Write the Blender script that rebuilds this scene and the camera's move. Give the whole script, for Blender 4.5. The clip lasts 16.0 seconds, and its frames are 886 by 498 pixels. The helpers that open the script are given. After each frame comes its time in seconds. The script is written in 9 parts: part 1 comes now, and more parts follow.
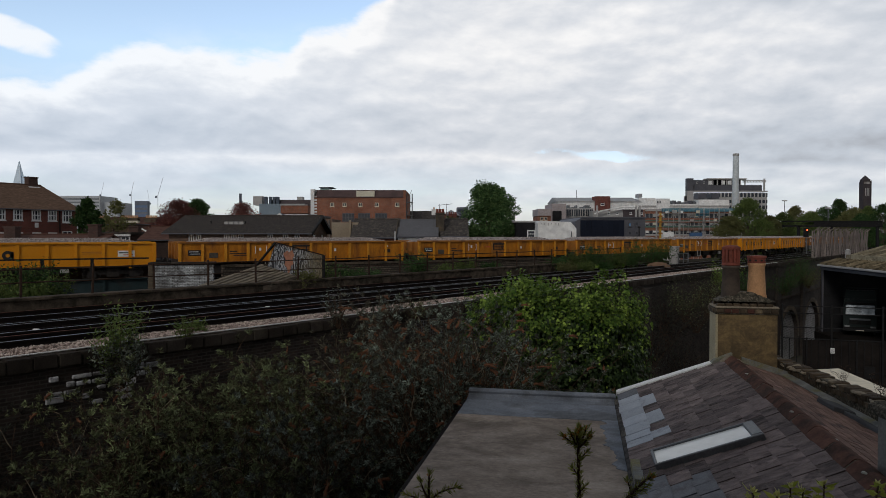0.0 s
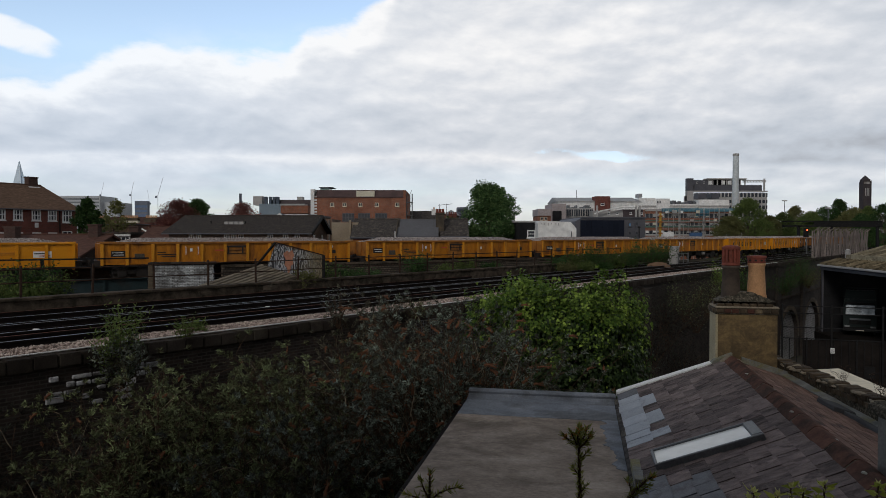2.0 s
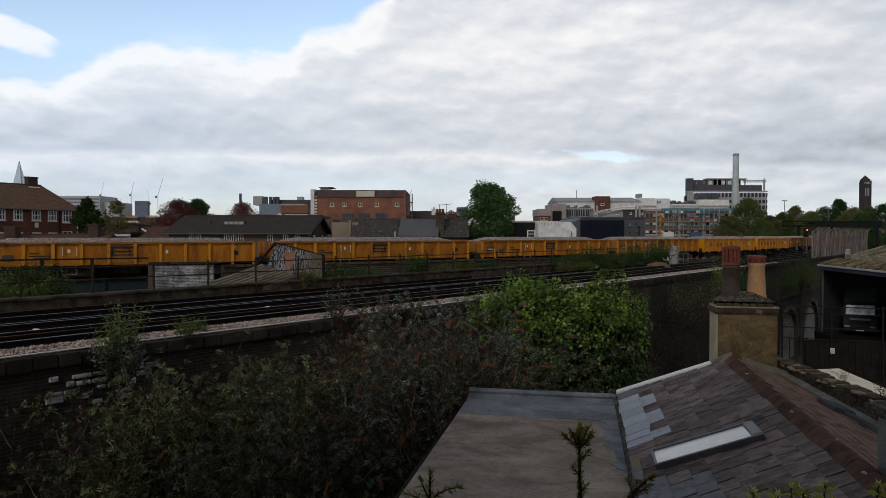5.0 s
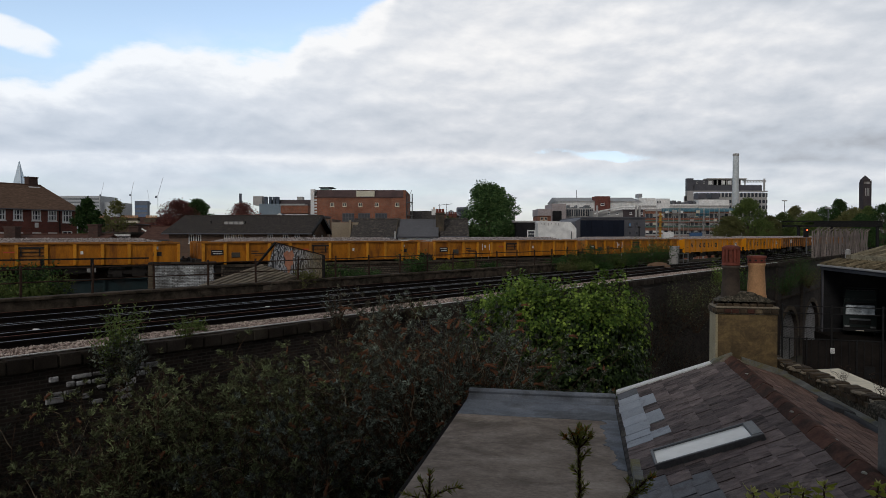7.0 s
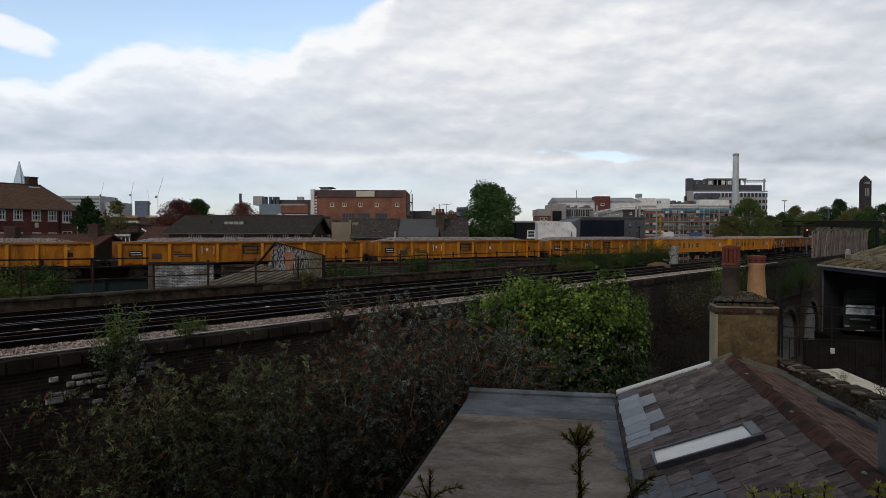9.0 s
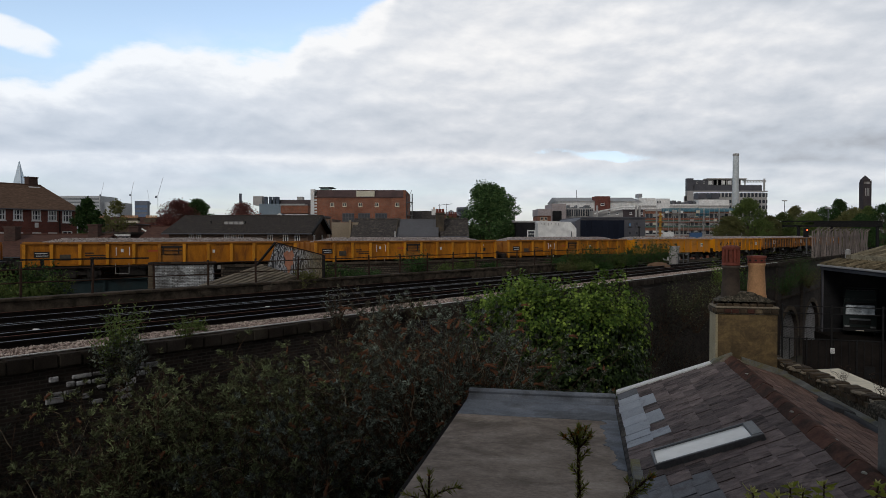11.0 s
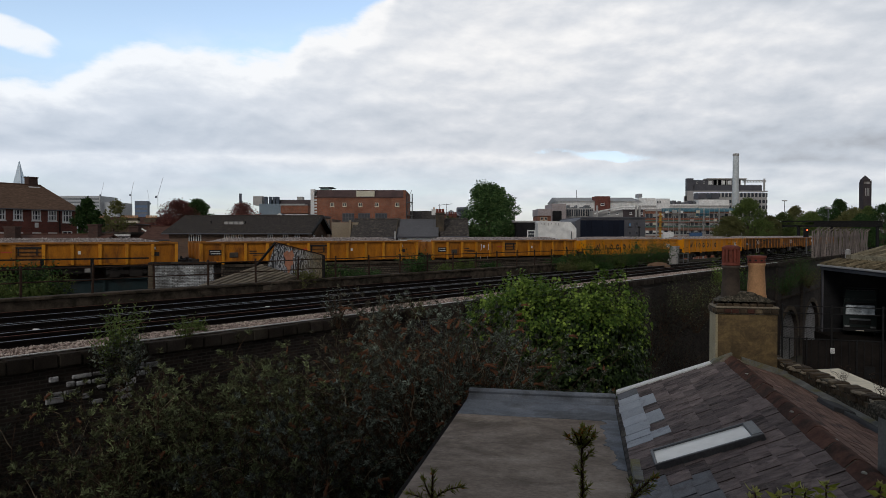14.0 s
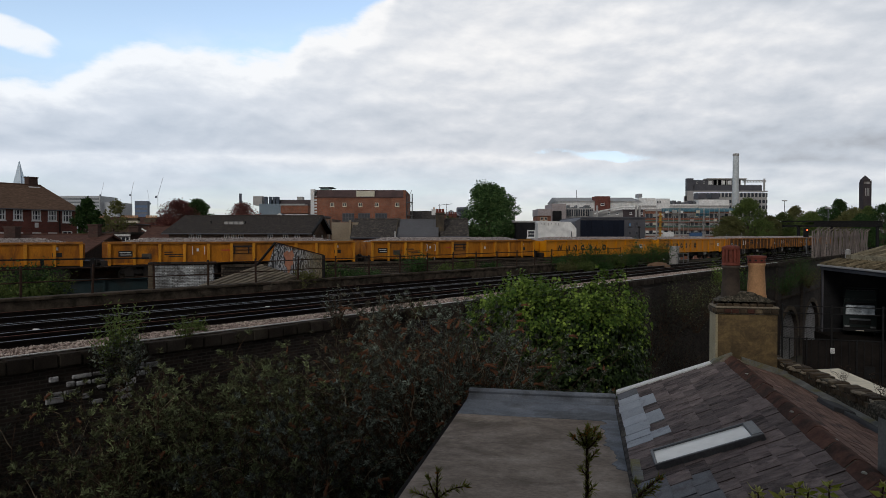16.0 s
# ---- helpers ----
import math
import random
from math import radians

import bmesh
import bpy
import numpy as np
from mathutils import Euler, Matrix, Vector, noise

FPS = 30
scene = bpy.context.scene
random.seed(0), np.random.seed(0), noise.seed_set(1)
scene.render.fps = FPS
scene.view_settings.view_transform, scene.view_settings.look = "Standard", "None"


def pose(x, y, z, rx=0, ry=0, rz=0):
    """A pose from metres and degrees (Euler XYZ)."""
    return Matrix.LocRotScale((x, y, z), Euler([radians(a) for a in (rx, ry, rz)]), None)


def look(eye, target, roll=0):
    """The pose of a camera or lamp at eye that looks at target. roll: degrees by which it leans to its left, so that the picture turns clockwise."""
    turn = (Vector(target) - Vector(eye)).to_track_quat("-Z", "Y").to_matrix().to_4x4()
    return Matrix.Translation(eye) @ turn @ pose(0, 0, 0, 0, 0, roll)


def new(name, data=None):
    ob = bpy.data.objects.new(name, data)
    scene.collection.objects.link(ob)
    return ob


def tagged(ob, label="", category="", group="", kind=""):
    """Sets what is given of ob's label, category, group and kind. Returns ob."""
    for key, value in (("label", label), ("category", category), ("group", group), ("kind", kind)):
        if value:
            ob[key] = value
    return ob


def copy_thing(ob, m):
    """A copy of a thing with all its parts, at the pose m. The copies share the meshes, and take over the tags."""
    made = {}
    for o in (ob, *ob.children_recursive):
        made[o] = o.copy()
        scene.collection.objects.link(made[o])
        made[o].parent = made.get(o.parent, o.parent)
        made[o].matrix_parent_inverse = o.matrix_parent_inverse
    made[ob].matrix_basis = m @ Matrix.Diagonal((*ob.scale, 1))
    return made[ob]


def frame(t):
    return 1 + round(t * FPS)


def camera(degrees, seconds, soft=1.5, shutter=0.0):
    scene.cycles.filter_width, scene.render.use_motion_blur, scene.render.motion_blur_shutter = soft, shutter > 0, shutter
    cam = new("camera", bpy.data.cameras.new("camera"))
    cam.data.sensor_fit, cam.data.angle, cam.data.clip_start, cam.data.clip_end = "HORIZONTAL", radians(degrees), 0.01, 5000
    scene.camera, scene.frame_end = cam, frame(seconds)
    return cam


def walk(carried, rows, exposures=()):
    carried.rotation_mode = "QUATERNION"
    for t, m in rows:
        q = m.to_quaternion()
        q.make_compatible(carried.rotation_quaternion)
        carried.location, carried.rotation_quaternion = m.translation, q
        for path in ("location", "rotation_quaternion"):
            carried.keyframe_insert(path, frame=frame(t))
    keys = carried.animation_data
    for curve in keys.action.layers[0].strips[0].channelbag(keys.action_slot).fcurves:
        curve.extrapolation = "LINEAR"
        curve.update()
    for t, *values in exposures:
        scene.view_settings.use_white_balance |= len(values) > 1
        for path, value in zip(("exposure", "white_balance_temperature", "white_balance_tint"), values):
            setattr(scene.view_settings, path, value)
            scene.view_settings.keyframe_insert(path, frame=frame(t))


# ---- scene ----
# Metres; z = 0 is the street, the railway runs on a viaduct at about 8.7.
EYE = Vector((0, 0, 11.0))
cam = camera(66.0, 16.0, soft=0.6)
VIEW = look(EYE, (0, 100, 8.93))
walk(cam, [(0, VIEW), (16, VIEW)])
scene.view_settings.exposure = 0.0

# ---- sky and sun ----
world = bpy.data.worlds.new("sky")
scene.world = world
world.use_nodes = True


def node(tree, kind, **values):
    n = tree.nodes.new(kind)
    for key, value in values.items():
        if key in n.inputs:
            n.inputs[key].default_value = value
    return n


def math_node(tree, op, a, b=None, clamp=False):
    n = tree.nodes.new("ShaderNodeMath")
    n.operation, n.use_clamp = op, clamp
    for i, v in enumerate((a, b)):
        if v is None:
            continue
        if isinstance(v, (int, float)):
            n.inputs[i].default_value = v
        else:
            tree.links.new(v, n.inputs[i])
    return n.outputs[0]


def mix_colour(tree, fac, a, b, blend="MIX"):
    n = tree.nodes.new("ShaderNodeMix")
    n.data_type, n.blend_type = "RGBA", blend
    for i, v in ((0, fac), (6, a), (7, b)):
        if isinstance(v, (int, float)):
            n.inputs[i].default_value = v
        elif isinstance(v, (tuple, list)):
            n.inputs[i].default_value = (*v[:3], 1)
        else:
            tree.links.new(v, n.inputs[i])
    return n.outputs[2]


def ramp(tree, fac, stops):
    n = tree.nodes.new("ShaderNodeValToRGB")
    e = n.color_ramp.elements
    while len(e) < len(stops):
        e.new(0.5)
    for el, (p, c) in zip(e, stops):
        el.position = p
        el.color = (*c, 1) if isinstance(c, (tuple, list)) else (c, c, c, 1)
    tree.links.new(fac, n.inputs[0])
    return n.outputs[0]


def noise_node(tree, vector, scale, detail=5.0, rough=0.55, distortion=0.0):
    n = node(tree, "ShaderNodeTexNoise", Scale=scale, Detail=detail, Roughness=rough, Distortion=distortion)
    if vector is not None:
        tree.links.new(vector, n.inputs["Vector"])
    return n.outputs[0]


SUN_EL, SUN_AZ = 32.0, 205.0


def build_sky():
    t = world.node_tree
    t.nodes.clear()
    out = t.nodes.new("ShaderNodeOutputWorld")
    back = t.nodes.new("ShaderNodeBackground")
    t.links.new(back.outputs[0], out.inputs[0])
    sky = t.nodes.new("ShaderNodeTexSky")
    sky.sky_type, sky.sun_disc = "NISHITA", False
    sky.sun_elevation, sky.sun_rotation = radians(SUN_EL), radians(SUN_AZ)
    sky.air_density, sky.dust_density, sky.ozone_density = 1.0, 1.2, 1.0
    co = t.nodes.new("ShaderNodeTexCoord").outputs["Generated"]
    sep = t.nodes.new("ShaderNodeSeparateXYZ")
    t.links.new(co, sep.inputs[0])
    x, y, z = sep.outputs
    haze = ramp(t, z, [(0.0, (0.145, 0.145, 0.165)), (0.12, (0.16, 0.158, 0.168)), (0.24, (0.26, 0.235, 0.215))])
    blue = mix_colour(t, 1.0, sky.outputs[0], haze, "MULTIPLY")
    up = math_node(t, "MAXIMUM", z, 0.0)
    den = math_node(t, "ADD", up, 0.10)
    flat = t.nodes.new("ShaderNodeCombineXYZ")
    t.links.new(math_node(t, "DIVIDE", x, den), flat.inputs[0])
    t.links.new(math_node(t, "DIVIDE", y, den), flat.inputs[1])
    plane = flat.outputs[0]
    heap = t.nodes.new("ShaderNodeMapping")
    heap.inputs["Scale"].default_value = (1.0, 1.0, 2.3)
    heap.inputs["Location"].default_value = (0.35, 0.2, 0.0)
    t.links.new(co, heap.inputs[0])
    broad = noise_node(t, plane, 0.45, 3, 0.5, 0.2)
    puff = noise_node(t, heap.outputs[0], 5.0, 8, 0.56, 0.15)
    fluff = noise_node(t, heap.outputs[0], 17.0, 7, 0.58, 0.3)
    swell = noise_node(t, heap.outputs[0], 8.5, 8, 0.52, 0.12)
    crumb = noise_node(t, heap.outputs[0], 46.0, 6, 0.6, 0.2)
    above = t.nodes.new("ShaderNodeMapping")
    above.inputs["Scale"].default_value = (1.0, 1.0, 2.3)
    above.inputs["Location"].default_value = (0.345, 0.2, 0.024)
    t.links.new(co, above.inputs[0])
    swell_up = noise_node(t, above.outputs[0], 8.5, 8, 0.52, 0.12)

    def off(value, amount):
        return math_node(t, "MULTIPLY", math_node(t, "SUBTRACT", value, 0.5), amount)

    def smooth(value, lo, hi, a=0.0, b=1.0):
        n = t.nodes.new("ShaderNodeMapRange")
        n.interpolation_type = "SMOOTHSTEP"
        t.links.new(value, n.inputs[0])
        for i, q in enumerate((lo, hi, a, b)):
            n.inputs[i + 1].default_value = q
        return n.outputs[0]

    # bearing and height of a direction towards the east
    ahead = math_node(t, "MAXIMUM", y, 0.3)
    u, v = math_node(t, "DIVIDE", x, ahead), math_node(t, "DIVIDE", z, ahead)
    # the clear gap in the north-east, its lower rim broken by heaped clouds
    rag = math_node(t, "ADD", off(puff, 0.036), math_node(t, "ADD", off(fluff, 0.034), off(swell, 0.040)))
    rag = math_node(t, "ADD", rag, off(crumb, 0.012))
    rim = ramp(t, math_node(t, "ADD", math_node(t, "MULTIPLY", u, 1.25), 0.9375), [(0.0, 0.40), (0.125, 0.415), (0.229, 0.425), (0.3125, 0.55), (0.385, 0.62), (0.487, 0.62), (0.571, 0.565), (0.655, 0.58), (0.69, 0.72), (0.77, 0.765), (0.80, 0.85), (0.84, 0.95), (0.86, 1.0)])
    rim = math_node(t, "ADD", math_node(t, "MULTIPLY", rim, 0.22), 0.133)
    rim = math_node(t, "ADD", rim, smooth(u, -0.09, 0.10, 0.0, 0.7))
    gap = math_node(t, "ADD", math_node(t, "SUBTRACT", v, rim), rag)
    du = math_node(t, "ADD", u, 0.635)
    dv = math_node(t, "MULTIPLY", math_node(t, "ADD", math_node(t, "SUBTRACT", v, 0.296), math_node(t, "MULTIPLY", du, 0.34)), 36.0)
    du = math_node(t, "MULTIPLY", du, 10.5)
    lone = math_node(t, "SUBTRACT", 1.0, math_node(t, "ADD", math_node(t, "MULTIPLY", du, du), math_node(t, "MULTIPLY", dv, dv)), True)
    far = math_node(t, "MULTIPLY", math_node(t, "SUBTRACT", v, 0.62, True), 3.0)
    gap = math_node(t, "SUBTRACT", math_node(t, "SUBTRACT", gap, far), math_node(t, "MULTIPLY", math_node(t, "LESS_THAN", y, 0.3), 2.0))
    cover = smooth(gap, -0.010, 0.012, 1.0, 0.0)
    veil = math_node(t, "MULTIPLY", smooth(gap, 0.0, 0.05, 0.26, 0.0), smooth(swell, 0.42, 0.62))
    cover = math_node(t, "MAXIMUM", cover, veil)
    patch = math_node(t, "ADD", lone, math_node(t, "ADD", off(swell, 1.8), off(fluff, 1.5)))
    cover = math_node(t, "MAXIMUM", cover, math_node(t, "MULTIPLY", smooth(patch, 0.0, 0.9, 0.0, 0.95), smooth(lone, 0.0, 0.35)))
    # the flat base of the heap, and the bright layers under it down to the horizon
    vw = math_node(t, "ADD", math_node(t, "ADD", v, off(puff, 0.034)), math_node(t, "ADD", off(fluff, 0.026), smooth(u, 0.22, 0.5, 0.0, 0.022)))
    pu, pv = math_node(t, "MULTIPLY", math_node(t, "SUBTRACT", u, 0.255), 7.0), math_node(t, "MULTIPLY", math_node(t, "ADD", math_node(t, "SUBTRACT", v, 0.1145), math_node(t, "MULTIPLY", math_node(t, "SUBTRACT", u, 0.25), 0.075)), 105.0)
    hole = math_node(t, "SUBTRACT", 1.0, math_node(t, "ADD", math_node(t, "MULTIPLY", pu, pu), math_node(t, "MULTIPLY", pv, pv)), True)
    low = math_node(t, "MULTIPLY", smooth(v, 0.112, 0.05, 0.0, 0.5), smooth(broad, 0.42, 0.62, 1.0, 0.2))
    low = math_node(t, "MULTIPLY", low, smooth(u, -0.45, 0.0, 1.75, 0.95))
    low = math_node(t, "ADD", low, math_node(t, "MULTIPLY", smooth(math_node(t, "ADD", hole, math_node(t, "ADD", off(swell, 3.0), off(fluff, 2.6))), 0.3, 1.0), math_node(t, "MULTIPLY", smooth(hole, 0.0, 0.3), 0.62)))
    cover = math_node(t, "SUBTRACT", cover, low, True)
    tone = math_node(t, "ADD", math_node(t, "ADD", off(broad, 0.12), off(puff, 0.15)), math_node(t, "ADD", off(swell, 0.10), math_node(t, "ADD", off(fluff, 0.07), off(crumb, 0.035))))
    tone = math_node(t, "ADD", tone, math_node(t, "MULTIPLY", math_node(t, "SUBTRACT", swell, swell_up), 0.26))
    tone = math_node(t, "ADD", math_node(t, "MULTIPLY", tone, smooth(u, -0.3, 0.3, 0.9, 1.35)), 0.535)
    # steep fall above 0.33 darkens the unseen overhead sky to dim the ground
    lift = ramp(t, vw, [(0.0, 0.42), (0.04, 0.43), (0.07, 0.45), (0.085, 0.44), (0.104, 0.50), (0.114, 0.54), (0.127, 0.415), (0.15, 0.425), (0.19, 0.485), (0.24, 0.535), (0.33, 0.535), (0.5, 0.30), (0.75, 0.10), (1.0, 0.06)])
    shade = smooth(u, 0.1, 0.55, 0.0, -0.06)
    tone = math_node(t, "ADD", math_node(t, "ADD", math_node(t, "ADD", tone, shade), smooth(gap, -0.06, -0.004, 0.0, 0.11)), math_node(t, "SUBTRACT", lift, 0.5))
    cloud = ramp(t, tone, [(0.0, (0.165, 0.16, 0.158)), (0.25, (0.37, 0.39, 0.43)), (0.40, (0.545, 0.59, 0.655)), (0.52, (0.712, 0.738, 0.785)), (0.65, (0.96, 0.952, 0.95))])
    cloud = mix_colour(t, smooth(u, -0.5, 0.1, 1.0, 0.0), cloud, mix_colour(t, 1.0, cloud, (0.955, 1.0, 1.05), "MULTIPLY"))
    col = mix_colour(t, cover, blue, cloud)
    t.links.new(col, back.inputs[0])
    back.inputs[1].default_value = 1.0


build_sky()
sun = new("sun", bpy.data.lights.new("sun", "SUN"))
sun.data.energy, sun.data.angle, sun.data.color = 0.8, radians(12), (1.0, 0.95, 0.88)
sd = Vector((math.sin(radians(SUN_AZ)) * math.cos(radians(SUN_EL)), math.cos(radians(SUN_AZ)) * math.cos(radians(SUN_EL)), math.sin(radians(SUN_EL))))
sun.matrix_world = look(sd * 200, (0, 0, 0))


# ---- materials ----
def mat(name, a, b, scale=3.0, rough=0.85, metal=0.0, bump=0.25, fine=45.0, stain=None, stain_at=0.6, rnd=0.0, spec=0.35, coat=0.0, stretch=(1, 1, 1)):
    m = bpy.data.materials.new(name)
    m.use_nodes = True
    t = m.node_tree
    p = t.nodes["Principled BSDF"]
    tc = t.nodes.new("ShaderNodeTexCoord")
    mp = t.nodes.new("ShaderNodeMapping")
    mp.inputs["Scale"].default_value = stretch
    info = t.nodes.new("ShaderNodeObjectInfo")
    off = t.nodes.new("ShaderNodeVectorMath")
    off.operation = "SCALE"
    off.inputs[0].default_value = (37.0, 53.0, 71.0)
    t.links.new(info.outputs["Random"], off.inputs["Scale"])
    add = t.nodes.new("ShaderNodeVectorMath")
    add.operation = "ADD"
    t.links.new(tc.outputs["Object"], mp.inputs[0])
    t.links.new(mp.outputs[0], add.inputs[0])
    t.links.new(off.outputs[0], add.inputs[1])
    v = add.outputs[0]
    big = noise_node(t, v, scale, 6, 0.6)
    small = noise_node(t, v, fine, 4, 0.6)
    col = mix_colour(t, ramp(t, big, [(0.32, 0.0), (0.68, 1.0)]), a, b)
    if stain:
        st = noise_node(t, v, scale * 0.45, 8, 0.68, 0.4)
        col = mix_colour(t, ramp(t, st, [(stain_at - 0.07, 0.0), (stain_at + 0.07, 0.85)]), col, stain)
    col = mix_colour(t, 0.55, col, ramp(t, small, [(0.25, 0.55), (0.75, 1.35)]), "MULTIPLY")
    if rnd:
        hv = t.nodes.new("ShaderNodeHueSaturation")
        rv = math_node(t, "ADD", math_node(t, "MULTIPLY", info.outputs["Random"], 2 * rnd), 1.0 - rnd)
        t.links.new(rv, hv.inputs["Value"])
        t.links.new(col, hv.inputs["Color"])
        col = hv.outputs[0]
    t.links.new(col, p.inputs["Base Color"])
    p.inputs["Roughness"].default_value, p.inputs["Metallic"].default_value = rough, metal
    p.inputs["Specular IOR Level"].default_value = spec
    p.inputs["Coat Weight"].default_value = coat
    if bump:
        bn = node(t, "ShaderNodeBump", Strength=bump, Distance=0.02)
        t.links.new(math_node(t, "ADD", math_node(t, "MULTIPLY", small, 0.5), big), bn.inputs["Height"])
        t.links.new(bn.outputs[0], p.inputs["Normal"])
    return m


def brick_mat(name, a, b, mortar, size=(0.225, 0.075), stain=None, rough=0.9, joint=0.012, stain_at=0.55, grime=0.35):
    m = bpy.data.materials.new(name)
    m.use_nodes = True
    t = m.node_tree
    p = t.nodes["Principled BSDF"]
    tc = t.nodes.new("ShaderNodeTexCoord")
    sp = t.nodes.new("ShaderNodeSeparateXYZ")
    cb = t.nodes.new("ShaderNodeCombineXYZ")
    t.links.new(tc.outputs["Object"], sp.inputs[0])
    t.links.new(math_node(t, "ADD", sp.outputs[0], sp.outputs[1]), cb.inputs[0])
    t.links.new(sp.outputs[2], cb.inputs[1])
    br = node(t, "ShaderNodeTexBrick")
    t.links.new(cb.outputs[0], br.inputs["Vector"])
    br.inputs["Color1"].default_value, br.inputs["Color2"].default_value, br.inputs["Mortar"].default_value = (*a, 1), (*b, 1), (*mortar, 1)
    br.inputs["Scale"].default_value = 1.0
    br.inputs["Brick Width"].default_value, br.inputs["Row Height"].default_value = size
    br.inputs["Mortar Size"].default_value, br.inputs["Mortar Smooth"].default_value = joint, 0.3
    big = noise_node(t, tc.outputs["Object"], max(0.7, grime), 8, 0.65)
    small = noise_node(t, tc.outputs["Object"], 30, 4, 0.6)
    col = mix_colour(t, 0.5, br.outputs[0], ramp(t, small, [(0.25, 0.6), (0.75, 1.3)]), "MULTIPLY")
    col = mix_colour(t, 0.8, col, ramp(t, big, [(0.3, 0.6), (0.7, 1.25)]), "MULTIPLY")
    if stain:
        st = noise_node(t, tc.outputs["Object"], grime, 9, 0.7, 0.5)
        col = mix_colour(t, ramp(t, st, [(stain_at - 0.1, 0.0), (stain_at + 0.1, 0.85)]), col, stain)
    t.links.new(col, p.inputs["Base Color"])
    p.inputs["Roughness"].default_value, p.inputs["Specular IOR Level"].default_value = rough, 0.25
    bn = node(t, "ShaderNodeBump", Strength=0.4, Distance=0.01)
    t.links.new(math_node(t, "SUBTRACT", small, br.outputs[1]), bn.inputs["Height"])
    t.links.new(bn.outputs[0], p.inputs["Normal"])
    return m


def leaf_mat(name, a, b, rough=0.5, trans=0.25, sharp=2.0):
    m = bpy.data.materials.new(name)
    m.use_nodes = True
    t = m.node_tree
    p = t.nodes["Principled BSDF"]
    g = t.nodes.new("ShaderNodeNewGeometry")
    tc = t.nodes.new("ShaderNodeTexCoord")
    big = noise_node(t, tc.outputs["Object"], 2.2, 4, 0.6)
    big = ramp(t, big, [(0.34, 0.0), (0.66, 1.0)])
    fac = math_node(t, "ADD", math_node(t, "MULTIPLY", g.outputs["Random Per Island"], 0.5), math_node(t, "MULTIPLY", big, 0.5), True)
    # a higher power leaves fewer bright leaves, imitating lit tufts among dark gaps
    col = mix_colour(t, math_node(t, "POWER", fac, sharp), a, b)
    hv = t.nodes.new("ShaderNodeHueSaturation")
    t.links.new(math_node(t, "ADD", math_node(t, "MULTIPLY", t.nodes.new("ShaderNodeObjectInfo").outputs["Random"], 0.5), 0.75), hv.inputs["Value"])
    t.links.new(col, hv.inputs["Color"])
    col = hv.outputs[0]
    t.links.new(col, p.inputs["Base Color"])
    p.inputs["Roughness"].default_value, p.inputs["Specular IOR Level"].default_value = rough, 0.12
    tr = t.nodes.new("ShaderNodeBsdfTranslucent")
    t.links.new(col, tr.inputs[0])
    mx = t.nodes.new("ShaderNodeMixShader")
    mx.inputs[0].default_value = trans
    t.links.new(p.outputs[0], mx.inputs[1])
    t.links.new(tr.outputs[0], mx.inputs[2])
    t.links.new(mx.outputs[0], t.nodes["Material Output"].inputs[0])
    return m


def glass_mat(name, tint=(0.03, 0.035, 0.045), rough=0.06):
    m = bpy.data.materials.new(name)
    m.use_nodes = True
    t = m.node_tree
    p = t.nodes["Principled BSDF"]
    tc = t.nodes.new("ShaderNodeTexCoord")
    n = noise_node(t, tc.outputs["Object"], 1.3, 3)
    t.links.new(mix_colour(t, n, [c * 0.5 for c in tint], [c * 1.6 for c in tint]), p.inputs["Base Color"])
    p.inputs["Roughness"].default_value, p.inputs["Specular IOR Level"].default_value = rough, 0.3
    return m


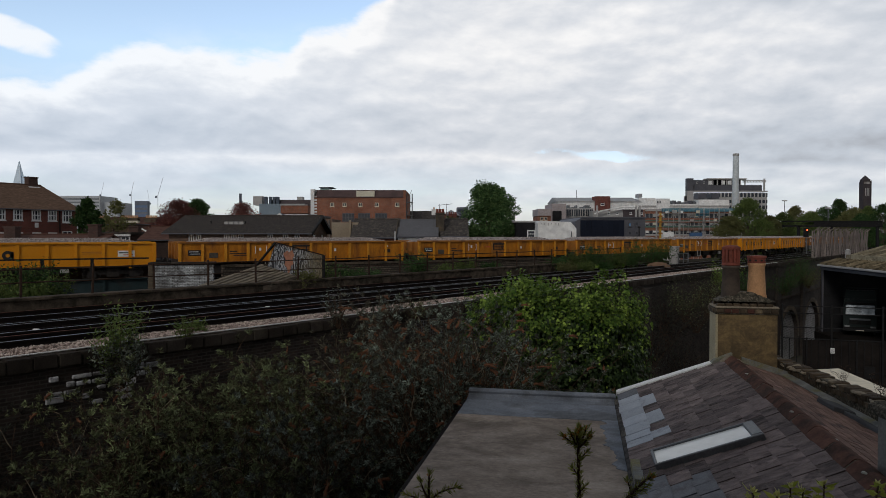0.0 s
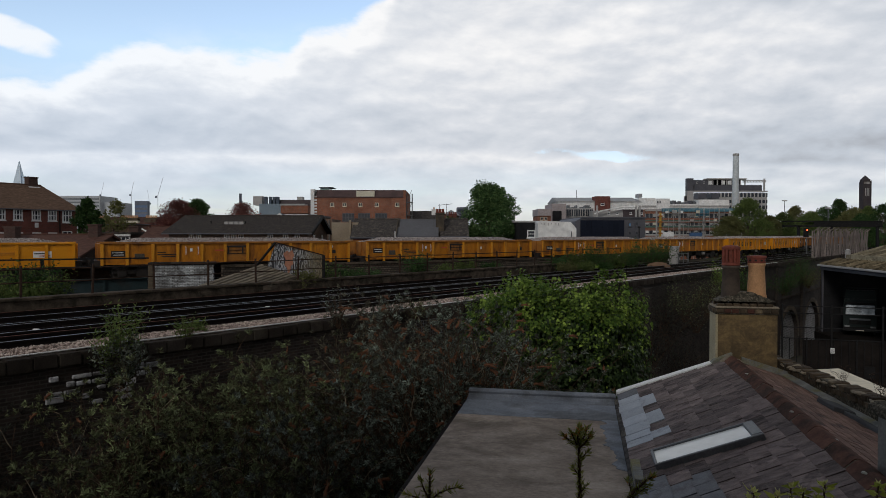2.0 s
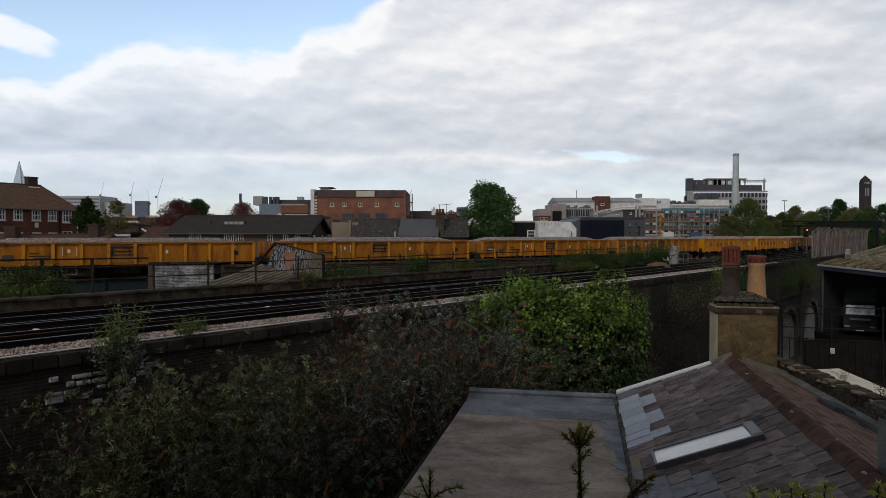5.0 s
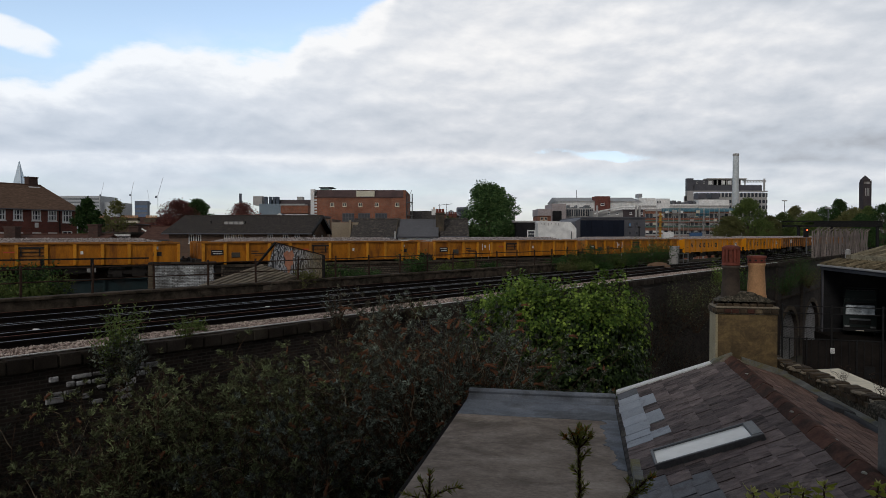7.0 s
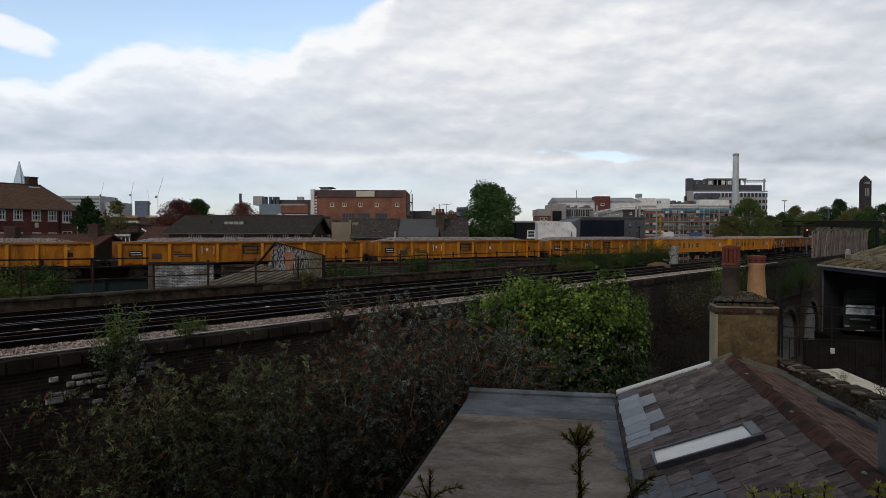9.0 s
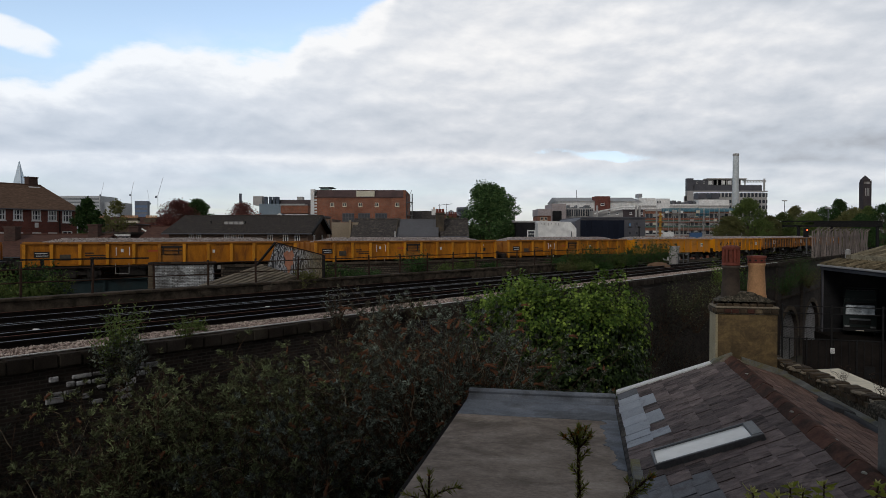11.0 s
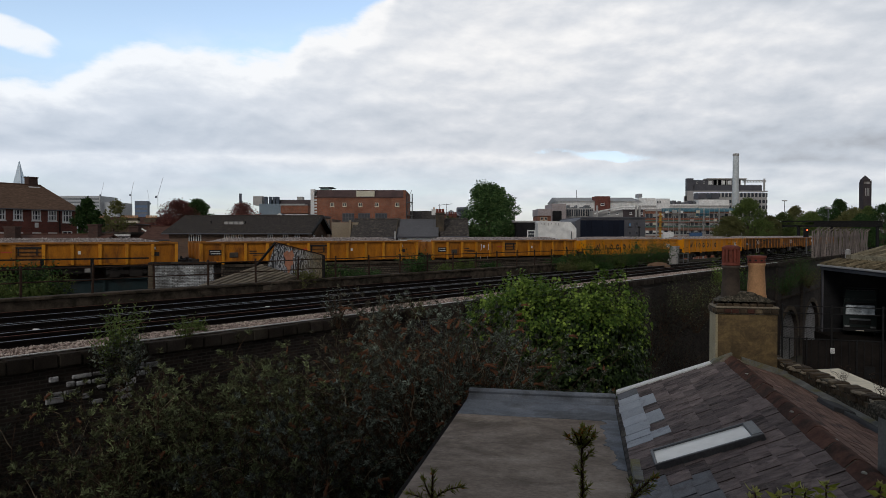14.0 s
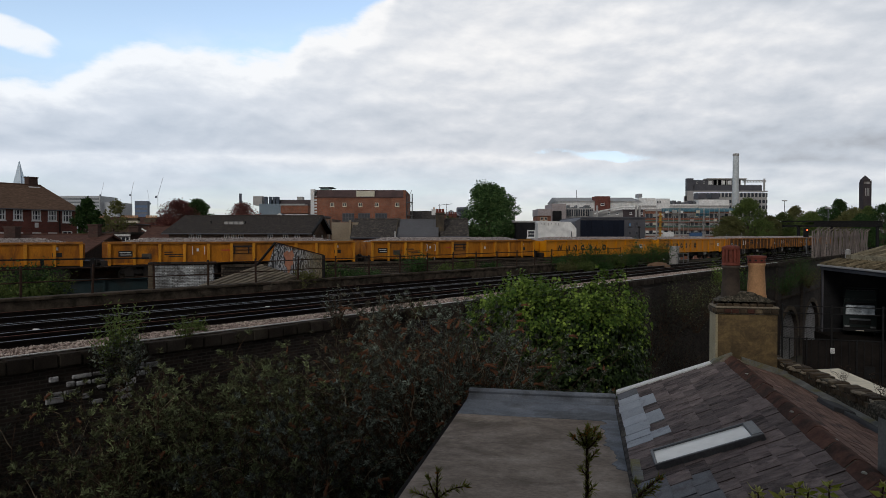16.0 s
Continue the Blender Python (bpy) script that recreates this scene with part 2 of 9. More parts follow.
M = dict(
    earth=mat("earth", (0.022, 0.018, 0.013), (0.045, 0.038, 0.026), 0.5, 0.95, stain=(0.022, 0.03, 0.013), fine=8),
    asphalt=mat("asphalt", (0.045, 0.045, 0.047), (0.07, 0.068, 0.066), 0.7, 0.9, fine=60),
    ballast=mat("ballast", (0.30, 0.255, 0.225), (0.42, 0.36, 0.32), 5, 0.95, fine=30, rnd=0.0, stain=(0.16, 0.12, 0.10), bump=0.6),
    ballast_dark=mat("dark ballast", (0.017, 0.0145, 0.0138), (0.038, 0.031, 0.029), 5, 0.95, fine=25, bump=0.6, spec=0.08),
    load=mat("granite load", (0.24, 0.205, 0.195), (0.43, 0.38, 0.365), 6, 0.95, fine=14, bump=0.9),
    stone=mat("sooty stone", (0.028, 0.023, 0.020), (0.058, 0.049, 0.042), 2, 0.98, stain=(0.075, 0.066, 0.05), rnd=0.3, bump=0.7, spec=0.03),
    rail_top=mat("worn rail", (0.17, 0.168, 0.17), (0.28, 0.278, 0.28), 3, 0.5, 0.7, bump=0.05),
    rail_rust=mat("rail rust", (0.010, 0.0075, 0.0068), (0.020, 0.014, 0.012), 5, 0.85, bump=0.2, spec=0.1),
    rust=mat("rusted iron", (0.026, 0.017, 0.013), (0.065, 0.037, 0.026), 6, 0.85, stain=(0.014, 0.012, 0.011), bump=0.3, spec=0.15),
    sleeper=mat("sleeper", (0.010, 0.009, 0.009), (0.019, 0.017, 0.016), 3, 0.95, spec=0.05),
    wagon=mat("weathered yellow paint", (0.33, 0.115, 0.009), (0.55, 0.205, 0.012), 1.6, 0.6, stain=(0.17, 0.060, 0.015), stain_at=0.56, rnd=0.16, bump=0.06, spec=0.22, stretch=(1.8, 1, 0.5), fine=22),
    wagon_end=mat("rusted yellow paint", (0.27, 0.105, 0.022), (0.42, 0.165, 0.022), 2, 0.75, stain=(0.09, 0.038, 0.02), bump=0.1),
    wagon_new=mat("clean yellow paint", (0.60, 0.225, 0.004), (0.68, 0.27, 0.006), 0.8, 0.42, stain=(0.46, 0.165, 0.010), stain_at=0.64, rnd=0.06, bump=0.03, spec=0.3),
    wagon_pale=mat("newer yellow panel", (0.58, 0.36, 0.04), (0.50, 0.31, 0.05), 2, 0.55, stain=(0.36, 0.18, 0.03), bump=0.05),
    # lighter copy of the panel paint; puts the ribs' highlight into the colour
    wagon_rib=mat("lighter rib yellow", (0.58, 0.235, 0.012), (0.68, 0.285, 0.015), 2, 0.5, stain=(0.28, 0.10, 0.015), stain_at=0.6, rnd=0.12, bump=0.05),
    worn_conductor=mat("worn conductor rail", (0.15, 0.14, 0.138), (0.24, 0.23, 0.225), 3, 0.55, 0.6, bump=0.05),
    conductor=mat("conductor rail rust", (0.085, 0.038, 0.027), (0.14, 0.062, 0.044), 5, 0.85, bump=0.2, spec=0.1),
    whitewash=mat("flaking whitewash", (0.22, 0.22, 0.23), (0.52, 0.52, 0.54), 9, 0.95, rnd=0.4, stain=(0.035, 0.03, 0.027), stain_at=0.57),
    black=mat("black iron", (0.011, 0.011, 0.0115), (0.022, 0.021, 0.021), 4, 0.7, bump=0.15, spec=0.12),
    grime=mat("oily underframe", (0.016, 0.014, 0.013), (0.035, 0.028, 0.024), 5, 0.7, bump=0.3),
    white=mat("white paint", (0.72, 0.72, 0.71), (0.80, 0.80, 0.79), 2, 0.6, bump=0.05, stain=(0.55, 0.53, 0.50), stain_at=0.7),
    letter=mat("black lettering", (0.012, 0.012, 0.012), (0.02, 0.02, 0.02), 2, 0.5, bump=0),
    red_mark=mat("red lettering", (0.45, 0.06, 0.03), (0.5, 0.08, 0.04), 2, 0.5, bump=0),
    brick_red=brick_mat("red brick", (0.15, 0.040, 0.030), (0.22, 0.062, 0.045), (0.15, 0.10, 0.085)),
    brick_dark=brick_mat("dark brown brick", (0.036, 0.022, 0.018), (0.065, 0.038, 0.030), (0.05, 0.04, 0.034), stain=(0.02, 0.017, 0.015)),
    brick_orange=brick_mat("orange brick", (0.25, 0.082, 0.045), (0.32, 0.115, 0.062), (0.24, 0.165, 0.13)),
    brick_stock=brick_mat("sooty stock brick", (0.10, 0.075, 0.05), (0.15, 0.11, 0.07), (0.10, 0.09, 0.075), stain=(0.03, 0.028, 0.025)),
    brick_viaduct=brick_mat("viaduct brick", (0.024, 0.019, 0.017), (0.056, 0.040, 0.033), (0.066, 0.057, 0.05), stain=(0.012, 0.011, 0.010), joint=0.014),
    brick_white=brick_mat("whitewashed brick", (0.74, 0.77, 0.79), (0.50, 0.53, 0.55), (0.10, 0.095, 0.09), size=(0.21, 0.066), stain=(0.035, 0.029, 0.025), stain_at=0.50, joint=0.010, grime=1.5),
    rubble=brick_mat("rubble wall", (0.105, 0.082, 0.063), (0.20, 0.158, 0.122), (0.045, 0.038, 0.032), size=(0.26, 0.12), stain=(0.03, 0.025, 0.02), joint=0.03, stain_at=0.54),
    slate=mat("slate", (0.122, 0.094, 0.089), (0.232, 0.181, 0.169), 2.2, 0.78, rnd=0.34, stain=(0.045, 0.034, 0.031), stain_at=0.57, bump=0.8, spec=0.16, fine=26, stretch=(1.5, 0.8, 1)),
    slate_blue=mat("blue slate", (0.085, 0.087, 0.098), (0.150, 0.152, 0.168), 3.0, 0.6, rnd=0.16, stain=(0.055, 0.05, 0.05), stain_at=0.58, bump=0.3, spec=0.26),
    slate_far=mat("old slate roof", (0.018, 0.016, 0.017), (0.105, 0.094, 0.088), 9.0, 0.85, stain=(0.19, 0.17, 0.135), stain_at=0.60, fine=2.5, bump=0.6, spec=0.12),
    slate_new=mat("replacement slate", (0.32, 0.345, 0.385), (0.40, 0.425, 0.46), 2.5, 0.65, rnd=0.12, bump=0.15, spec=0.25, stain=(0.20, 0.20, 0.21), stain_at=0.62),
    tile_red=mat("red clay tile", (0.165, 0.104, 0.086), (0.26, 0.165, 0.134), 4, 0.9, rnd=0.26, stain=(0.062, 0.048, 0.041), bump=0.4, spec=0.15),
    tile_flats=mat("tan tile roof", (0.088, 0.053, 0.036), (0.175, 0.112, 0.078), 7.0, 0.9, fine=3.0, bump=0.5, spec=0.15, stretch=(0.4, 1, 1)),
    tile_brown=mat("brown tile roof", (0.070, 0.035, 0.027), (0.140, 0.074, 0.056), 7.0, 0.9, fine=3.0, bump=0.5, spec=0.15, stretch=(0.4, 1, 1)),
    ridge=mat("ridge tile", (0.076, 0.037, 0.028), (0.138, 0.067, 0.048), 7, 0.92, rnd=0.15, stain=(0.040, 0.028, 0.022), stain_at=0.53, bump=0.22, spec=0.12, fine=40),
    felt=mat("mineral felt", (0.205, 0.168, 0.138), (0.42, 0.355, 0.30), 2.6, 0.95, stain=(0.15, 0.124, 0.105), stain_at=0.55, bump=0.35, stretch=(0.55, 0.8, 1), fine=38, spec=0.08),
    felt_blue=mat("painted felt", (0.17, 0.19, 0.225), (0.27, 0.295, 0.335), 2.2, 0.8, stain=(0.11, 0.115, 0.125), stain_at=0.56, bump=0.25, spec=0.15),
    lead=mat("lead", (0.135, 0.14, 0.138), (0.27, 0.275, 0.268), 5, 0.8, 0.0, bump=0.35, stain=(0.20, 0.18, 0.075), stain_at=0.56, spec=0.15),
    render=brick_mat("sandy render", (0.27, 0.188, 0.088), (0.20, 0.138, 0.065), (0.225, 0.158, 0.078), stain=(0.072, 0.052, 0.030), stain_at=0.49, joint=0.006, grime=4.2),
    render_light=mat("pale corner strip", (0.32, 0.275, 0.175), (0.40, 0.35, 0.235), 4, 0.9, bump=0.3),
    mortar=mat("mossy mortar", (0.022, 0.018, 0.013), (0.21, 0.18, 0.135), 42, 0.95, stain=(0.02, 0.02, 0.012), stain_at=0.5, bump=1.0),
    pot_buff=mat("buff clay", (0.50, 0.27, 0.13), (0.58, 0.33, 0.17), 4, 0.8, stain=(0.36, 0.19, 0.10), bump=0.1),
    pot_red=mat("red clay", (0.17, 0.042, 0.028), (0.25, 0.068, 0.046), 5, 0.85, bump=0.25, stain=(0.10, 0.035, 0.026), stain_at=0.55),
    pot_soot=mat("sooty clay", (0.045, 0.036, 0.03), (0.09, 0.068, 0.052), 5, 0.9, stain=(0.15, 0.12, 0.08), stain_at=0.66, bump=0.2),
    grey_metal=mat("grey aluminium", (0.115, 0.12, 0.128), (0.165, 0.172, 0.18), 3, 0.45, 0.3, bump=0.05),
    blind=mat("frosted pane", (0.72, 0.72, 0.69), (0.84, 0.84, 0.81), 1.2, 0.16, bump=0.0, stain=(0.58, 0.56, 0.47), stain_at=0.62, fine=2.0),
    render_grey=mat("grey render", (0.33, 0.32, 0.31), (0.42, 0.41, 0.40), 0.5, 0.9, fine=10),
    render_white=mat("white render", (0.76, 0.76, 0.745), (0.82, 0.82, 0.81), 0.6, 0.85, fine=2.0, stain=(0.66, 0.66, 0.645), stain_at=0.68),
    render_tan=mat("tan render", (0.26, 0.21, 0.15), (0.33, 0.27, 0.20), 0.6, 0.9, fine=10),
    navy=mat("navy cladding", (0.009, 0.012, 0.022), (0.013, 0.017, 0.03), 0.6, 0.7, fine=12, bump=0.05, spec=0.1),
    clad_grey=mat("dark grey cladding", (0.07, 0.072, 0.085), (0.10, 0.10, 0.115), 0.6, 0.6, fine=12, bump=0.05),
    concrete=mat("concrete", (0.34, 0.33, 0.32), (0.45, 0.44, 0.43), 0.4, 0.9, fine=6),
    # pale blue skyline colours with the haze of distance painted in
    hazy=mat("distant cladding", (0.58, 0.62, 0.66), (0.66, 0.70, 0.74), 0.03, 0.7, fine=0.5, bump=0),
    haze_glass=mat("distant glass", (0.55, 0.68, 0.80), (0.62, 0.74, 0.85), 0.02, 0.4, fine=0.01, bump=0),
    timber=mat("weathered timber", (0.15, 0.122, 0.11), (0.29, 0.242, 0.215), 6, 0.95, rnd=0.28, stretch=(1, 1, 0.15), bump=0.4),
    sheet=mat("corrugated sheet", (0.15, 0.122, 0.088), (0.25, 0.21, 0.155), 2.0, 0.85, stain=(0.075, 0.056, 0.042), stain_at=0.55, bump=0.2, rnd=0.2),
    teal=mat("teal girder", (0.010, 0.024, 0.027), (0.020, 0.038, 0.042), 2, 0.6, stain=(0.025, 0.02, 0.016), bump=0.15),
    bark=mat("bark", (0.07, 0.055, 0.04), (0.12, 0.095, 0.07), 7, 0.95, bump=0.6, stretch=(1, 1, 0.3)),
    stem=mat("brown stem", (0.045, 0.028, 0.019), (0.10, 0.066, 0.045), 7, 0.95, bump=0.3, spec=0.1),
    panicle=mat("dead flower spike", (0.125, 0.058, 0.035), (0.25, 0.118, 0.068), 30, 0.98, bump=1.0, spec=0.05),
    glass=glass_mat("window glass"),
    # dark-to-pale noise paints streaks of reflected sky into the windscreen colour
    screen_truck=mat("mirror-bright windscreen", (0.06, 0.065, 0.066), (0.42, 0.44, 0.44), 2.5, 0.15, 0.75, bump=0.02),
    # near-black to bright blend puts lit tufts and dark gaps into the leaf colour
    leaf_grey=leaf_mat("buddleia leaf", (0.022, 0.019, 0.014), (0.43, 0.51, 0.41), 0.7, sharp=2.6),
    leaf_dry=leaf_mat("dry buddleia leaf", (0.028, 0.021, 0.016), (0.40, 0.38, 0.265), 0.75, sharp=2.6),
    # darker buddleia copy; puts the thicket's and creepers' shade into the leaf colour
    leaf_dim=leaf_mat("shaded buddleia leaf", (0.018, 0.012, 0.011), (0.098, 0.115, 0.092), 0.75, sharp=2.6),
    twig=mat("dry twig", (0.16, 0.128, 0.088), (0.29, 0.235, 0.165), 9, 0.95, bump=0.2, spec=0.1),
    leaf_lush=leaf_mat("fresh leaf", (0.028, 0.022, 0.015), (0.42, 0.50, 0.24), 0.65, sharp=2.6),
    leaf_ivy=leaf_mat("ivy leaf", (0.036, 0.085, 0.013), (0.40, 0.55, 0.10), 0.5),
    # darker ivy copy; shade of the lower mound is in its colour
    leaf_ivy_low=leaf_mat("lower ivy leaf", (0.010, 0.021, 0.007), (0.060, 0.092, 0.030), 0.45),
    leaf_tree=leaf_mat("maple leaf", (0.022, 0.056, 0.016), (0.105, 0.175, 0.058), 0.65),
    leaf_maple=leaf_mat("sycamore leaf", (0.026, 0.066, 0.022), (0.19, 0.29, 0.105), 0.6),
    leaf_far=leaf_mat("spring leaf", (0.065, 0.10, 0.028), (0.20, 0.25, 0.075), 0.7),
    leaf_olive=leaf_mat("olive spring leaf", (0.11, 0.115, 0.040), (0.20, 0.195, 0.085), 0.7),
    leaf_red=leaf_mat("copper leaf", (0.115, 0.040, 0.036), (0.31, 0.125, 0.10), 0.7),
    leaf_yew=leaf_mat("needle leaf", (0.10, 0.115, 0.028), (0.42, 0.42, 0.10), 0.5),
    leaf_tip=leaf_mat("rust leaf tip", (0.50, 0.20, 0.04), (0.75, 0.36, 0.10), 0.5),
    leaf_lime=leaf_mat("cream young leaf", (0.58, 0.57, 0.20), (0.80, 0.76, 0.36), 0.45, 0.3),
    leaf_lime_deep=leaf_mat("lime leaf", (0.27, 0.31, 0.045), (0.58, 0.58, 0.14), 0.45, 0.3),
)


# ---- building blocks ----
def box(bm, x0, x1, y0, y1, z0, z1):
    v = [bm.verts.new((x, y, z)) for z in (z0, z1) for x, y in ((x0, y0), (x1, y0), (x1, y1), (x0, y1))]
    for f in ((3, 2, 1, 0), (4, 5, 6, 7), (0, 1, 5, 4), (1, 2, 6, 5), (2, 3, 7, 6), (3, 0, 4, 7)):
        bm.faces.new([v[i] for i in f])
    return v


def boxes(*spans):
    bm = bmesh.new()
    for s in spans:
        box(bm, *s)
    return bm


def bevelled(bm, r=0.01, seg=1):
    bmesh.ops.bevel(bm, geom=bm.edges[:], offset=r, segments=seg, affect="EDGES", clamp_overlap=True)
    return bm


def prism(bm, outline, a, b, axis="y"):
    """An outline in two axes, drawn out from a to b along the third."""
    put = {"y": lambda p, k: (p[0], k, p[1]), "x": lambda p, k: (k, p[0], p[1]), "z": lambda p, k: (p[0], p[1], k)}[axis]
    va = [bm.verts.new(put(p, a)) for p in outline]
    vb = [bm.verts.new(put(p, b)) for p in outline]
    n = len(outline)
    bm.faces.new(va)
    bm.faces.new(vb[::-1])
    for i in range(n):
        bm.faces.new((va[(i + 1) % n], va[i], vb[i], vb[(i + 1) % n]))
    bmesh.ops.recalc_face_normals(bm, faces=bm.faces[:])
    return bm


def lathe(bm, profile, n=24, centre=(0, 0)):
    """A turned shape from (radius, height) pairs, closed at both ends."""
    rings = []
    for r, z in profile:
        rings.append([bm.verts.new((centre[0] + r * math.cos(2 * math.pi * i / n), centre[1] + r * math.sin(2 * math.pi * i / n), z)) for i in range(n)])
    for a, b in zip(rings, rings[1:]):
        for i in range(n):
            bm.faces.new((a[i], a[(i + 1) % n], b[(i + 1) % n], b[i]))
    bm.faces.new(rings[0][::-1])
    bm.faces.new(rings[-1])
    return bm


def tube(bm, pts, r0, r1=None, n=6):
    r1 = r0 if r1 is None else r1
    pts = [Vector(p) for p in pts]
    rings = []
    for i, p in enumerate(pts):
        d = (pts[min(i + 1, len(pts) - 1)] - pts[max(i - 1, 0)]).normalized()
        s = d.cross(Vector((0.31, 0.87, 0.38))).normalized()
        q = d.cross(s)
        r = r0 + (r1 - r0) * i / max(1, len(pts) - 1)
        rings.append([bm.verts.new(p + (s * math.cos(2 * math.pi * k / n) + q * math.sin(2 * math.pi * k / n)) * r) for k in range(n)])
    for a, b in zip(rings, rings[1:]):
        for k in range(n):
            bm.faces.new((a[k], a[(k + 1) % n], b[(k + 1) % n], b[k]))
    bm.faces.new(rings[0][::-1])
    bm.faces.new(rings[-1])
    return bm


def as_mesh(name, bm, material, smooth=False):
    me = bpy.data.meshes.new(name)
    if smooth:
        for f in bm.faces:
            f.smooth = True
    bm.to_mesh(me)
    bm.free()
    me.materials.append(material)
    return me


def part(name, bm, material, parent, label="", smooth=False, kind="", at=None):
    me = bm if isinstance(bm, bpy.types.Mesh) else as_mesh(name, bm, material, smooth)
    ob = new(name, me)
    ob.parent = parent
    if at is not None:
        ob.matrix_basis = at
    return tagged(ob, label, kind=kind)


def thing(name, label, category, at=None, group="", kind=""):
    ob = new(name)
    ob.empty_display_size = 0.2
    if at is not None:
        ob.matrix_basis = at
    return tagged(ob, label, category, group, kind)


def solid(name, bm, material, label, category, at=None, group="", kind="", smooth=False):
    ob = new(name, as_mesh(name, bm, material, smooth))
    if at is not None:
        ob.matrix_basis = at
    return tagged(ob, label, category, group, kind)


def quads(name, verts, faces, material):
    me = bpy.data.meshes.new(name)
    me.from_pydata(verts, [], faces)
    me.update()
    me.materials.append(material)
    return me


def leaf_mesh(name, pos, axis, length, width, material, rng, fold=0.25):
    """Many folded leaves at the points pos, each along its axis."""
    n = len(pos)
    axis = axis / np.maximum(1e-6, np.linalg.norm(axis, axis=1))[:, None]
    rv = rng.normal(size=(n, 3))
    side = np.cross(axis, rv)
    side /= np.maximum(1e-6, np.linalg.norm(side, axis=1))[:, None]
    nor = np.cross(side, axis)
    L = (length * rng.uniform(0.6, 1.25, n))[:, None]
    W = (width * rng.uniform(0.7, 1.2, n))[:, None]
    base, tip = pos, pos + axis * L - nor * L * 0.18
    mid = pos + axis * L * 0.45
    left, right = mid + side * W * 0.5 + nor * W * fold, mid - side * W * 0.5 + nor * W * fold
    verts = np.stack([base, left, tip, right, mid], 1).reshape(-1, 3)
    k = np.arange(n)[:, None] * 5
    faces = np.concatenate([k + [0, 4, 1], k + [1, 4, 2], k + [0, 3, 4], k + [3, 2, 4]], 0)
    me = bpy.data.meshes.new(name)
    me.vertices.add(n * 5)
    me.vertices.foreach_set("co", verts.ravel())
    me.loops.add(faces.size)
    me.polygons.add(len(faces))
    me.loops.foreach_set("vertex_index", faces.ravel())
    me.polygons.foreach_set("loop_start", np.arange(len(faces)) * 3)
    me.update(calc_edges=True)
    me.materials.append(material)
    return me


def limb_path(p, d, length, droop, rng, n=6, wob=0.12):
    pts = [Vector(p)]
    d = Vector(d).normalized()
    for k in range(n):
        d = (d + Vector((rng.gauss(0, wob), rng.gauss(0, wob), rng.gauss(0, wob) - droop))).normalized()
        pts.append(pts[-1] + d * (length / n))
    return pts


# ---- ground ----
def ground():
    bm = bmesh.new()
    xs = [-4000, -600, -120, -60, -30, -14, -11, 0, 3, 12, 30, 60, 150, 700, 4000]
    ys = [-300, -40, -12, 2, 4, 8, 14, 24, 50, 90, 160, 300, 700, 1600, 4500]
    grid = [[bm.verts.new((x, y, 0.0)) for x in xs] for y in ys]
    for r0, r1 in zip(grid, grid[1:]):
        for i in range(len(xs) - 1):
            bm.faces.new((r0[i], r0[i + 1], r1[i + 1], r1[i]))
    solid("ground", bm, M["earth"], "bare dark earth and yard ground under everything", "ground", kind="structure")


ground()

# ---- the near viaduct: x runs along it, y across it ----
VIA = pose(0, 0, 0, 0, 0, 50.8)
DECK = 8.45
ARCHES = [(55.8, 4.0), (64.6, 3.3), (73.7, 3.3), (82.7, 3.3), (91.7, 3.3)]


def arched_wall():
    wall = thing("wall_viaduct", "sooty brick railway viaduct wall with arches", "viaduct", VIA, kind="structure")
    spans = [(-45, 51.2, None, 0)] + [(c - 4.5, c + 4.5, c, r) for c, r in ARCHES] + [(96.2, 150, None, 0)]
    for s0, s1, c, r in spans:
        o = [(s0, -0.1), (s0, DECK), (s1, DECK), (s1, -0.1)]
        if c:
            o += [(c + r, -0.1), (c + r, 1.8)]
            o += [(c + r * math.cos(a), 1.8 + 2.7 * math.sin(a)) for a in np.linspace(0, math.pi, 15)[1:-1]]
            o += [(c - r, 1.8), (c - r, -0.1)]
        bm = bmesh.new()
        prism(bm, o, 14.0, 14.6)
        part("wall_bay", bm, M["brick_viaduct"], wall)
        if c:
            part("arch_infill", boxes((c - r - 0.1, c + r + 0.1, 14.3, 14.45, -0.1, 4.7)), M["arch_fill"], wall, "grey blockwork in the arch")
            bm = bmesh.new()
            for k in range(22):
                a0, a1 = math.pi * k / 22 + 0.012, math.pi * (k + 1) / 22 - 0.012
                pr = [((r + q) * math.cos(a), 1.8 + (2.7 + q) * math.sin(a)) for a, q in ((a0, 0.02), (a1, 0.02), (a1, 0.42), (a0, 0.42))]
                prism(bm, [(c + p[0], p[1]) for p in pr], 13.95, 14.05)
            part("arch_ring", bm, M["brick_stock"], wall, "brick arch ring")
    part("string_course", boxes((-45, 150, 13.9, 14.05, 5.55, 5.72)), M["stone"], wall, "projecting stone string course")
    for s in (33.5, 51.2, 60.2, 69.2, 78.2):
        part("pilaster", bevelled(boxes((s - 0.45, s + 0.45, 13.8, 14.02, -0.1, 8.3)), 0.02), M["brick_viaduct"], wall)
    rng = random.Random(19)
    for row in range(5):
        s = 4.9 + 0.11 * (row % 2)
        while s < 7.2:
            w, h = rng.uniform(0.12, 0.40), rng.uniform(0.075, 0.135)
            if rng.random() < (0.2, 0.25, 0.3, 0.5, 0.8)[row]:
                part("whitewashed_stone", bevelled(boxes((s, s + w - 0.02, 13.97 - 0.02 * rng.random(), 14.02, 7.62 + row * 0.14, 7.62 + row * 0.14 + h)), 0.018), M["whitewash"], wall, "flaking whitewashed stone")
            s += w
    return wall


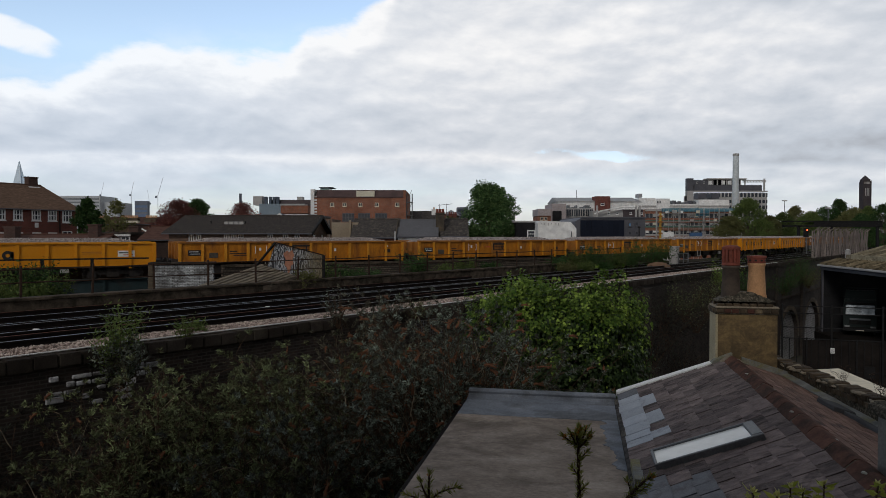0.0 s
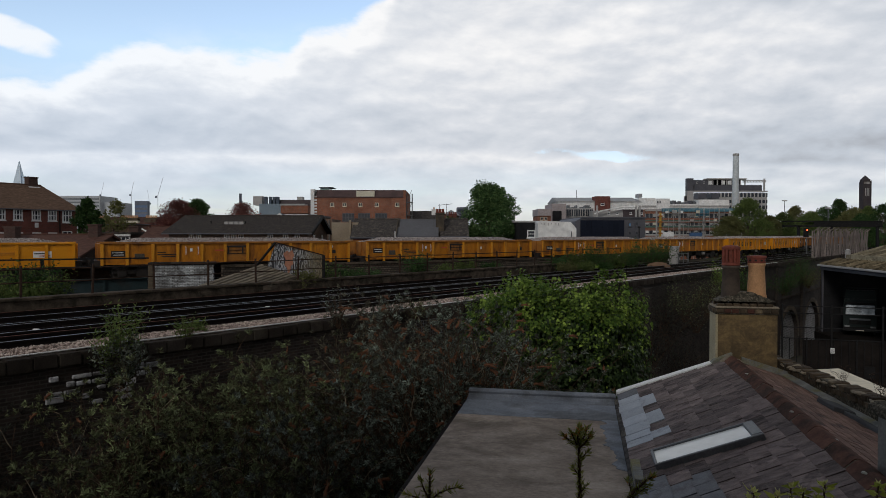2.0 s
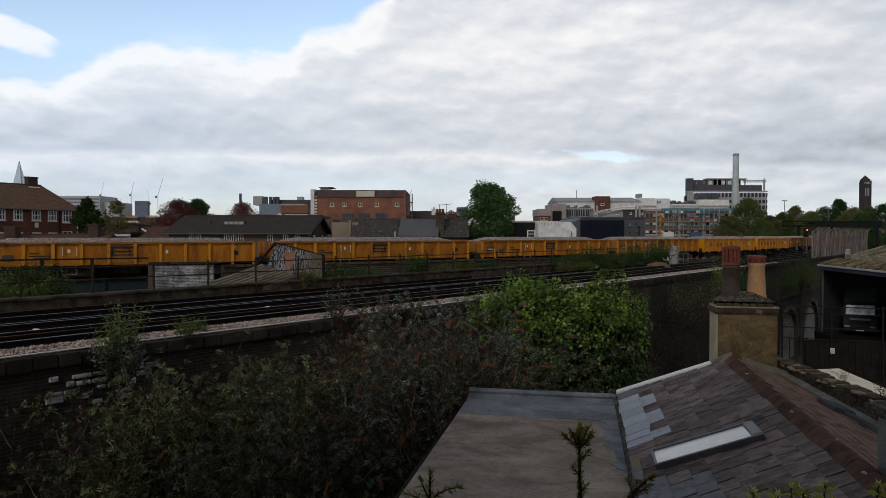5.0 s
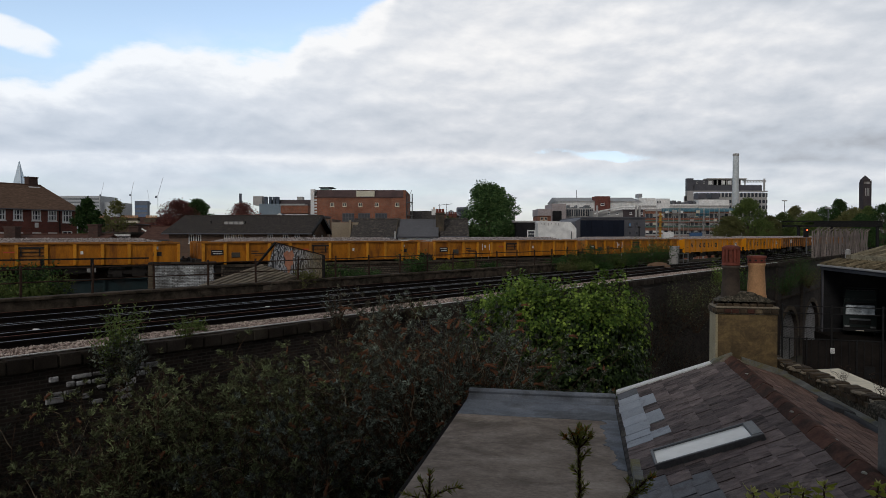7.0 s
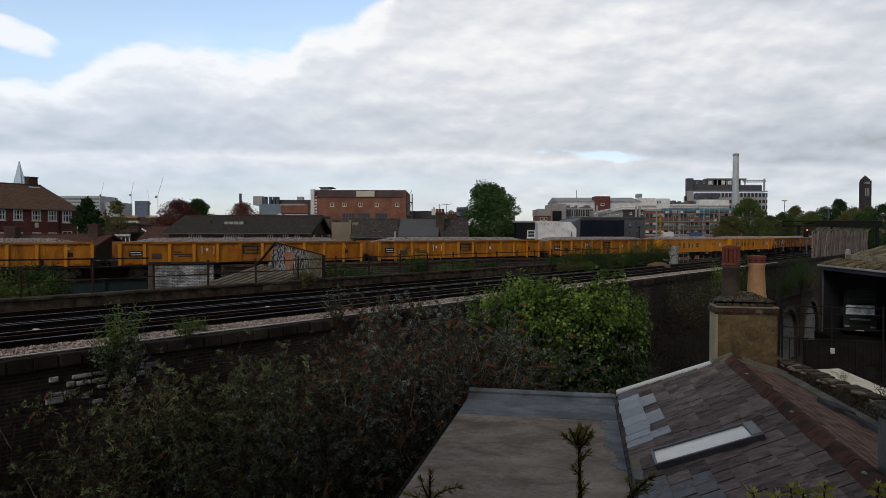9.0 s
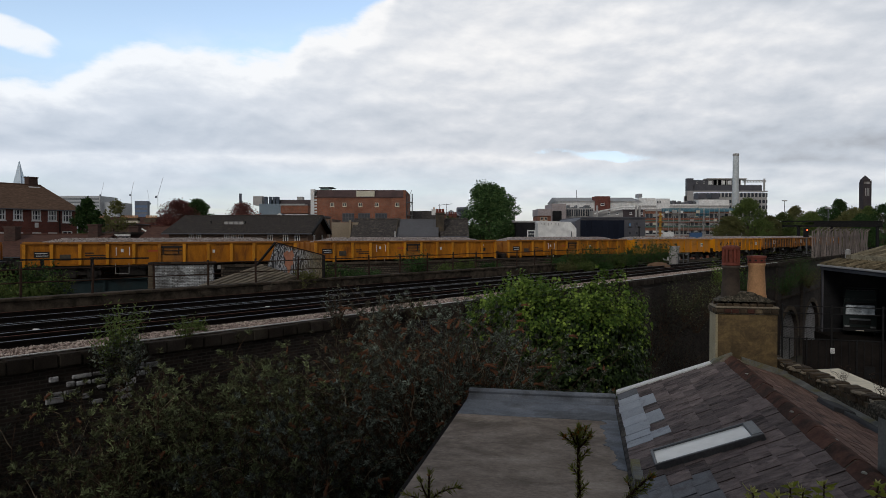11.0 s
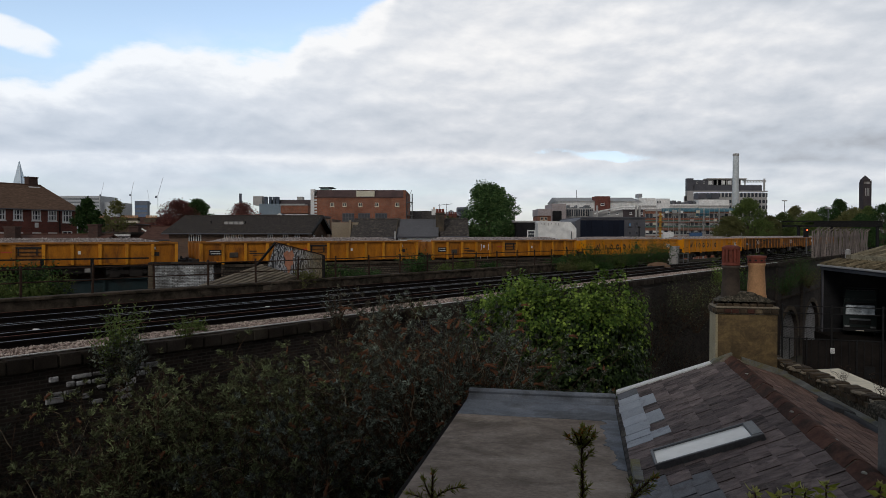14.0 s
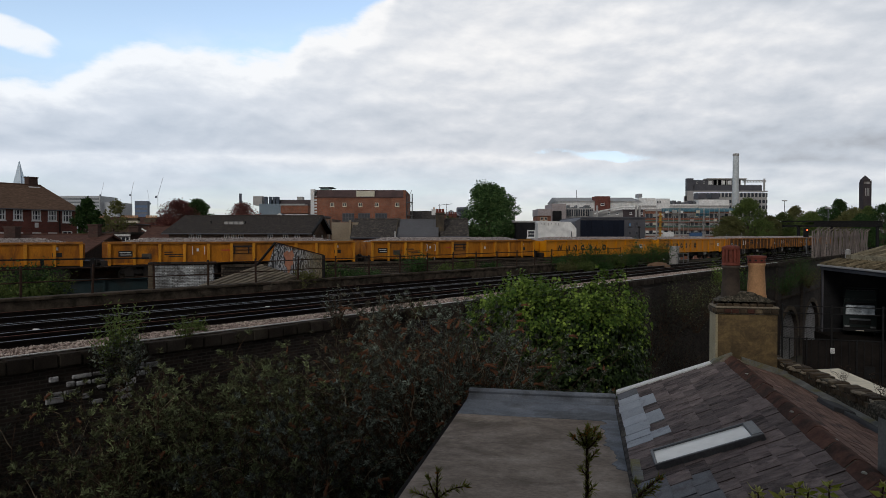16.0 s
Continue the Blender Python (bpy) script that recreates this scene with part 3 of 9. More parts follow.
M["arch_fill"] = brick_mat("grey blockwork", (0.36, 0.35, 0.345), (0.28, 0.272, 0.268), (0.13, 0.126, 0.122), size=(0.44, 0.22), stain=(0.07, 0.066, 0.062), stain_at=0.60, joint=0.02)
WALL = arched_wall()


def deck():
    bm = boxes((-45, 150, 14.6, 23.0, 7.6, DECK), (-45, 150, 22.8, 23.0, -0.1, DECK))
    solid("viaduct_deck", bm, M["ballast_dark"], "oil-dark ballast bed of the railway viaduct", "track bed", VIA, kind="structure")
    rng = np.random.default_rng(3)

    def stones(name, s0, s1, w0, w1, per, size, material, label, heap):
        n = int((s1 - s0) * (w1 - w0) * per)
        s = s0 + (s1 - s0) * rng.random(n) ** 1.25
        w = rng.uniform(w0, w1, n)
        z = DECK + heap(w) + rng.uniform(-0.03, 0.03, n)
        ang = rng.uniform(0, 6.28, n)
        k = size * rng.uniform(0.6, 1.3, (n, 1))
        base = np.array([[1, 0, 0], [0, 1, 0], [-1, 0, 0.1], [0, -1, -0.1], [0.1, 0.1, 0.8], [0, 0, -0.8]])
        j = base[None] * rng.uniform(0.6, 1.3, (n, 6, 1)) * k[:, None]
        ca, sa = np.cos(ang)[:, None], np.sin(ang)[:, None]
        v = np.stack([j[..., 0] * ca - j[..., 1] * sa + s[:, None], j[..., 0] * sa + j[..., 1] * ca + w[:, None], j[..., 2] + z[:, None]], -1).reshape(-1, 3)
        f = np.array([[0, 1, 4], [1, 2, 4], [2, 3, 4], [3, 0, 4], [1, 0, 5], [2, 1, 5], [3, 2, 5], [0, 3, 5]])
        faces = (np.arange(n)[:, None, None] * 6 + f[None]).reshape(-1, 3)
        me = bpy.data.meshes.new(name)
        me.vertices.add(len(v))
        me.vertices.foreach_set("co", v.ravel())
        me.loops.add(faces.size)
        me.polygons.add(len(faces))
        me.loops.foreach_set("vertex_index", faces.ravel())
        me.polygons.foreach_set("loop_start", np.arange(len(faces)) * 3)
        me.update(calc_edges=True)
        me.materials.append(material)
        ob = new(name, me)
        ob.matrix_basis = VIA
        tagged(ob, label, "ballast", kind="stuff")

    stones("ballast_stones", 2, 52, 14.24, 15.78, 760, 0.031, M["ballast_stone"], "pinkish grey granite ballast heaped beside the rail", lambda w: np.where(w < 14.5, 0.285, 0.14 + 0.16 * np.clip(1 - np.abs(w - 14.9) / 0.85, 0, 1)))
    stones("track_ballast", 2, 60, 16.1, 22.7, 55, 0.045, M["ballast_dark"], "brown rusted ballast between the rails", lambda w: 0.02 + 0 * w)


def stone_mat(name, tones):
    m = bpy.data.materials.new(name)
    m.use_nodes = True
    t = m.node_tree
    p = t.nodes["Principled BSDF"]
    g = t.nodes.new("ShaderNodeNewGeometry")
    col = ramp(t, g.outputs["Random Per Island"], [(0.0, tones[0]), (0.5, tones[1]), (1.0, tones[2])])
    t.links.new(col, p.inputs["Base Color"])
    p.inputs["Roughness"].default_value = 0.95
    return m


M["ballast_stone"] = stone_mat("granite ballast", ((0.13, 0.095, 0.08), (0.40, 0.31, 0.27), (0.64, 0.53, 0.47)))
M["load_stone"] = stone_mat("granite lumps", ((0.17, 0.145, 0.135), (0.36, 0.315, 0.30), (0.58, 0.52, 0.50)))
deck()

RAILS = (16.55, 18.05, 19.9, 21.4)


def rail(w, z, s0, s1, name, head, body, label):
    ob = thing(name, label, "rail", VIA, group="running rails" if head == "rail_top" else "conductor rails")
    part("rail_web", boxes((s0, s1, w - 0.07, w + 0.07, z - 0.17, z - 0.14), (s0, s1, w - 0.012, w + 0.012, z - 0.15, z - 0.03), (s0, s1, w - 0.037, w + 0.037, z - 0.045, z - 0.006)), M[body], ob)
    part("rail_head", boxes((s0, s1, w - 0.03, w + 0.03, z - (0.01 if head == "rail_top" else 0.035), z)), M[head], ob, "worn steel running surface" if head == "rail_top" else "")


for w in RAILS:
    rail(w, 8.70, -45, 150, "rail", "rail_top", "rail_rust", "steel running rail with a rusted web on sleepers")
for w, s1, head in ((17.1, 55, "conductor"), (19.2, 150, "worn_conductor"), (22.45, 30, "conductor")):
    rail(w, 8.74, -45, s1, "conductor_rail", head, "rail_rust", "rust-brown conductor rail on insulators beside the track")


def sleepers():
    bm = bmesh.new()
    for mid in (17.3, 20.65):
        for k in range(140):
            box(bm, k * 0.7 - 12, k * 0.7 - 11.75, mid - 1.25, mid + 1.25, 8.42, 8.53)
    ob = solid("sleepers", bm, M["sleeper"], "dark timber sleepers bedded in ballast under the rails", "sleepers", VIA, kind="stuff")


sleepers()


def parapet():
    wall = WALL
    rng = random.Random(5)
    bms = [bevelled(boxes((-0.219 + 0.003 * q, 0.219 - 0.002 * q, -0.26 - 0.008 * q, 0.27, 0.0, 0.27 - 0.008 * q)), 0.016 + 0.004 * q, 2) for q in range(3)]
    mes = [as_mesh("coping_stone", bm, M["stone"]) for bm in bms]
    for k in range(290):
        s = -8 + k * 0.44
        part("coping_stone", mes[rng.randrange(3)], None, wall, at=pose(s, 14.17, DECK + rng.uniform(-0.02, 0.01), rng.uniform(-1, 1), rng.uniform(-0.6, 0.6), rng.uniform(-0.8, 0.8)))
    bm = bmesh.new()
    tube(bm, [(s, 14.19 + 0.015 * math.sin(s), 8.742) for s in range(-12, 62, 1)], 0.018, n=6)
    solid("trackside_cable", bm, M["white"], "pale grey cable clipped along the coping", "cable", VIA)
    # far side: low wall with a rusted post-and-rail fence
    low = thing("wall_far_parapet", "low stained concrete parapet wall beside the track", "parapet", VIA, kind="structure")
    part("wall_body", bevelled(boxes((-40, 57, 23.0, 23.4, -0.1, 8.98)), 0.02), M["stone_brown"], low)
    part("wall_coping", bevelled(boxes((-40, 57, 22.95, 23.45, 8.98, 9.08)), 0.02), M["stone_brown"], low)
    post = thing("fence", "rusted iron post-and-rail fence on the low wall", "fence", VIA)
    pm = as_mesh("post", bevelled(boxes((-0.032, 0.032, -0.032, 0.032, 0, 1.0)), 0.008), M["rust"])
    s = 1.6
    while s < 56:
        part("post", pm, None, post, at=pose(s, 23.2, 9.05, rng.uniform(-2, 2), rng.uniform(-2, 2)))
        s += 2.13
    for z in (9.93, 9.52):
        bm = bmesh.new()
        tube(bm, [(q, 23.2 + 0.01 * math.sin(q * 3.1), z + 0.015 * math.sin(q * 1.7)) for q in np.arange(-6, 56, 1.06)], 0.024, n=6)
        part("fence_rail", bm, M["rust"], post)


M["stone_brown"] = mat("stained parapet", (0.045, 0.036, 0.028), (0.125, 0.098, 0.075), 3.0, 0.95, stain=(0.022, 0.021, 0.015), stain_at=0.53, spec=0.08, bump=0.5)
parapet()

# ---- the line of the train: a curve to the left that joins the viaduct ----
STEP = 0.25
ALONG = np.arange(-60, 150, STEP)


def lay_line():
    q = np.clip(ALONG / 50, 0, 2)
    bend = np.where(ALONG < 0, -0.00411, -0.00411 - 0.00522 * q + 0.00405 * q * q)
    bend = np.where(ALONG > 92, 0.0, bend)
    turn = np.cumsum(bend) * STEP
    zero = int(np.argmin(np.abs(ALONG)))
    turn = turn - turn[zero] + 1.04729
    x, y = np.cumsum(np.sin(turn)) * STEP, np.cumsum(np.cos(turn)) * STEP
    return x - x[zero] - 13.469, y - y[zero] + 34.675, turn


LX, LY, LT = lay_line()
TRACK = 8.65


def line_at(s, off=0.0):
    """A point of the near side of the train's way; off: metres towards the viewer's side."""
    x, y, a = (float(np.interp(s, ALONG, v)) for v in (LX, LY, LT))
    return Vector((x + off * math.cos(a), y - off * math.sin(a), 0)), a


def sweep(bm, s0, s1, a, b, z0, z1, step=2.0):
    rings = []
    n = max(2, int((s1 - s0) / step) + 1)
    for s in np.linspace(s0, s1, n):
        p, q = line_at(s, a)[0], line_at(s, b)[0]
        rings.append([bm.verts.new((v.x, v.y, z)) for v, z in ((p, z0), (q, z0), (q, z1), (p, z1))])
    for r0, r1 in zip(rings, rings[1:]):
        for i in range(4):
            bm.faces.new((r0[i], r0[(i + 1) % 4], r1[(i + 1) % 4], r1[i]))
    bm.faces.new(rings[0])
    bm.faces.new(rings[-1][::-1])
    bmesh.ops.recalc_face_normals(bm, faces=bm.faces[:])
    return bm


def train_line():
    bm = bmesh.new()
    sweep(bm, -58, 62, -3.9, 0.9, -0.1, 8.42)
    solid("train_embankment", bm, M["ballast_dark"], "dark ballasted bed that carries the goods line", "track bed", kind="structure")
    for off in (-0.6, -2.1):
        ob = thing("rail", "steel running rail of the goods line", "rail", group="running rails")
        part("rail_web", sweep(bmesh.new(), -58, 100, off - 0.037, off + 0.037, TRACK - 0.17, TRACK - 0.01), M["rail_rust"], ob)
        part("rail_head", sweep(bmesh.new(), -58, 100, off - 0.03, off + 0.03, TRACK - 0.012, TRACK), M["rail_top"], ob)
    wl = thing("wall_train_far", "dark brick boundary wall behind the goods line", "wall", kind="structure")
    part("wall_body", sweep(bmesh.new(), -58, 40, -4.3, -3.95, -0.1, 9.2), M["brick_dark"], wl)
    part("wall_coping", sweep(bmesh.new(), -58, 40, -4.4, -3.85, 9.2, 9.3), M["stone_brown"], wl)
    # bridge side on the left, rubble parapet on the right
    br = thing("bridge_girder", "dark teal riveted plate girder of the rail bridge", "bridge girder")
    part("web", sweep(bmesh.new(), -40, -1.6, 1.35, 1.40, 7.7, 8.92), M["teal"], br)
    part("top_flange", sweep(bmesh.new(), -40, -1.6, 1.2, 1.55, 8.92, 8.96), M["teal"], br)
    for s in np.arange(-38, -2, 1.5):
        part("stiffener", sweep(bmesh.new(), s, s + 0.08, 1.40, 1.52, 7.7, 8.92), M["teal"], br)
    hr = thing("bridge_railing", "black iron railing along the rail bridge", "railing")
    for z in (9.88, 9.5):
        part("rail_bar", sweep(bmesh.new(), -40, -1.5, 1.02, 1.12, z - 0.035, z + 0.035), M["black"], hr)
    for s in np.arange(-38, -2, 2.0):
        part("post", sweep(bmesh.new(), s, s + 0.14, 1.0, 1.14, 8.4, 9.9), M["black"], hr)
    rub = thing("wall_train_parapet", "dark rubble stone parapet below the goods train", "parapet", kind="structure")
    part("wall_body", sweep(bmesh.new(), 1.9, 27, 1.0, 1.5, -0.1, 9.36), M["rubble"], rub)
    for s in np.arange(1.9, 27, 1.1):
        part("coping_stone", sweep(bmesh.new(), s, s + 1.08, 0.95, 1.58, 9.36, 9.47, 1.0), M["stone_brown"], rub)


train_line()


def wedge_bank():
    """Rough ground between the viaduct and the goods line."""
    bm = bmesh.new()
    rng = random.Random(9)
    rows = []
    for s in np.arange(7.5, 62, 1.5):
        far, _ = line_at(s, 1.4)
        q = Vector((0.632, 0.775, 0))
        u = far.dot(q)
        near = VIA @ Vector((u, 23.38, 0))
        row = []
        for k in range(6):
            p = near.lerp(far, k / 5)
            row.append(bm.verts.new((p.x, p.y, 8.55 + 0.25 * k / 5 + rng.uniform(-0.12, 0.12))))
        rows.append(row)
    for a, b in zip(rows, rows[1:]):
        for i in range(5):
            bm.faces.new((a[i], b[i], b[i + 1], a[i + 1]))
    low = [bm.verts.new((v.co.x, v.co.y, -0.1)) for v in rows[0]]
    for i in range(5):
        bm.faces.new((rows[0][i], rows[0][i + 1], low[i + 1], low[i]))
    solid("rough_bank", bm, M["earth"], "rough weedy earth between the two railway lines", "bank", kind="structure")


wedge_bank()


def track_bits():
    """Small things on the track and the wall."""
    for s, w in ((6.8, 18.78), (13.8, 18.76)):
        b = thing("plastic_bottle", "small white plastic bottle lying on the track", "litter", VIA @ pose(s, w, 8.6, 90, 0, 40), group="track litter")
        part("bottle", lathe(bmesh.new(), [(0.03, -0.07), (0.04, -0.06), (0.04, 0.06), (0.018, 0.10), (0.018, 0.12)], 12), M["white"], b, smooth=True)
    m = thing("wire_mesh", "square wire mesh panel fixed below the coping", "mesh panel", VIA)
    for k in range(13):
        part("wire", boxes((15.6 + k * 0.11, 15.61 + k * 0.11, 13.86, 13.87, 7.85, 8.35)), M["grey_metal"], m)
    for k in range(6):
        part("wire", boxes((15.55, 17.0, 13.855, 13.865, 7.86 + k * 0.095, 7.87 + k * 0.095)), M["grey_metal"], m)
    # signal cable troughs beside the rails
    for w, s0, s1 in ((22.75, -20, 60), (16.05, 20, 95)):
        tr = thing("cable_trough", "dark concrete cable trough beside the rails", "cable trough", VIA, group="cable troughs")
        lid = as_mesh("lid", bevelled(boxes((-0.48, 0.48, -0.14, 0.14, 0, 0.06)), 0.01), M["stone_brown"])
        q = s0
        while q < s1:
            part("lid", lid, None, tr, at=pose(q, w, 8.5))
            q += 1.0


track_bits()
# ---- the goods train ----
BODY = 12.94
WAGON_RIBS = [-6.47 + BODY * k / 11 for k in range(12)]


def load_mesh():
    n, m = 72, 14
    bm = bmesh.new()
    g = []
    for i in range(n + 1):
        row = []
        for j in range(m + 1):
            x, y = -6.25 + 12.5 * i / n, -1.2 + 2.4 * j / m
            end = min(1.0, (6.25 - abs(x)) / 1.6)
            h = 1.72 + 0.42 * end ** 0.6 * (1 - (abs(y) / 1.2) ** 2.5 * 0.45)
            h += 0.05 * noise.noise((x * 0.8, y, 3.0)) + 0.045 * noise.noise((x * 5, y * 5, 1.0)) + random.uniform(-0.03, 0.03)
            row.append(bm.verts.new((x, y, h)))
        g.append(row)
    for a, b in zip(g, g[1:]):
        for j in range(m):
            bm.faces.new((a[j], b[j], b[j + 1], a[j + 1]))
    return bm


def loose_stones():
    """Rough lumps strewn over the heaped load."""
    nr = np.random.default_rng(13)
    n = 4600
    x, y = nr.uniform(-6.2, 6.2, n), nr.uniform(-1.15, 1.15, n)
    end = np.minimum(1.0, (6.25 - np.abs(x)) / 1.6)
    z = 1.72 + 0.42 * end ** 0.6 * (1 - (np.abs(y) / 1.2) ** 2.5 * 0.45) + nr.uniform(-0.01, 0.05, n)
    base = np.array([[1, 0, 0], [0, 1, 0], [-1, 0, 0.2], [0, -1, -0.2], [0.1, 0.1, 0.8], [0, 0, -0.8]])
    v = base[None] * nr.uniform(0.5, 1.4, (n, 6, 1)) * (0.036 * nr.uniform(0.7, 1.3, (n, 1, 1)))
    a = nr.uniform(0, 6.28, n)[:, None]
    v = np.stack([v[..., 0] * np.cos(a) - v[..., 1] * np.sin(a) + x[:, None], v[..., 0] * np.sin(a) + v[..., 1] * np.cos(a) + y[:, None], v[..., 2] + z[:, None]], -1).reshape(-1, 3)
    f = np.array([[0, 1, 4], [1, 2, 4], [2, 3, 4], [3, 0, 4], [1, 0, 5], [2, 1, 5], [3, 2, 5], [0, 3, 5]])
    faces = (np.arange(n)[:, None, None] * 6 + f[None]).reshape(-1, 3)
    return quads("loose_ballast", v.tolist(), faces.tolist(), M["load_stone"])


def bogie(wagon, x, side_mat):
    b = part("bogie", boxes((-1.35, 1.35, -1.08, -0.94, 0.42, 0.62), (-1.35, 1.35, 0.94, 1.08, 0.42, 0.62), (-0.3, 0.3, -1.08, 1.08, 0.35, 0.7),
                            (-0.28, 0.28, -1.12, -0.92, 0.3, 0.75), (-0.28, 0.28, 0.92, 1.12, 0.3, 0.75),
                            (-1.15, -0.75, -1.14, -0.98, 0.3, 0.58), (0.75, 1.15, -1.14, -0.98, 0.3, 0.58)), side_mat, wagon, "cast steel bogie frame", at=pose(x, 0, 0))
    for q in (-0.95, 0.95):
        bm = bmesh.new()
        for y0 in (-0.72, 0.72):
            s = 1 if y0 > 0 else -1
            prof = [(0.12, -0.07), (0.30, -0.04), (0.36, -0.07), (0.42, -0.07), (0.42, 0.03), (0.45, 0.06), (0.45, 0.075), (0.36, 0.075), (0.28, 0.02), (0.12, 0.06)]
            lathe(bm, [(r, z * -s) for r, z in (prof if s < 0 else prof)], 24)
            for v in bm.verts:
                if not v.tag:
                    v.co = Vector((v.co.x, y0 + v.co.z, v.co.y))
                    v.tag = True
        n0 = len(bm.verts)
        tube(bm, [(0, -0.95, 0), (0, 0.95, 0)], 0.08, n=10)
        for k in range(4):
            a = k * math.pi / 2
            for y in (-0.81, 0.81):
                box(bm, 0.2 * math.cos(a) - 0.05, 0.2 * math.cos(a) + 0.05, y - 0.01, y + 0.01, 0.2 * math.sin(a) - 0.05, 0.2 * math.sin(a) + 0.05)
        part("wheelset", bm, M["wheel"], b, "steel wheelset", at=pose(q, 0, 0.45))


M["wheel"] = mat("wheel steel", (0.05, 0.042, 0.036), (0.12, 0.10, 0.085), 4, 0.6, 0.3)
M["wagon_rust"] = mat("rust-brown paint", (0.115, 0.048, 0.016), (0.20, 0.085, 0.022), 2, 0.8, stain=(0.06, 0.028, 0.016), stain_at=0.54, bump=0.1)
M["hatch"] = mat("dirty steel plate", (0.05, 0.04, 0.03), (0.10, 0.085, 0.065), 5, 0.6, bump=0.1)


def marks(wagon, spans, material, label):
    """Flat marks on the near side: spans of x and z."""
    for x0, x1, z0, z1 in spans:
        part("marking", boxes((x0, x1, -1.384, -1.376, z0, z1)), M[material], wagon, label)


def wagon(kind):
    new_paint = kind == "new"
    side_mat = M[{"new": "wagon_new", "old": "wagon", "rust": "wagon_rust"}[kind]]
    rib_mat = M[{"new": "wagon_new", "old": "wagon_rib", "rust": "wagon_end"}[kind]]
    label = "rust-brown ribbed box wagon loaded with grey ballast" if kind == "rust" else "clean bright yellow box wagon loaded with grey ballast" if new_paint else "weathered orange-yellow ribbed box wagon loaded with grey ballast"
    w = thing("box_wagon", label, "railway wagon", group="goods train")
    low = 0.86 if new_paint else 0.95
    for y in (-1, 1):
        a, b = sorted((y * 1.37, y * 1.31))
        part("side_wall", boxes((-6.47, 6.47, a, b, low, 1.92)), side_mat, w)
        a, b = sorted((y * 1.47, y * 1.25))
        part("top_rail", bevelled(boxes((-6.47, 6.47, a, b, 1.90, 2.0)), 0.012), side_mat if new_paint else M["wagon_end"], w)
        a, b = sorted((y * 1.39, y * 1.2))
        part("sole_bar", boxes((-6.47, 6.47, a, b, low - 0.06, low + 0.03)), side_mat, w)
        for k, x in enumerate(WAGON_RIBS):
            a, b = sorted((y * 1.455, y * 1.36))
            deep = (0.72 if k in (0, 1, 3, 8, 10, 11) else 0.86) if new_paint else (0.80 if k in (0, 1, 10, 11) else 0.92)
            x = min(max(x, -6.40), 6.40)
            bm = bmesh.new()
            prism(bm, [(x - 0.075, 1.9), (x + 0.075, 1.9), (x + 0.06, deep), (x - 0.06, deep)], a, b)
            part("rib", bm, rib_mat, w)
    for x in (-1, 1):
        a, b = sorted((x * 6.45, x * 6.36))
        part("end_wall", boxes((a, b, -1.33, 1.33, 0.9, 1.93)), M["wagon_new"] if new_paint else M["wagon_end"], w)
        for y in (-0.8, 0, 0.8):
            a, b = sorted((x * 6.55, x * 6.44))
            part("end_rib", boxes((a, b, y - 0.06, y + 0.06, 0.85, 1.92)), M["wagon_new"] if new_paint else M["wagon_end"], w)
        a, b = sorted((x * 6.75, x * 6.3))
        part("headstock", bevelled(boxes((a, b, -1.25, 1.25, 0.78, 1.1)), 0.015), M["grime"], w)
        for y in (-0.87, 0.87):
            bm = bmesh.new()
            tube(bm, [(x * 6.7, y, 1.0), (x * 6.9, y, 1.0), (x * 6.92, y, 1.0)], 0.09, n=10)
            tube(bm, [(x * 6.92, y, 1.0), (x * 6.97, y, 1.0)], 0.23, 0.2, n=16)
            part("buffer", bm, M["grime"], w)
        bm = bmesh.new()
        tube(bm, [(x * 6.7, 0, 0.95), (x * 6.99, 0, 0.92)], 0.05)
        part("coupling", bm, M["grime"], w)
    part("underframe", boxes((-6.4, 6.4, -0.5, 0.5, 0.6, 0.9), (-6.3, 6.3, -1.15, 1.15, 0.84, 0.93)), M["grime"], w)
    part("brake_gear", boxes((-2.4, -1.2, -1.05, -0.4, 0.35, 0.8), (-0.3, 0.9, -0.9, -0.35, 0.45, 0.82), (1.3, 2.6, -1.1, -0.85, 0.5, 0.78), (-3.0, 3.0, -0.3, -0.2, 0.4, 0.5)), M["grime"], w)
    part("valve_box", bevelled(boxes((2.28, 2.66, -1.3, -1.15, 0.54, 0.76)), 0.015), M["render_grey"], w, "pale grey brake valve box")
    part("valve_rod", boxes((2.44, 2.47, -1.27, -1.24, 0.74, 0.95)), M["grime"], w)
    part("load", load_mesh(), M["load"], w, "heaped grey granite ballast", smooth=False)
    part("loose_ballast", loose_stones(), None, w, "loose stones on the heap", kind="stuff")
    for x in (-4.55, 4.55):
        bogie(w, x, M["grime"])
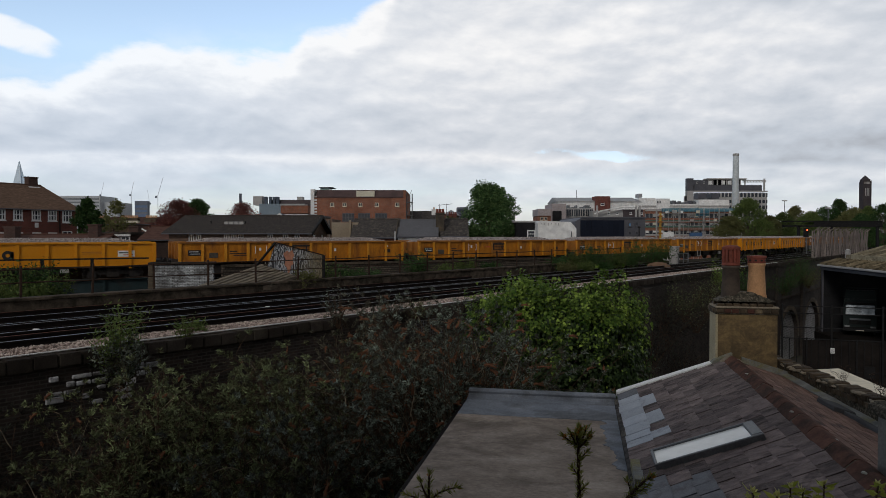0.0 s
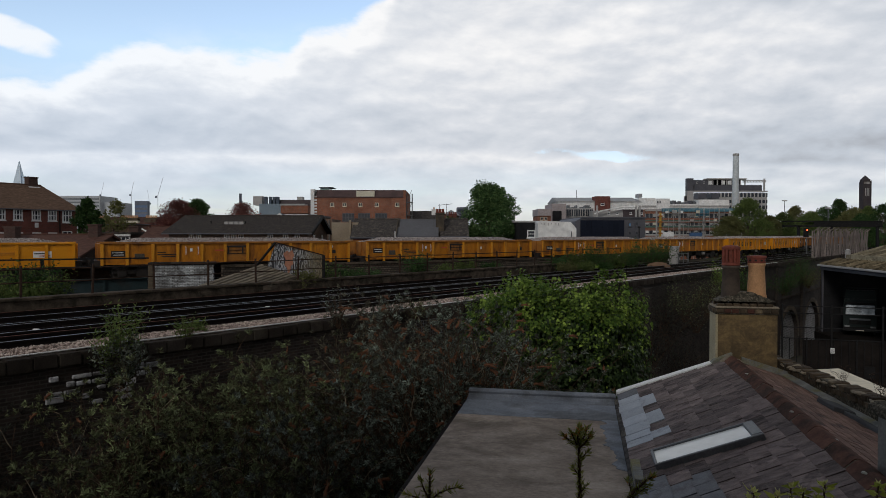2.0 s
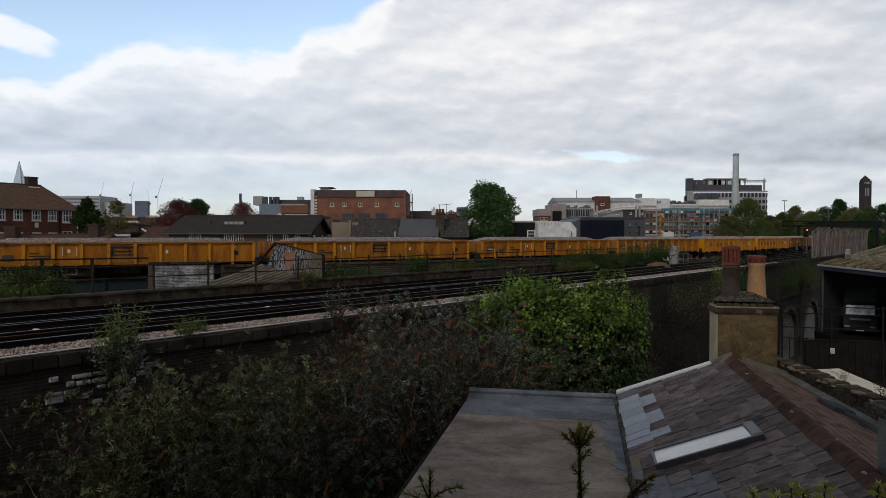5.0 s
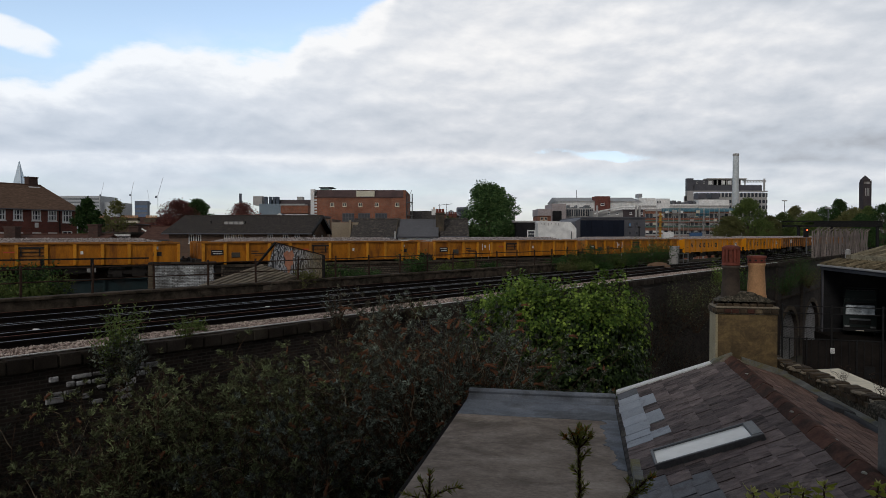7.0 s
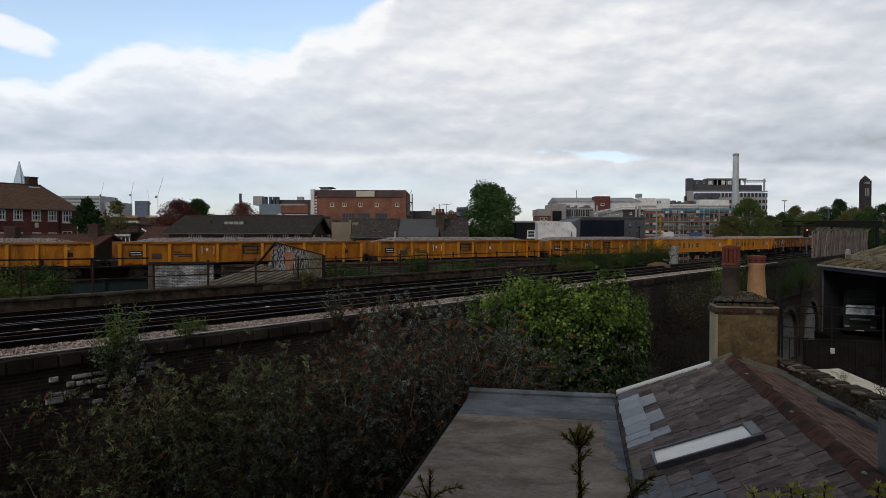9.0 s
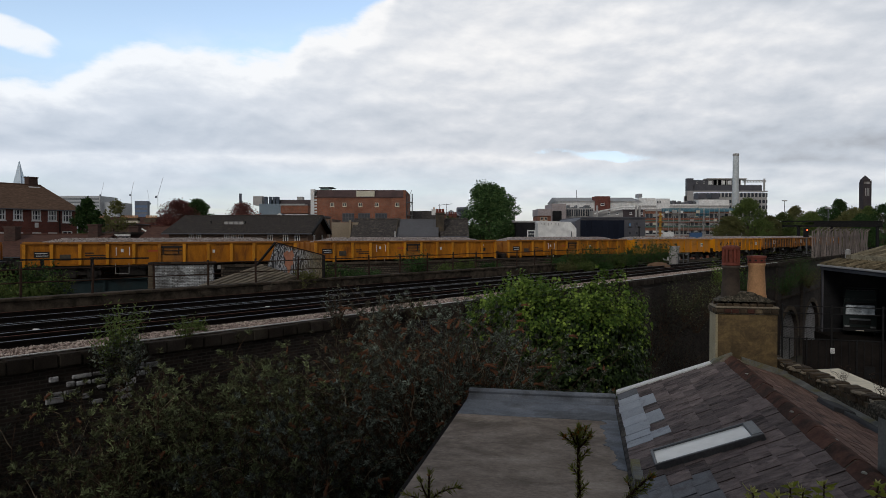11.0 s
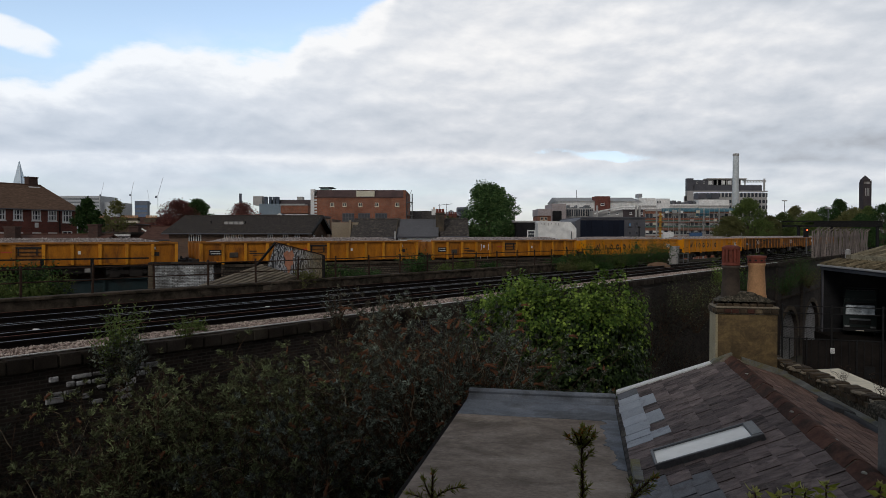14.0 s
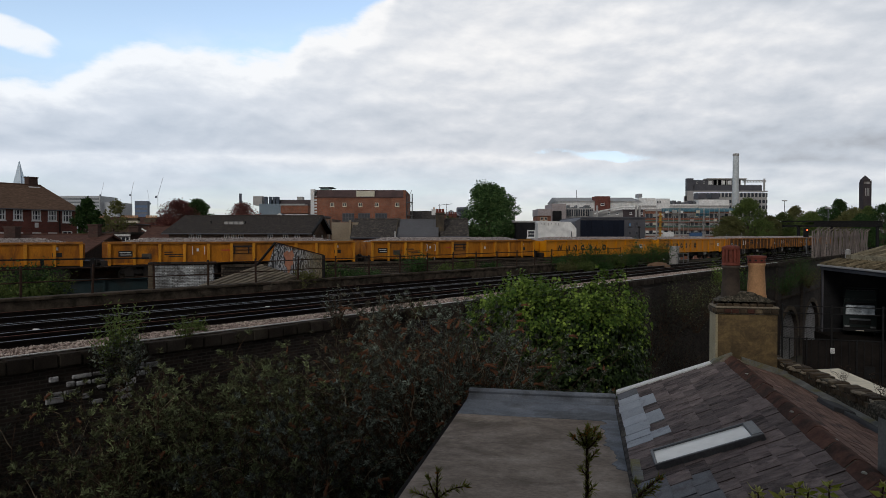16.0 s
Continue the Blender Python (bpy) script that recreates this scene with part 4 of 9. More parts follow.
    if new_paint:
        # seven dark shapes stand for the lettering of the maker
        x = -5.25
        for k in range(7):
            bm = bmesh.new()
            ww, hh = (0.62, 0.46) if k == 0 else (0.46, 0.44)
            if k == 0:
                prism(bm, [(x, 1.66), (x + 0.09, 1.66), (x + 0.17, 1.34), (x + 0.27, 1.6), (x + 0.36, 1.6), (x + 0.46, 1.34), (x + 0.53, 1.66), (x + 0.62, 1.66), (x + 0.5, 1.22), (x + 0.41, 1.22), (x + 0.31, 1.46), (x + 0.21, 1.22), (x + 0.12, 1.22)], -1.386, -1.376)
            else:
                o = [(x + ww / 2 + ww / 2 * math.cos(a) * (1 if abs(math.cos(a)) > 0.3 else 0.85), 1.40 + hh / 2 * math.sin(a)) for a in np.linspace(0, 2 * math.pi, 13)[:-1]]
                i = [(x + ww / 2 + (q[0] - x - ww / 2) * 0.38, 1.40 + (q[1] - 1.40) * 0.38) for q in o]
                vo = [bm.verts.new((q[0], -1.386, q[1])) for q in o]
                vi = [bm.verts.new((q[0], -1.386, q[1])) for q in i]
                gapk = {1: (11, 0), 2: (4, 8), 3: (0,), 4: (), 5: (4, 8), 6: (11, 0)}[k]
                for j in range(12):
                    if j not in gapk or k in (1, 6):
                        bm.faces.new((vo[j], vo[(j + 1) % 12], vi[(j + 1) % 12], vi[j]))
                if k in (1, 6):
                    box(bm, x + ww - 0.1, x + ww, -1.386, -1.378, 1.22, 1.58)
            part("letter_mark", bm, M["letter"], w, "black letter-like shape")
            x += 0.98 if k == 0 else 0.85
        marks(w, [(4.75, 5.5, 1.28, 1.58)], "white", "white maker's plate")
        part("marking", boxes((4.8, 5.35, -1.392, -1.385, 1.45, 1.5)), M["letter"], w, "dark line of lettering")
        part("marking", boxes((5.0, 5.44, -1.392, -1.385, 1.35, 1.39)), M["red_mark"], w, "red stroke")
        marks(w, [(3.2, 4.2, 1.50, 1.54), (3.2, 4.25, 1.42, 1.45), (-5.9, -5.55, 1.2, 1.24)], "wagon_end", "")
    else:
        marks(w, [(-6.0, -5.35, 1.28, 1.56)], "letter", "black data panel")
        part("marking", boxes((-5.95, -5.45, -1.390, -1.382, 1.46, 1.49)), M["white"], w, "white data line")
        part("marking", boxes((-5.9, -5.42, -1.390, -1.382, 1.35, 1.38)), M["white"], w, "white data line")
        part("hatch", bevelled(boxes((-4.95, -4.5, -1.40, -1.36, 1.15, 1.42)), 0.01), M["hatch"], w, "square grey inspection plate")
        marks(w, [(-3.9, -3.5, 1.45, 1.5), (-3.9, -3.0, 1.33, 1.38), (-3.7, -2.95, 1.24, 1.28)], "letter", "")
        for x in (-2.55, -1.95):
            bm = bmesh.new()
            tube(bm, [(x, -1.38, 1.75), (x, -1.45, 1.73), (x, -1.45, 1.37), (x, -1.38, 1.35)], 0.018, n=6)
            part("grab_handle", bm, M["white"], w, "white grab handle")
        marks(w, [(-2.34, -2.22, 1.5, 1.66)], "white", "small white label")
        marks(w, [(-1.1, -0.35, 1.52, 1.58)], "red_mark", "")
        # louvred panel in the middle
        part("panel", boxes((-0.52, 0.52, -1.385, -1.36, 1.0, 1.88)), M["wagon_end"], w, "dull recessed panel")
        for x0, x1, z0, z1 in ((-0.52, 0.52, 1.70, 1.79), (-0.48, 0.48, 1.53, 1.57), (-0.5, 0.5, 1.36, 1.39), (-0.44, -0.39, 1.36, 1.72), (0.30, 0.35, 1.36, 1.72)):
            part("slat", boxes((x0, x1, -1.43, -1.38, z0, z1)), M["grime"], w)
        part("access_ladder", boxes((-2.59, -2.565, -1.42, -1.395, 0.45, 0.95), (-2.0, -1.975, -1.42, -1.395, 0.45, 0.95), (-2.59, -1.975, -1.42, -1.395, 0.45, 0.47)), M["render_grey"], w, "pale grey footstep")
        marks(w, [(2.0, 2.12, 1.42, 1.58)], "white", "small white label")
        marks(w, [(5.2, 5.6, 1.3, 1.5)], "letter", "dark maker's plate")
        marks(w, [(5.3, 5.45, 1.62, 1.76)], "white", "small white label")
    return w


ORANGE = wagon("old")
YELLOW = wagon("new")
RUSTY = wagon("rust")
WAGONS = []
for k, kind in enumerate("noooonnrrrr"):
    first = {"n": YELLOW, "o": ORANGE, "r": RUSTY}[kind]
    WAGONS.append(first if first not in WAGONS else copy_thing(first, Matrix()))


def wagon_pose(k, t):
    s = 14.0 * (k - 1) + BODY / 2 - 1.748 * t - 0.01272 * t * t
    p, q = line_at(s - 4.55, -1.37)[0], line_at(s + 4.55, -1.37)[0]
    mid = (p + q) / 2
    return pose(mid.x, mid.y, TRACK, 0, 0, math.degrees(math.atan2(q.y - p.y, q.x - p.x)))


for k, w in enumerate(WAGONS):
    w.matrix_basis = wagon_pose(k, 0)
# ---- the roofs below the camera: x runs across the house, y away from the viewer ----
HOUSE = pose(2.45, 9.72, 0, 0, 0, -11.5)
EAVE, RIDGE_A, RIDGE_Z = 8.71, 1.53, 9.275
PITCH = math.atan2(RIDGE_Z - EAVE, RIDGE_A)


def slope(a):
    return EAVE + (RIDGE_Z - EAVE) * a / RIDGE_A


def slope_right(a):
    return RIDGE_Z - 0.31 * (a - RIDGE_A)


# the party wall on the right runs at a slight angle to the ridge: x across it from its inner face
PARTY = HOUSE @ Matrix.Translation((2.45, -1.05, 0)) @ Matrix.Rotation(radians(9.4), 4, "Z") @ Matrix.Translation((-2.45, 1.05, 0))
PARTY_IN = HOUSE.inverted() @ PARTY


def wall_line(b):
    """Where the inner face of the party wall stands at b along the house."""
    return 2.45 - 0.1656 * (b + 1.05)


def house_shell():
    h = thing("wall_house", "stock brick walls of the house below the viewpoint", "house wall", HOUSE, kind="structure")
    part("wall_block", boxes((-2.1, 0.0, -10.2, -0.02, -0.1, 8.4), (0.0, 2.30, -10.2, 0.02, -0.1, 8.55)), M["brick_stock"], h)
    bm = bmesh.new()
    prism(bm, [(0.0, 8.55), (2.28, 8.55), (2.28, slope_right(2.28) - 0.06), (RIDGE_A, RIDGE_Z - 0.06), (0.0, EAVE - 0.06)], -10.2, 0.0)
    part("roof_boards", bm, M["slate_far"], h)
    bm = bmesh.new()
    o = [(2.27, 0.0), (wall_line(0.0), 0.0), (wall_line(-10.2), -10.2), (2.27, -10.2)]
    up = [bm.verts.new((a, b, slope_right(a) - 0.06)) for a, b in o]
    dn = [bm.verts.new((a, b, 7.6)) for a, b in o]
    bm.faces.new(up)
    bm.faces.new(dn)
    for i in range(4):
        bm.faces.new((dn[i], dn[(i + 1) % 4], up[(i + 1) % 4], up[i]))
    bmesh.ops.recalc_face_normals(bm, faces=bm.faces[:])
    part("roof_boards", bm, M["slate_far"], h)
    # the tall house that the camera stands at
    part("rear_house", boxes((-9.0, 9.0, -16.0, -10.9, -0.1, 15.5)), M["brick_stock"], h)


house_shell()


def flat_roof():
    r = thing("flat_roof", "grey mineral felt flat roof with water stains", "flat roof", HOUSE, kind="structure")
    part("felt_sheet", bevelled(boxes((-2.10, 0.06, -10.2, -1.02, 8.4, 8.60)), 0.012), M["felt"], r)
    part("painted_strip", bevelled(boxes((-2.10, 0.06, -1.02, -0.03, 8.4, 8.604)), 0.01), M["felt_blue"], r, "blue-grey painted felt strip")
    part("painted_patch", prism(bmesh.new(), [(0.06, -1.0), (0.06, -2.95), (-0.02, -2.9)] + [(-0.20 + 0.13 * max(0.0, (-b - 1.6) / 1.3) + 0.10 * noise.noise((0.3, b * 4.0, 0)) + 0.06 * noise.noise((0.7, b * 13.0, 0)), b) for b in np.linspace(-2.85, -1.0, 44)], 8.59, 8.605, "z"), M["felt_blue"], r, "blue-grey painted patch")
    n = 26
    bm = bmesh.new()
    rows = []
    for k in range(n + 1):
        a = -2.1 + 2.12 * k / n
        q = 0.006 * noise.noise((a * 5.0, 0.0, 2.0))
        o = [(-0.24, 8.602), (-0.075, 8.628 + q), (-0.05, 8.655 + q), (-0.066 + q, 8.688 + q), (-0.055, 8.704 + q), (-0.02, 8.712 + q), (0.09, 8.706 + q), (0.11, 8.40), (-0.24, 8.40)]
        rows.append([bm.verts.new((a, b, z)) for b, z in o])
    for s, e in zip(rows, rows[1:]):
        for i in range(9):
            bm.faces.new((s[i], s[(i + 1) % 9], e[(i + 1) % 9], e[i]))
    bm.faces.new(rows[0])
    bm.faces.new(rows[-1][::-1])
    bmesh.ops.recalc_face_normals(bm, faces=bm.faces[:])
    part("rear_upstand", bm, M["felt_blue"], r, "rounded felt upstand")
    part("edge_gutter", bevelled(boxes((-2.19, -2.102, -10.2, 0.05, 8.40, 8.53)), 0.01), M["clad_brown"], r, "dark gutter along the eave")


M["clad_brown"] = mat("brown-black sheet", (0.014, 0.0115, 0.0105), (0.025, 0.021, 0.019), 1.5, 0.85, fine=10, spec=0.06)

flat_roof()


def left_slope():
    r = thing("roof_slates", "dark purple-grey slate roof slope with repaired slates", "roof", HOUSE, kind="structure")
    rng = random.Random(11)
    steps = (0.045, 0.24, 0.42, 0.58, 0.73, 0.88, 1.065, 1.25, 1.46)
    kinds = ("slate", "slate_new", "slate_blue")
    me = {}
    for k in kinds:
        for q in range(3):
            bm = bmesh.new()
            # a slate of unit size, one lower corner a little worn away
            c = 0.03 + 0.05 * q
            o = [(-0.5, 0.0), (0.5 - c, 0.0), (0.5, c * 0.7), (0.5, 1.0), (-0.5, 1.0)]
            prism(bm, o if q else o[:1] + [(0.5, 0.0)] + o[3:], 0.0, 0.010, "z")
            me[k, q] = as_mesh("slate", bm, M[k])
    # joints of the two lowest courses, where new slates were let in
    first = {0: (-0.10, -0.47, -0.81, -1.12, -1.47, -1.81, -2.15, -2.38, -2.6, -2.82, -3.04), 1: (-0.10, -0.40, -0.66, -1.17, -1.49, -2.0, -2.27, -2.52, -2.78, -3.06)}
    for c, (lo, hi) in enumerate(zip(steps, steps[1:])):
        cuts = list(first.get(c, (-0.10, -0.10 - rng.uniform(0.16, 0.36))))
        while cuts[-1] > -6.7:
            cuts.append(cuts[-1] - rng.choice((0.22, 0.25, 0.25, 0.28, 0.33)))
        for k, (b0, b1) in enumerate(zip(cuts, cuts[1:])):
            if 0.14 < lo < 1.0 and b1 > -3.56 and b0 < -3.0:
                continue
            kind = "slate"
            if (c == 0 and 0 < k < 8) or (c == 1 and k in (2, 4, 6)):
                kind = "slate_new"
            elif (c == 0 and (k == 0 or b0 < -3.5)) or (c < 3 and b0 < -3.5 and rng.random() < 0.72):
                kind = "slate_blue"
            m = Matrix.Translation((lo, (b0 + b1) / 2, EAVE + lo * math.tan(PITCH) + 0.012)) @ Matrix.Rotation(-PITCH, 4, "Y") @ Matrix.Rotation(radians(-90), 4, "Z") @ pose(0, 0, 0, 3.0 + rng.uniform(-0.9, 0.9), rng.uniform(-0.8, 0.8), rng.uniform(-0.9, 0.9))
            m = m @ Matrix.Translation((0, -0.015 + rng.uniform(-0.012, 0.012), 0)) @ Matrix.Diagonal((b0 - b1 - 0.013, (hi - lo) / math.cos(PITCH) + 0.075, 1.0, 1.0))
            part("slate", me[kind, rng.choice((0, 0, 1, 2))], None, r, at=m)
    # white mortar verge along the far gable
    bm = bmesh.new()
    prism(bm, [(0.03, slope(0.03)), (1.30, slope(1.30)), (1.30, slope(1.30) + 0.05), (0.03, slope(0.03) + 0.05)], -0.10, 0.05)
    part("verge_trim", bm, M["white"], r, "white painted verge")
    part("lead_apron", boxes((0.02, 0.22, -3.62, -3.04, 8.70, 8.775)), M["lead"], r, "lead apron flashing")
    return r


left_slope()


def right_slope():
    r = thing("roof_tiles", "reddish brown clay tile roof slope", "roof", HOUSE, kind="structure")
    rng = random.Random(12)
    bm = boxes((-0.08, 0.08, -0.13, 0.02, 0.0, 0.012))
    me = as_mesh("clay_tile", bm, M["tile_red"])
    for c in range(17):
        a = RIDGE_A + 1.58 - c * 0.094
        for k in range(33):
            b = 0.0 - (k + 0.5 * (c % 2)) * 0.166
            if a > wall_line(b) + 0.06:
                continue
            m = Matrix.Translation((a, b, slope_right(a) + 0.012)) @ Matrix.Rotation(math.atan(0.31), 4, "Y") @ Matrix.Rotation(radians(90), 4, "Z") @ pose(0, 0, 0, 2.2 + rng.uniform(-0.9, 0.9), rng.uniform(-1.2, 1.2), rng.uniform(-1.5, 1.5))
            part("clay_tile", me, None, r, at=m)
    rd = thing("roof_ridge", "weathered red clay ridge tiles bedded in mortar", "ridge tiles", HOUSE, kind="structure")
    bm = bmesh.new()
    o = [(-0.125, -0.06), (-0.118, -0.035), (-0.03, 0.034), (0.0, 0.044), (0.03, 0.038), (0.118, 0.0), (0.125, -0.03), (0.10, -0.045), (0.0, 0.0), (-0.10, -0.065)]
    o = [(x * 0.82, z) for x, z in o]
    prism(bm, o, -0.215, 0.215)
    me = as_mesh("ridge_tile", bevelled(bm, 0.006), M["ridge"])
    lich = as_mesh("lichen_patch", lathe(bmesh.new(), [(0.034, -0.004), (0.030, 0.003), (0.012, 0.004)], 9), M["lichen"])
    for k in range(15):
        t = part("ridge_tile", me, None, rd, at=pose(RIDGE_A, -0.35 - k * 0.44, RIDGE_Z + 0.035, rng.uniform(-1, 1), rng.uniform(-2, 2), rng.uniform(-1, 1)))
        bm = bmesh.new()
        o2 = [(x * 0.975, z * 0.96 - 0.003) for x, z in o[:7]] + [(0.09, -0.05), (-0.09, -0.05)]
        prism(bm, o2, -0.228, -0.212)
        part("mortar_joint", bm, M["mortar"], rd, at=pose(RIDGE_A, -0.35 - k * 0.44, RIDGE_Z + 0.035))
        if k % 2 == 0:
            part("lichen_patch", lich, None, rd, "pale lichen spot", at=pose(RIDGE_A + rng.choice((-0.03, 0.03)), -0.4 - k * 0.44 + rng.uniform(-0.1, 0.1), RIDGE_Z + 0.058, 0, 0, 0))
    # low brick parapet at the edge
    pw = thing("wall_party_parapet", "lichened brick party wall parapet", "parapet", PARTY, kind="structure")
    part("wall_core", boxes((2.46, 2.65, -7.0, 1.0, -0.1, 9.225)), M["mortar"], pw)
    bb = as_mesh("brick", bevelled(boxes((-0.105, 0.105, -0.05, 0.05, 0, 0.065)), 0.008), M["brick_dirty"])
    lump = []
    for q in range(3):
        bm = bmesh.new()
        bmesh.ops.create_icosphere(bm, subdivisions=2, radius=1)
        for v in bm.verts:
            k = 1 + 0.35 * noise.noise(v.co * 1.7 + Vector((q * 5, 0, 0)))
            v.co = Vector((v.co.x * 0.10 * k, v.co.y * (0.06 + 0.02 * q) * k, v.co.z * 0.026 * k))
        lump.append(as_mesh("mortar_lump", bm, M["mortar_pale"]))
    for row in range(2):
        for k in range(52):
            if row and rng.random() < 0.12:
                part("mortar_lump", lump[k % 3], None, pw, at=pose(2.53, 0.95 - k * 0.112, 9.205, rng.uniform(-9, 9), rng.uniform(-9, 9), rng.uniform(-30, 30)))
                continue
            part("brick", bb, None, pw, at=pose(2.555 + rng.gauss(0, 0.006), 0.95 - (k + 0.5 * (row % 2)) * 0.112, 9.11 + row * 0.070 + rng.gauss(0, 0.004), rng.gauss(0, 1.2), rng.gauss(0, 1.2), rng.gauss(0, 1.6)))
            if row and rng.random() < 0.22:
                part("mortar_lump", lump[k % 3], None, pw, at=pose(2.48 + 0.05 * rng.random(), 0.9 - k * 0.112, 9.18 + 0.05 * rng.random(), rng.uniform(-20, 20), rng.uniform(-20, 40), rng.uniform(-30, 30)))
    bm = bmesh.new()
    rows = []
    for k in range(30):
        b = 0.3 - k * 0.25
        q = PARTY_IN @ Vector((2.455, b, 0))
        e = PARTY_IN @ Vector((2.455 - 0.10 - 0.02 * noise.noise((b * 3, 0, 0)), b, 0))
        top = slope_right(q.x) + 0.085 + 0.02 * noise.noise((b * 4, 2.0, 0))
        inv = PARTY_IN.inverted()
        rows.append([bm.verts.new(inv @ Vector(p)) for p in ((e.x, e.y, slope_right(e.x) - 0.02), (e.x, e.y, slope_right(e.x) + 0.034), (q.x, q.y, top), (q.x, q.y, slope_right(q.x) - 0.05))])
    for s, e in zip(rows, rows[1:]):
        for i in range(3):
            bm.faces.new((s[i], s[i + 1], e[i + 1], e[i]))
    bmesh.ops.recalc_face_normals(bm, faces=bm.faces[:])
    part("lead_flashing", bm, M["lead"], pw, "stained lead flashing")
    dk = thing("roof_vent_box", "dark grey lead-covered ridge of a side rooflight", "rooflight", HOUSE)
    bm = bmesh.new()
    for x0, x1, b0, b1, h in ((2.09, 2.36, -1.86, -1.50, 0.065), (2.19, 2.33, -3.6, -1.86, 0.05)):
        ring = []
        for b in (b0, b1):
            row = []
            for x, lift in ((x0, -0.01), (x0 + 0.02, h), (x1 - 0.02, h), (x1, -0.01)):
                q = PARTY_IN @ Vector((x, b, 0))
                row.append(bm.verts.new((q.x, q.y, slope_right(q.x) + 0.012 + lift)))
            ring.append(row)
        for i in range(4):
            bm.faces.new((ring[0][i], ring[0][(i + 1) % 4], ring[1][(i + 1) % 4], ring[1][i]))
        bm.faces.new(ring[0])
        bm.faces.new(ring[1])
    bmesh.ops.recalc_face_normals(bm, faces=bm.faces[:])
    part("cover", bevelled(bm, 0.008), M["clad_black_roof"], dk)
    for b, h in ((-1.15, 0.20), (-1.95, 0.27), (-2.05, 0.22)):
        wd = thing("parapet_weed", "dry thin-stemmed weed rooted in the parapet", "weed", PARTY @ pose(2.57, b, 9.225), group="parapet weeds")
        bm = bmesh.new()
        for _ in range(9):
            pts = limb_path((rng.gauss(0, 0.02), rng.gauss(0, 0.02), 0), (rng.gauss(0, 0.35), rng.gauss(0, 0.35), 1), h * rng.uniform(0.6, 1.1), 0.02, rng, 5, 0.12)
            tube(bm, pts, 0.0022, 0.001, 3)
            for q in pts[2:]:
                tube(bm, [q, q + Vector((rng.gauss(0, 0.02), rng.gauss(0, 0.02), rng.uniform(0, 0.03)))], 0.0035, 0.002, 3)
        part("stem", bm, M["stem"], wd, kind="stuff")
    pier = thing("parapet_pier", "grey concrete parapet pier with a weathered mossy cap", "pier", pose(3.365, 4.78, 0))
    part("shaft", bevelled(boxes((-0.19, 0.19, -0.18, 0.18, -0.1, 9.69)), 0.01), M["concrete_dark"], pier)
    bm = bmesh.new()
    bmesh.ops.create_grid(bm, x_segments=14, y_segments=14, size=0.23)
    top = bmesh.ops.extrude_face_region(bm, geom=bm.faces[:])
    for v in [g for g in top["geom"] if isinstance(g, bmesh.types.BMVert)]:
        r = max(abs(v.co.x), abs(v.co.y)) / 0.23
        v.co.z += 0.115 - 0.05 * r ** 5 + 0.012 * noise.noise(v.co * 16)
    bmesh.ops.recalc_face_normals(bm, faces=bm.faces[:])
    part("cap", bm, M["mortar"], pier, "rough mossy cap", at=pose(0, 0, 9.69))


M["clad_black_roof"] = mat("bitumen cover", (0.06, 0.062, 0.068), (0.10, 0.104, 0.11), 4, 0.8, bump=0.2, spec=0.15)
M["lichen"] = mat("lichen", (0.30, 0.29, 0.25), (0.42, 0.41, 0.36), 20, 0.95, stain=(0.12, 0.09, 0.07))
M["mortar_pale"] = mat("pale mortar", (0.17, 0.14, 0.10), (0.29, 0.245, 0.18), 8, 0.95, bump=0.4)
M["brick_red_old"] = mat("old red brick", (0.07, 0.027, 0.019), (0.115, 0.045, 0.032), 6, 0.95, rnd=0.3, stain=(0.04, 0.028, 0.02), stain_at=0.55, bump=0.4)
M["brick_dirty"] = mat("dirty stock brick", (0.034, 0.025, 0.017), (0.095, 0.067, 0.041), 6, 0.95, rnd=0.4, stain=(0.22, 0.175, 0.11), stain_at=0.63, bump=0.5)
M["concrete_dark"] = mat("stained concrete", (0.14, 0.135, 0.125), (0.22, 0.21, 0.195), 3, 0.95, stain=(0.10, 0.09, 0.07))
right_slope()


def skylight():
    m = HOUSE @ Matrix.Translation((0.235, -3.275, slope(0.235) - 0.004)) @ Matrix.Rotation(-PITCH, 4, "Y")
    s = thing("roof_window", "grey framed roof window with a pale blind behind the glass", "roof window", m)
    L, H = 1.0, 0.225
    part("flashing", bevelled(boxes((-0.07, L + 0.06, -H - 0.07, H + 0.07, -0.01, 0.02)), 0.006), M["grey_metal"], s)
    for a, b, c, d in ((0, L, -H, -H + 0.030), (0, L, H - 0.030, H), (0, 0.03, -H + 0.030, H - 0.030)):
        part("frame_bar", bevelled(boxes((a, b, c, d, 0.02, 0.095)), 0.008), M["grey_metal"], s)
    part("top_hood", bevelled(boxes((L - 0.10, L, -H + 0.030, H - 0.030, 0.02, 0.10)), 0.01), M["grey_metal"], s)
    part("pane", boxes((0.03, L - 0.10, -H + 0.030, H - 0.030, 0.062, 0.076)), M["blind"], s)


skylight()


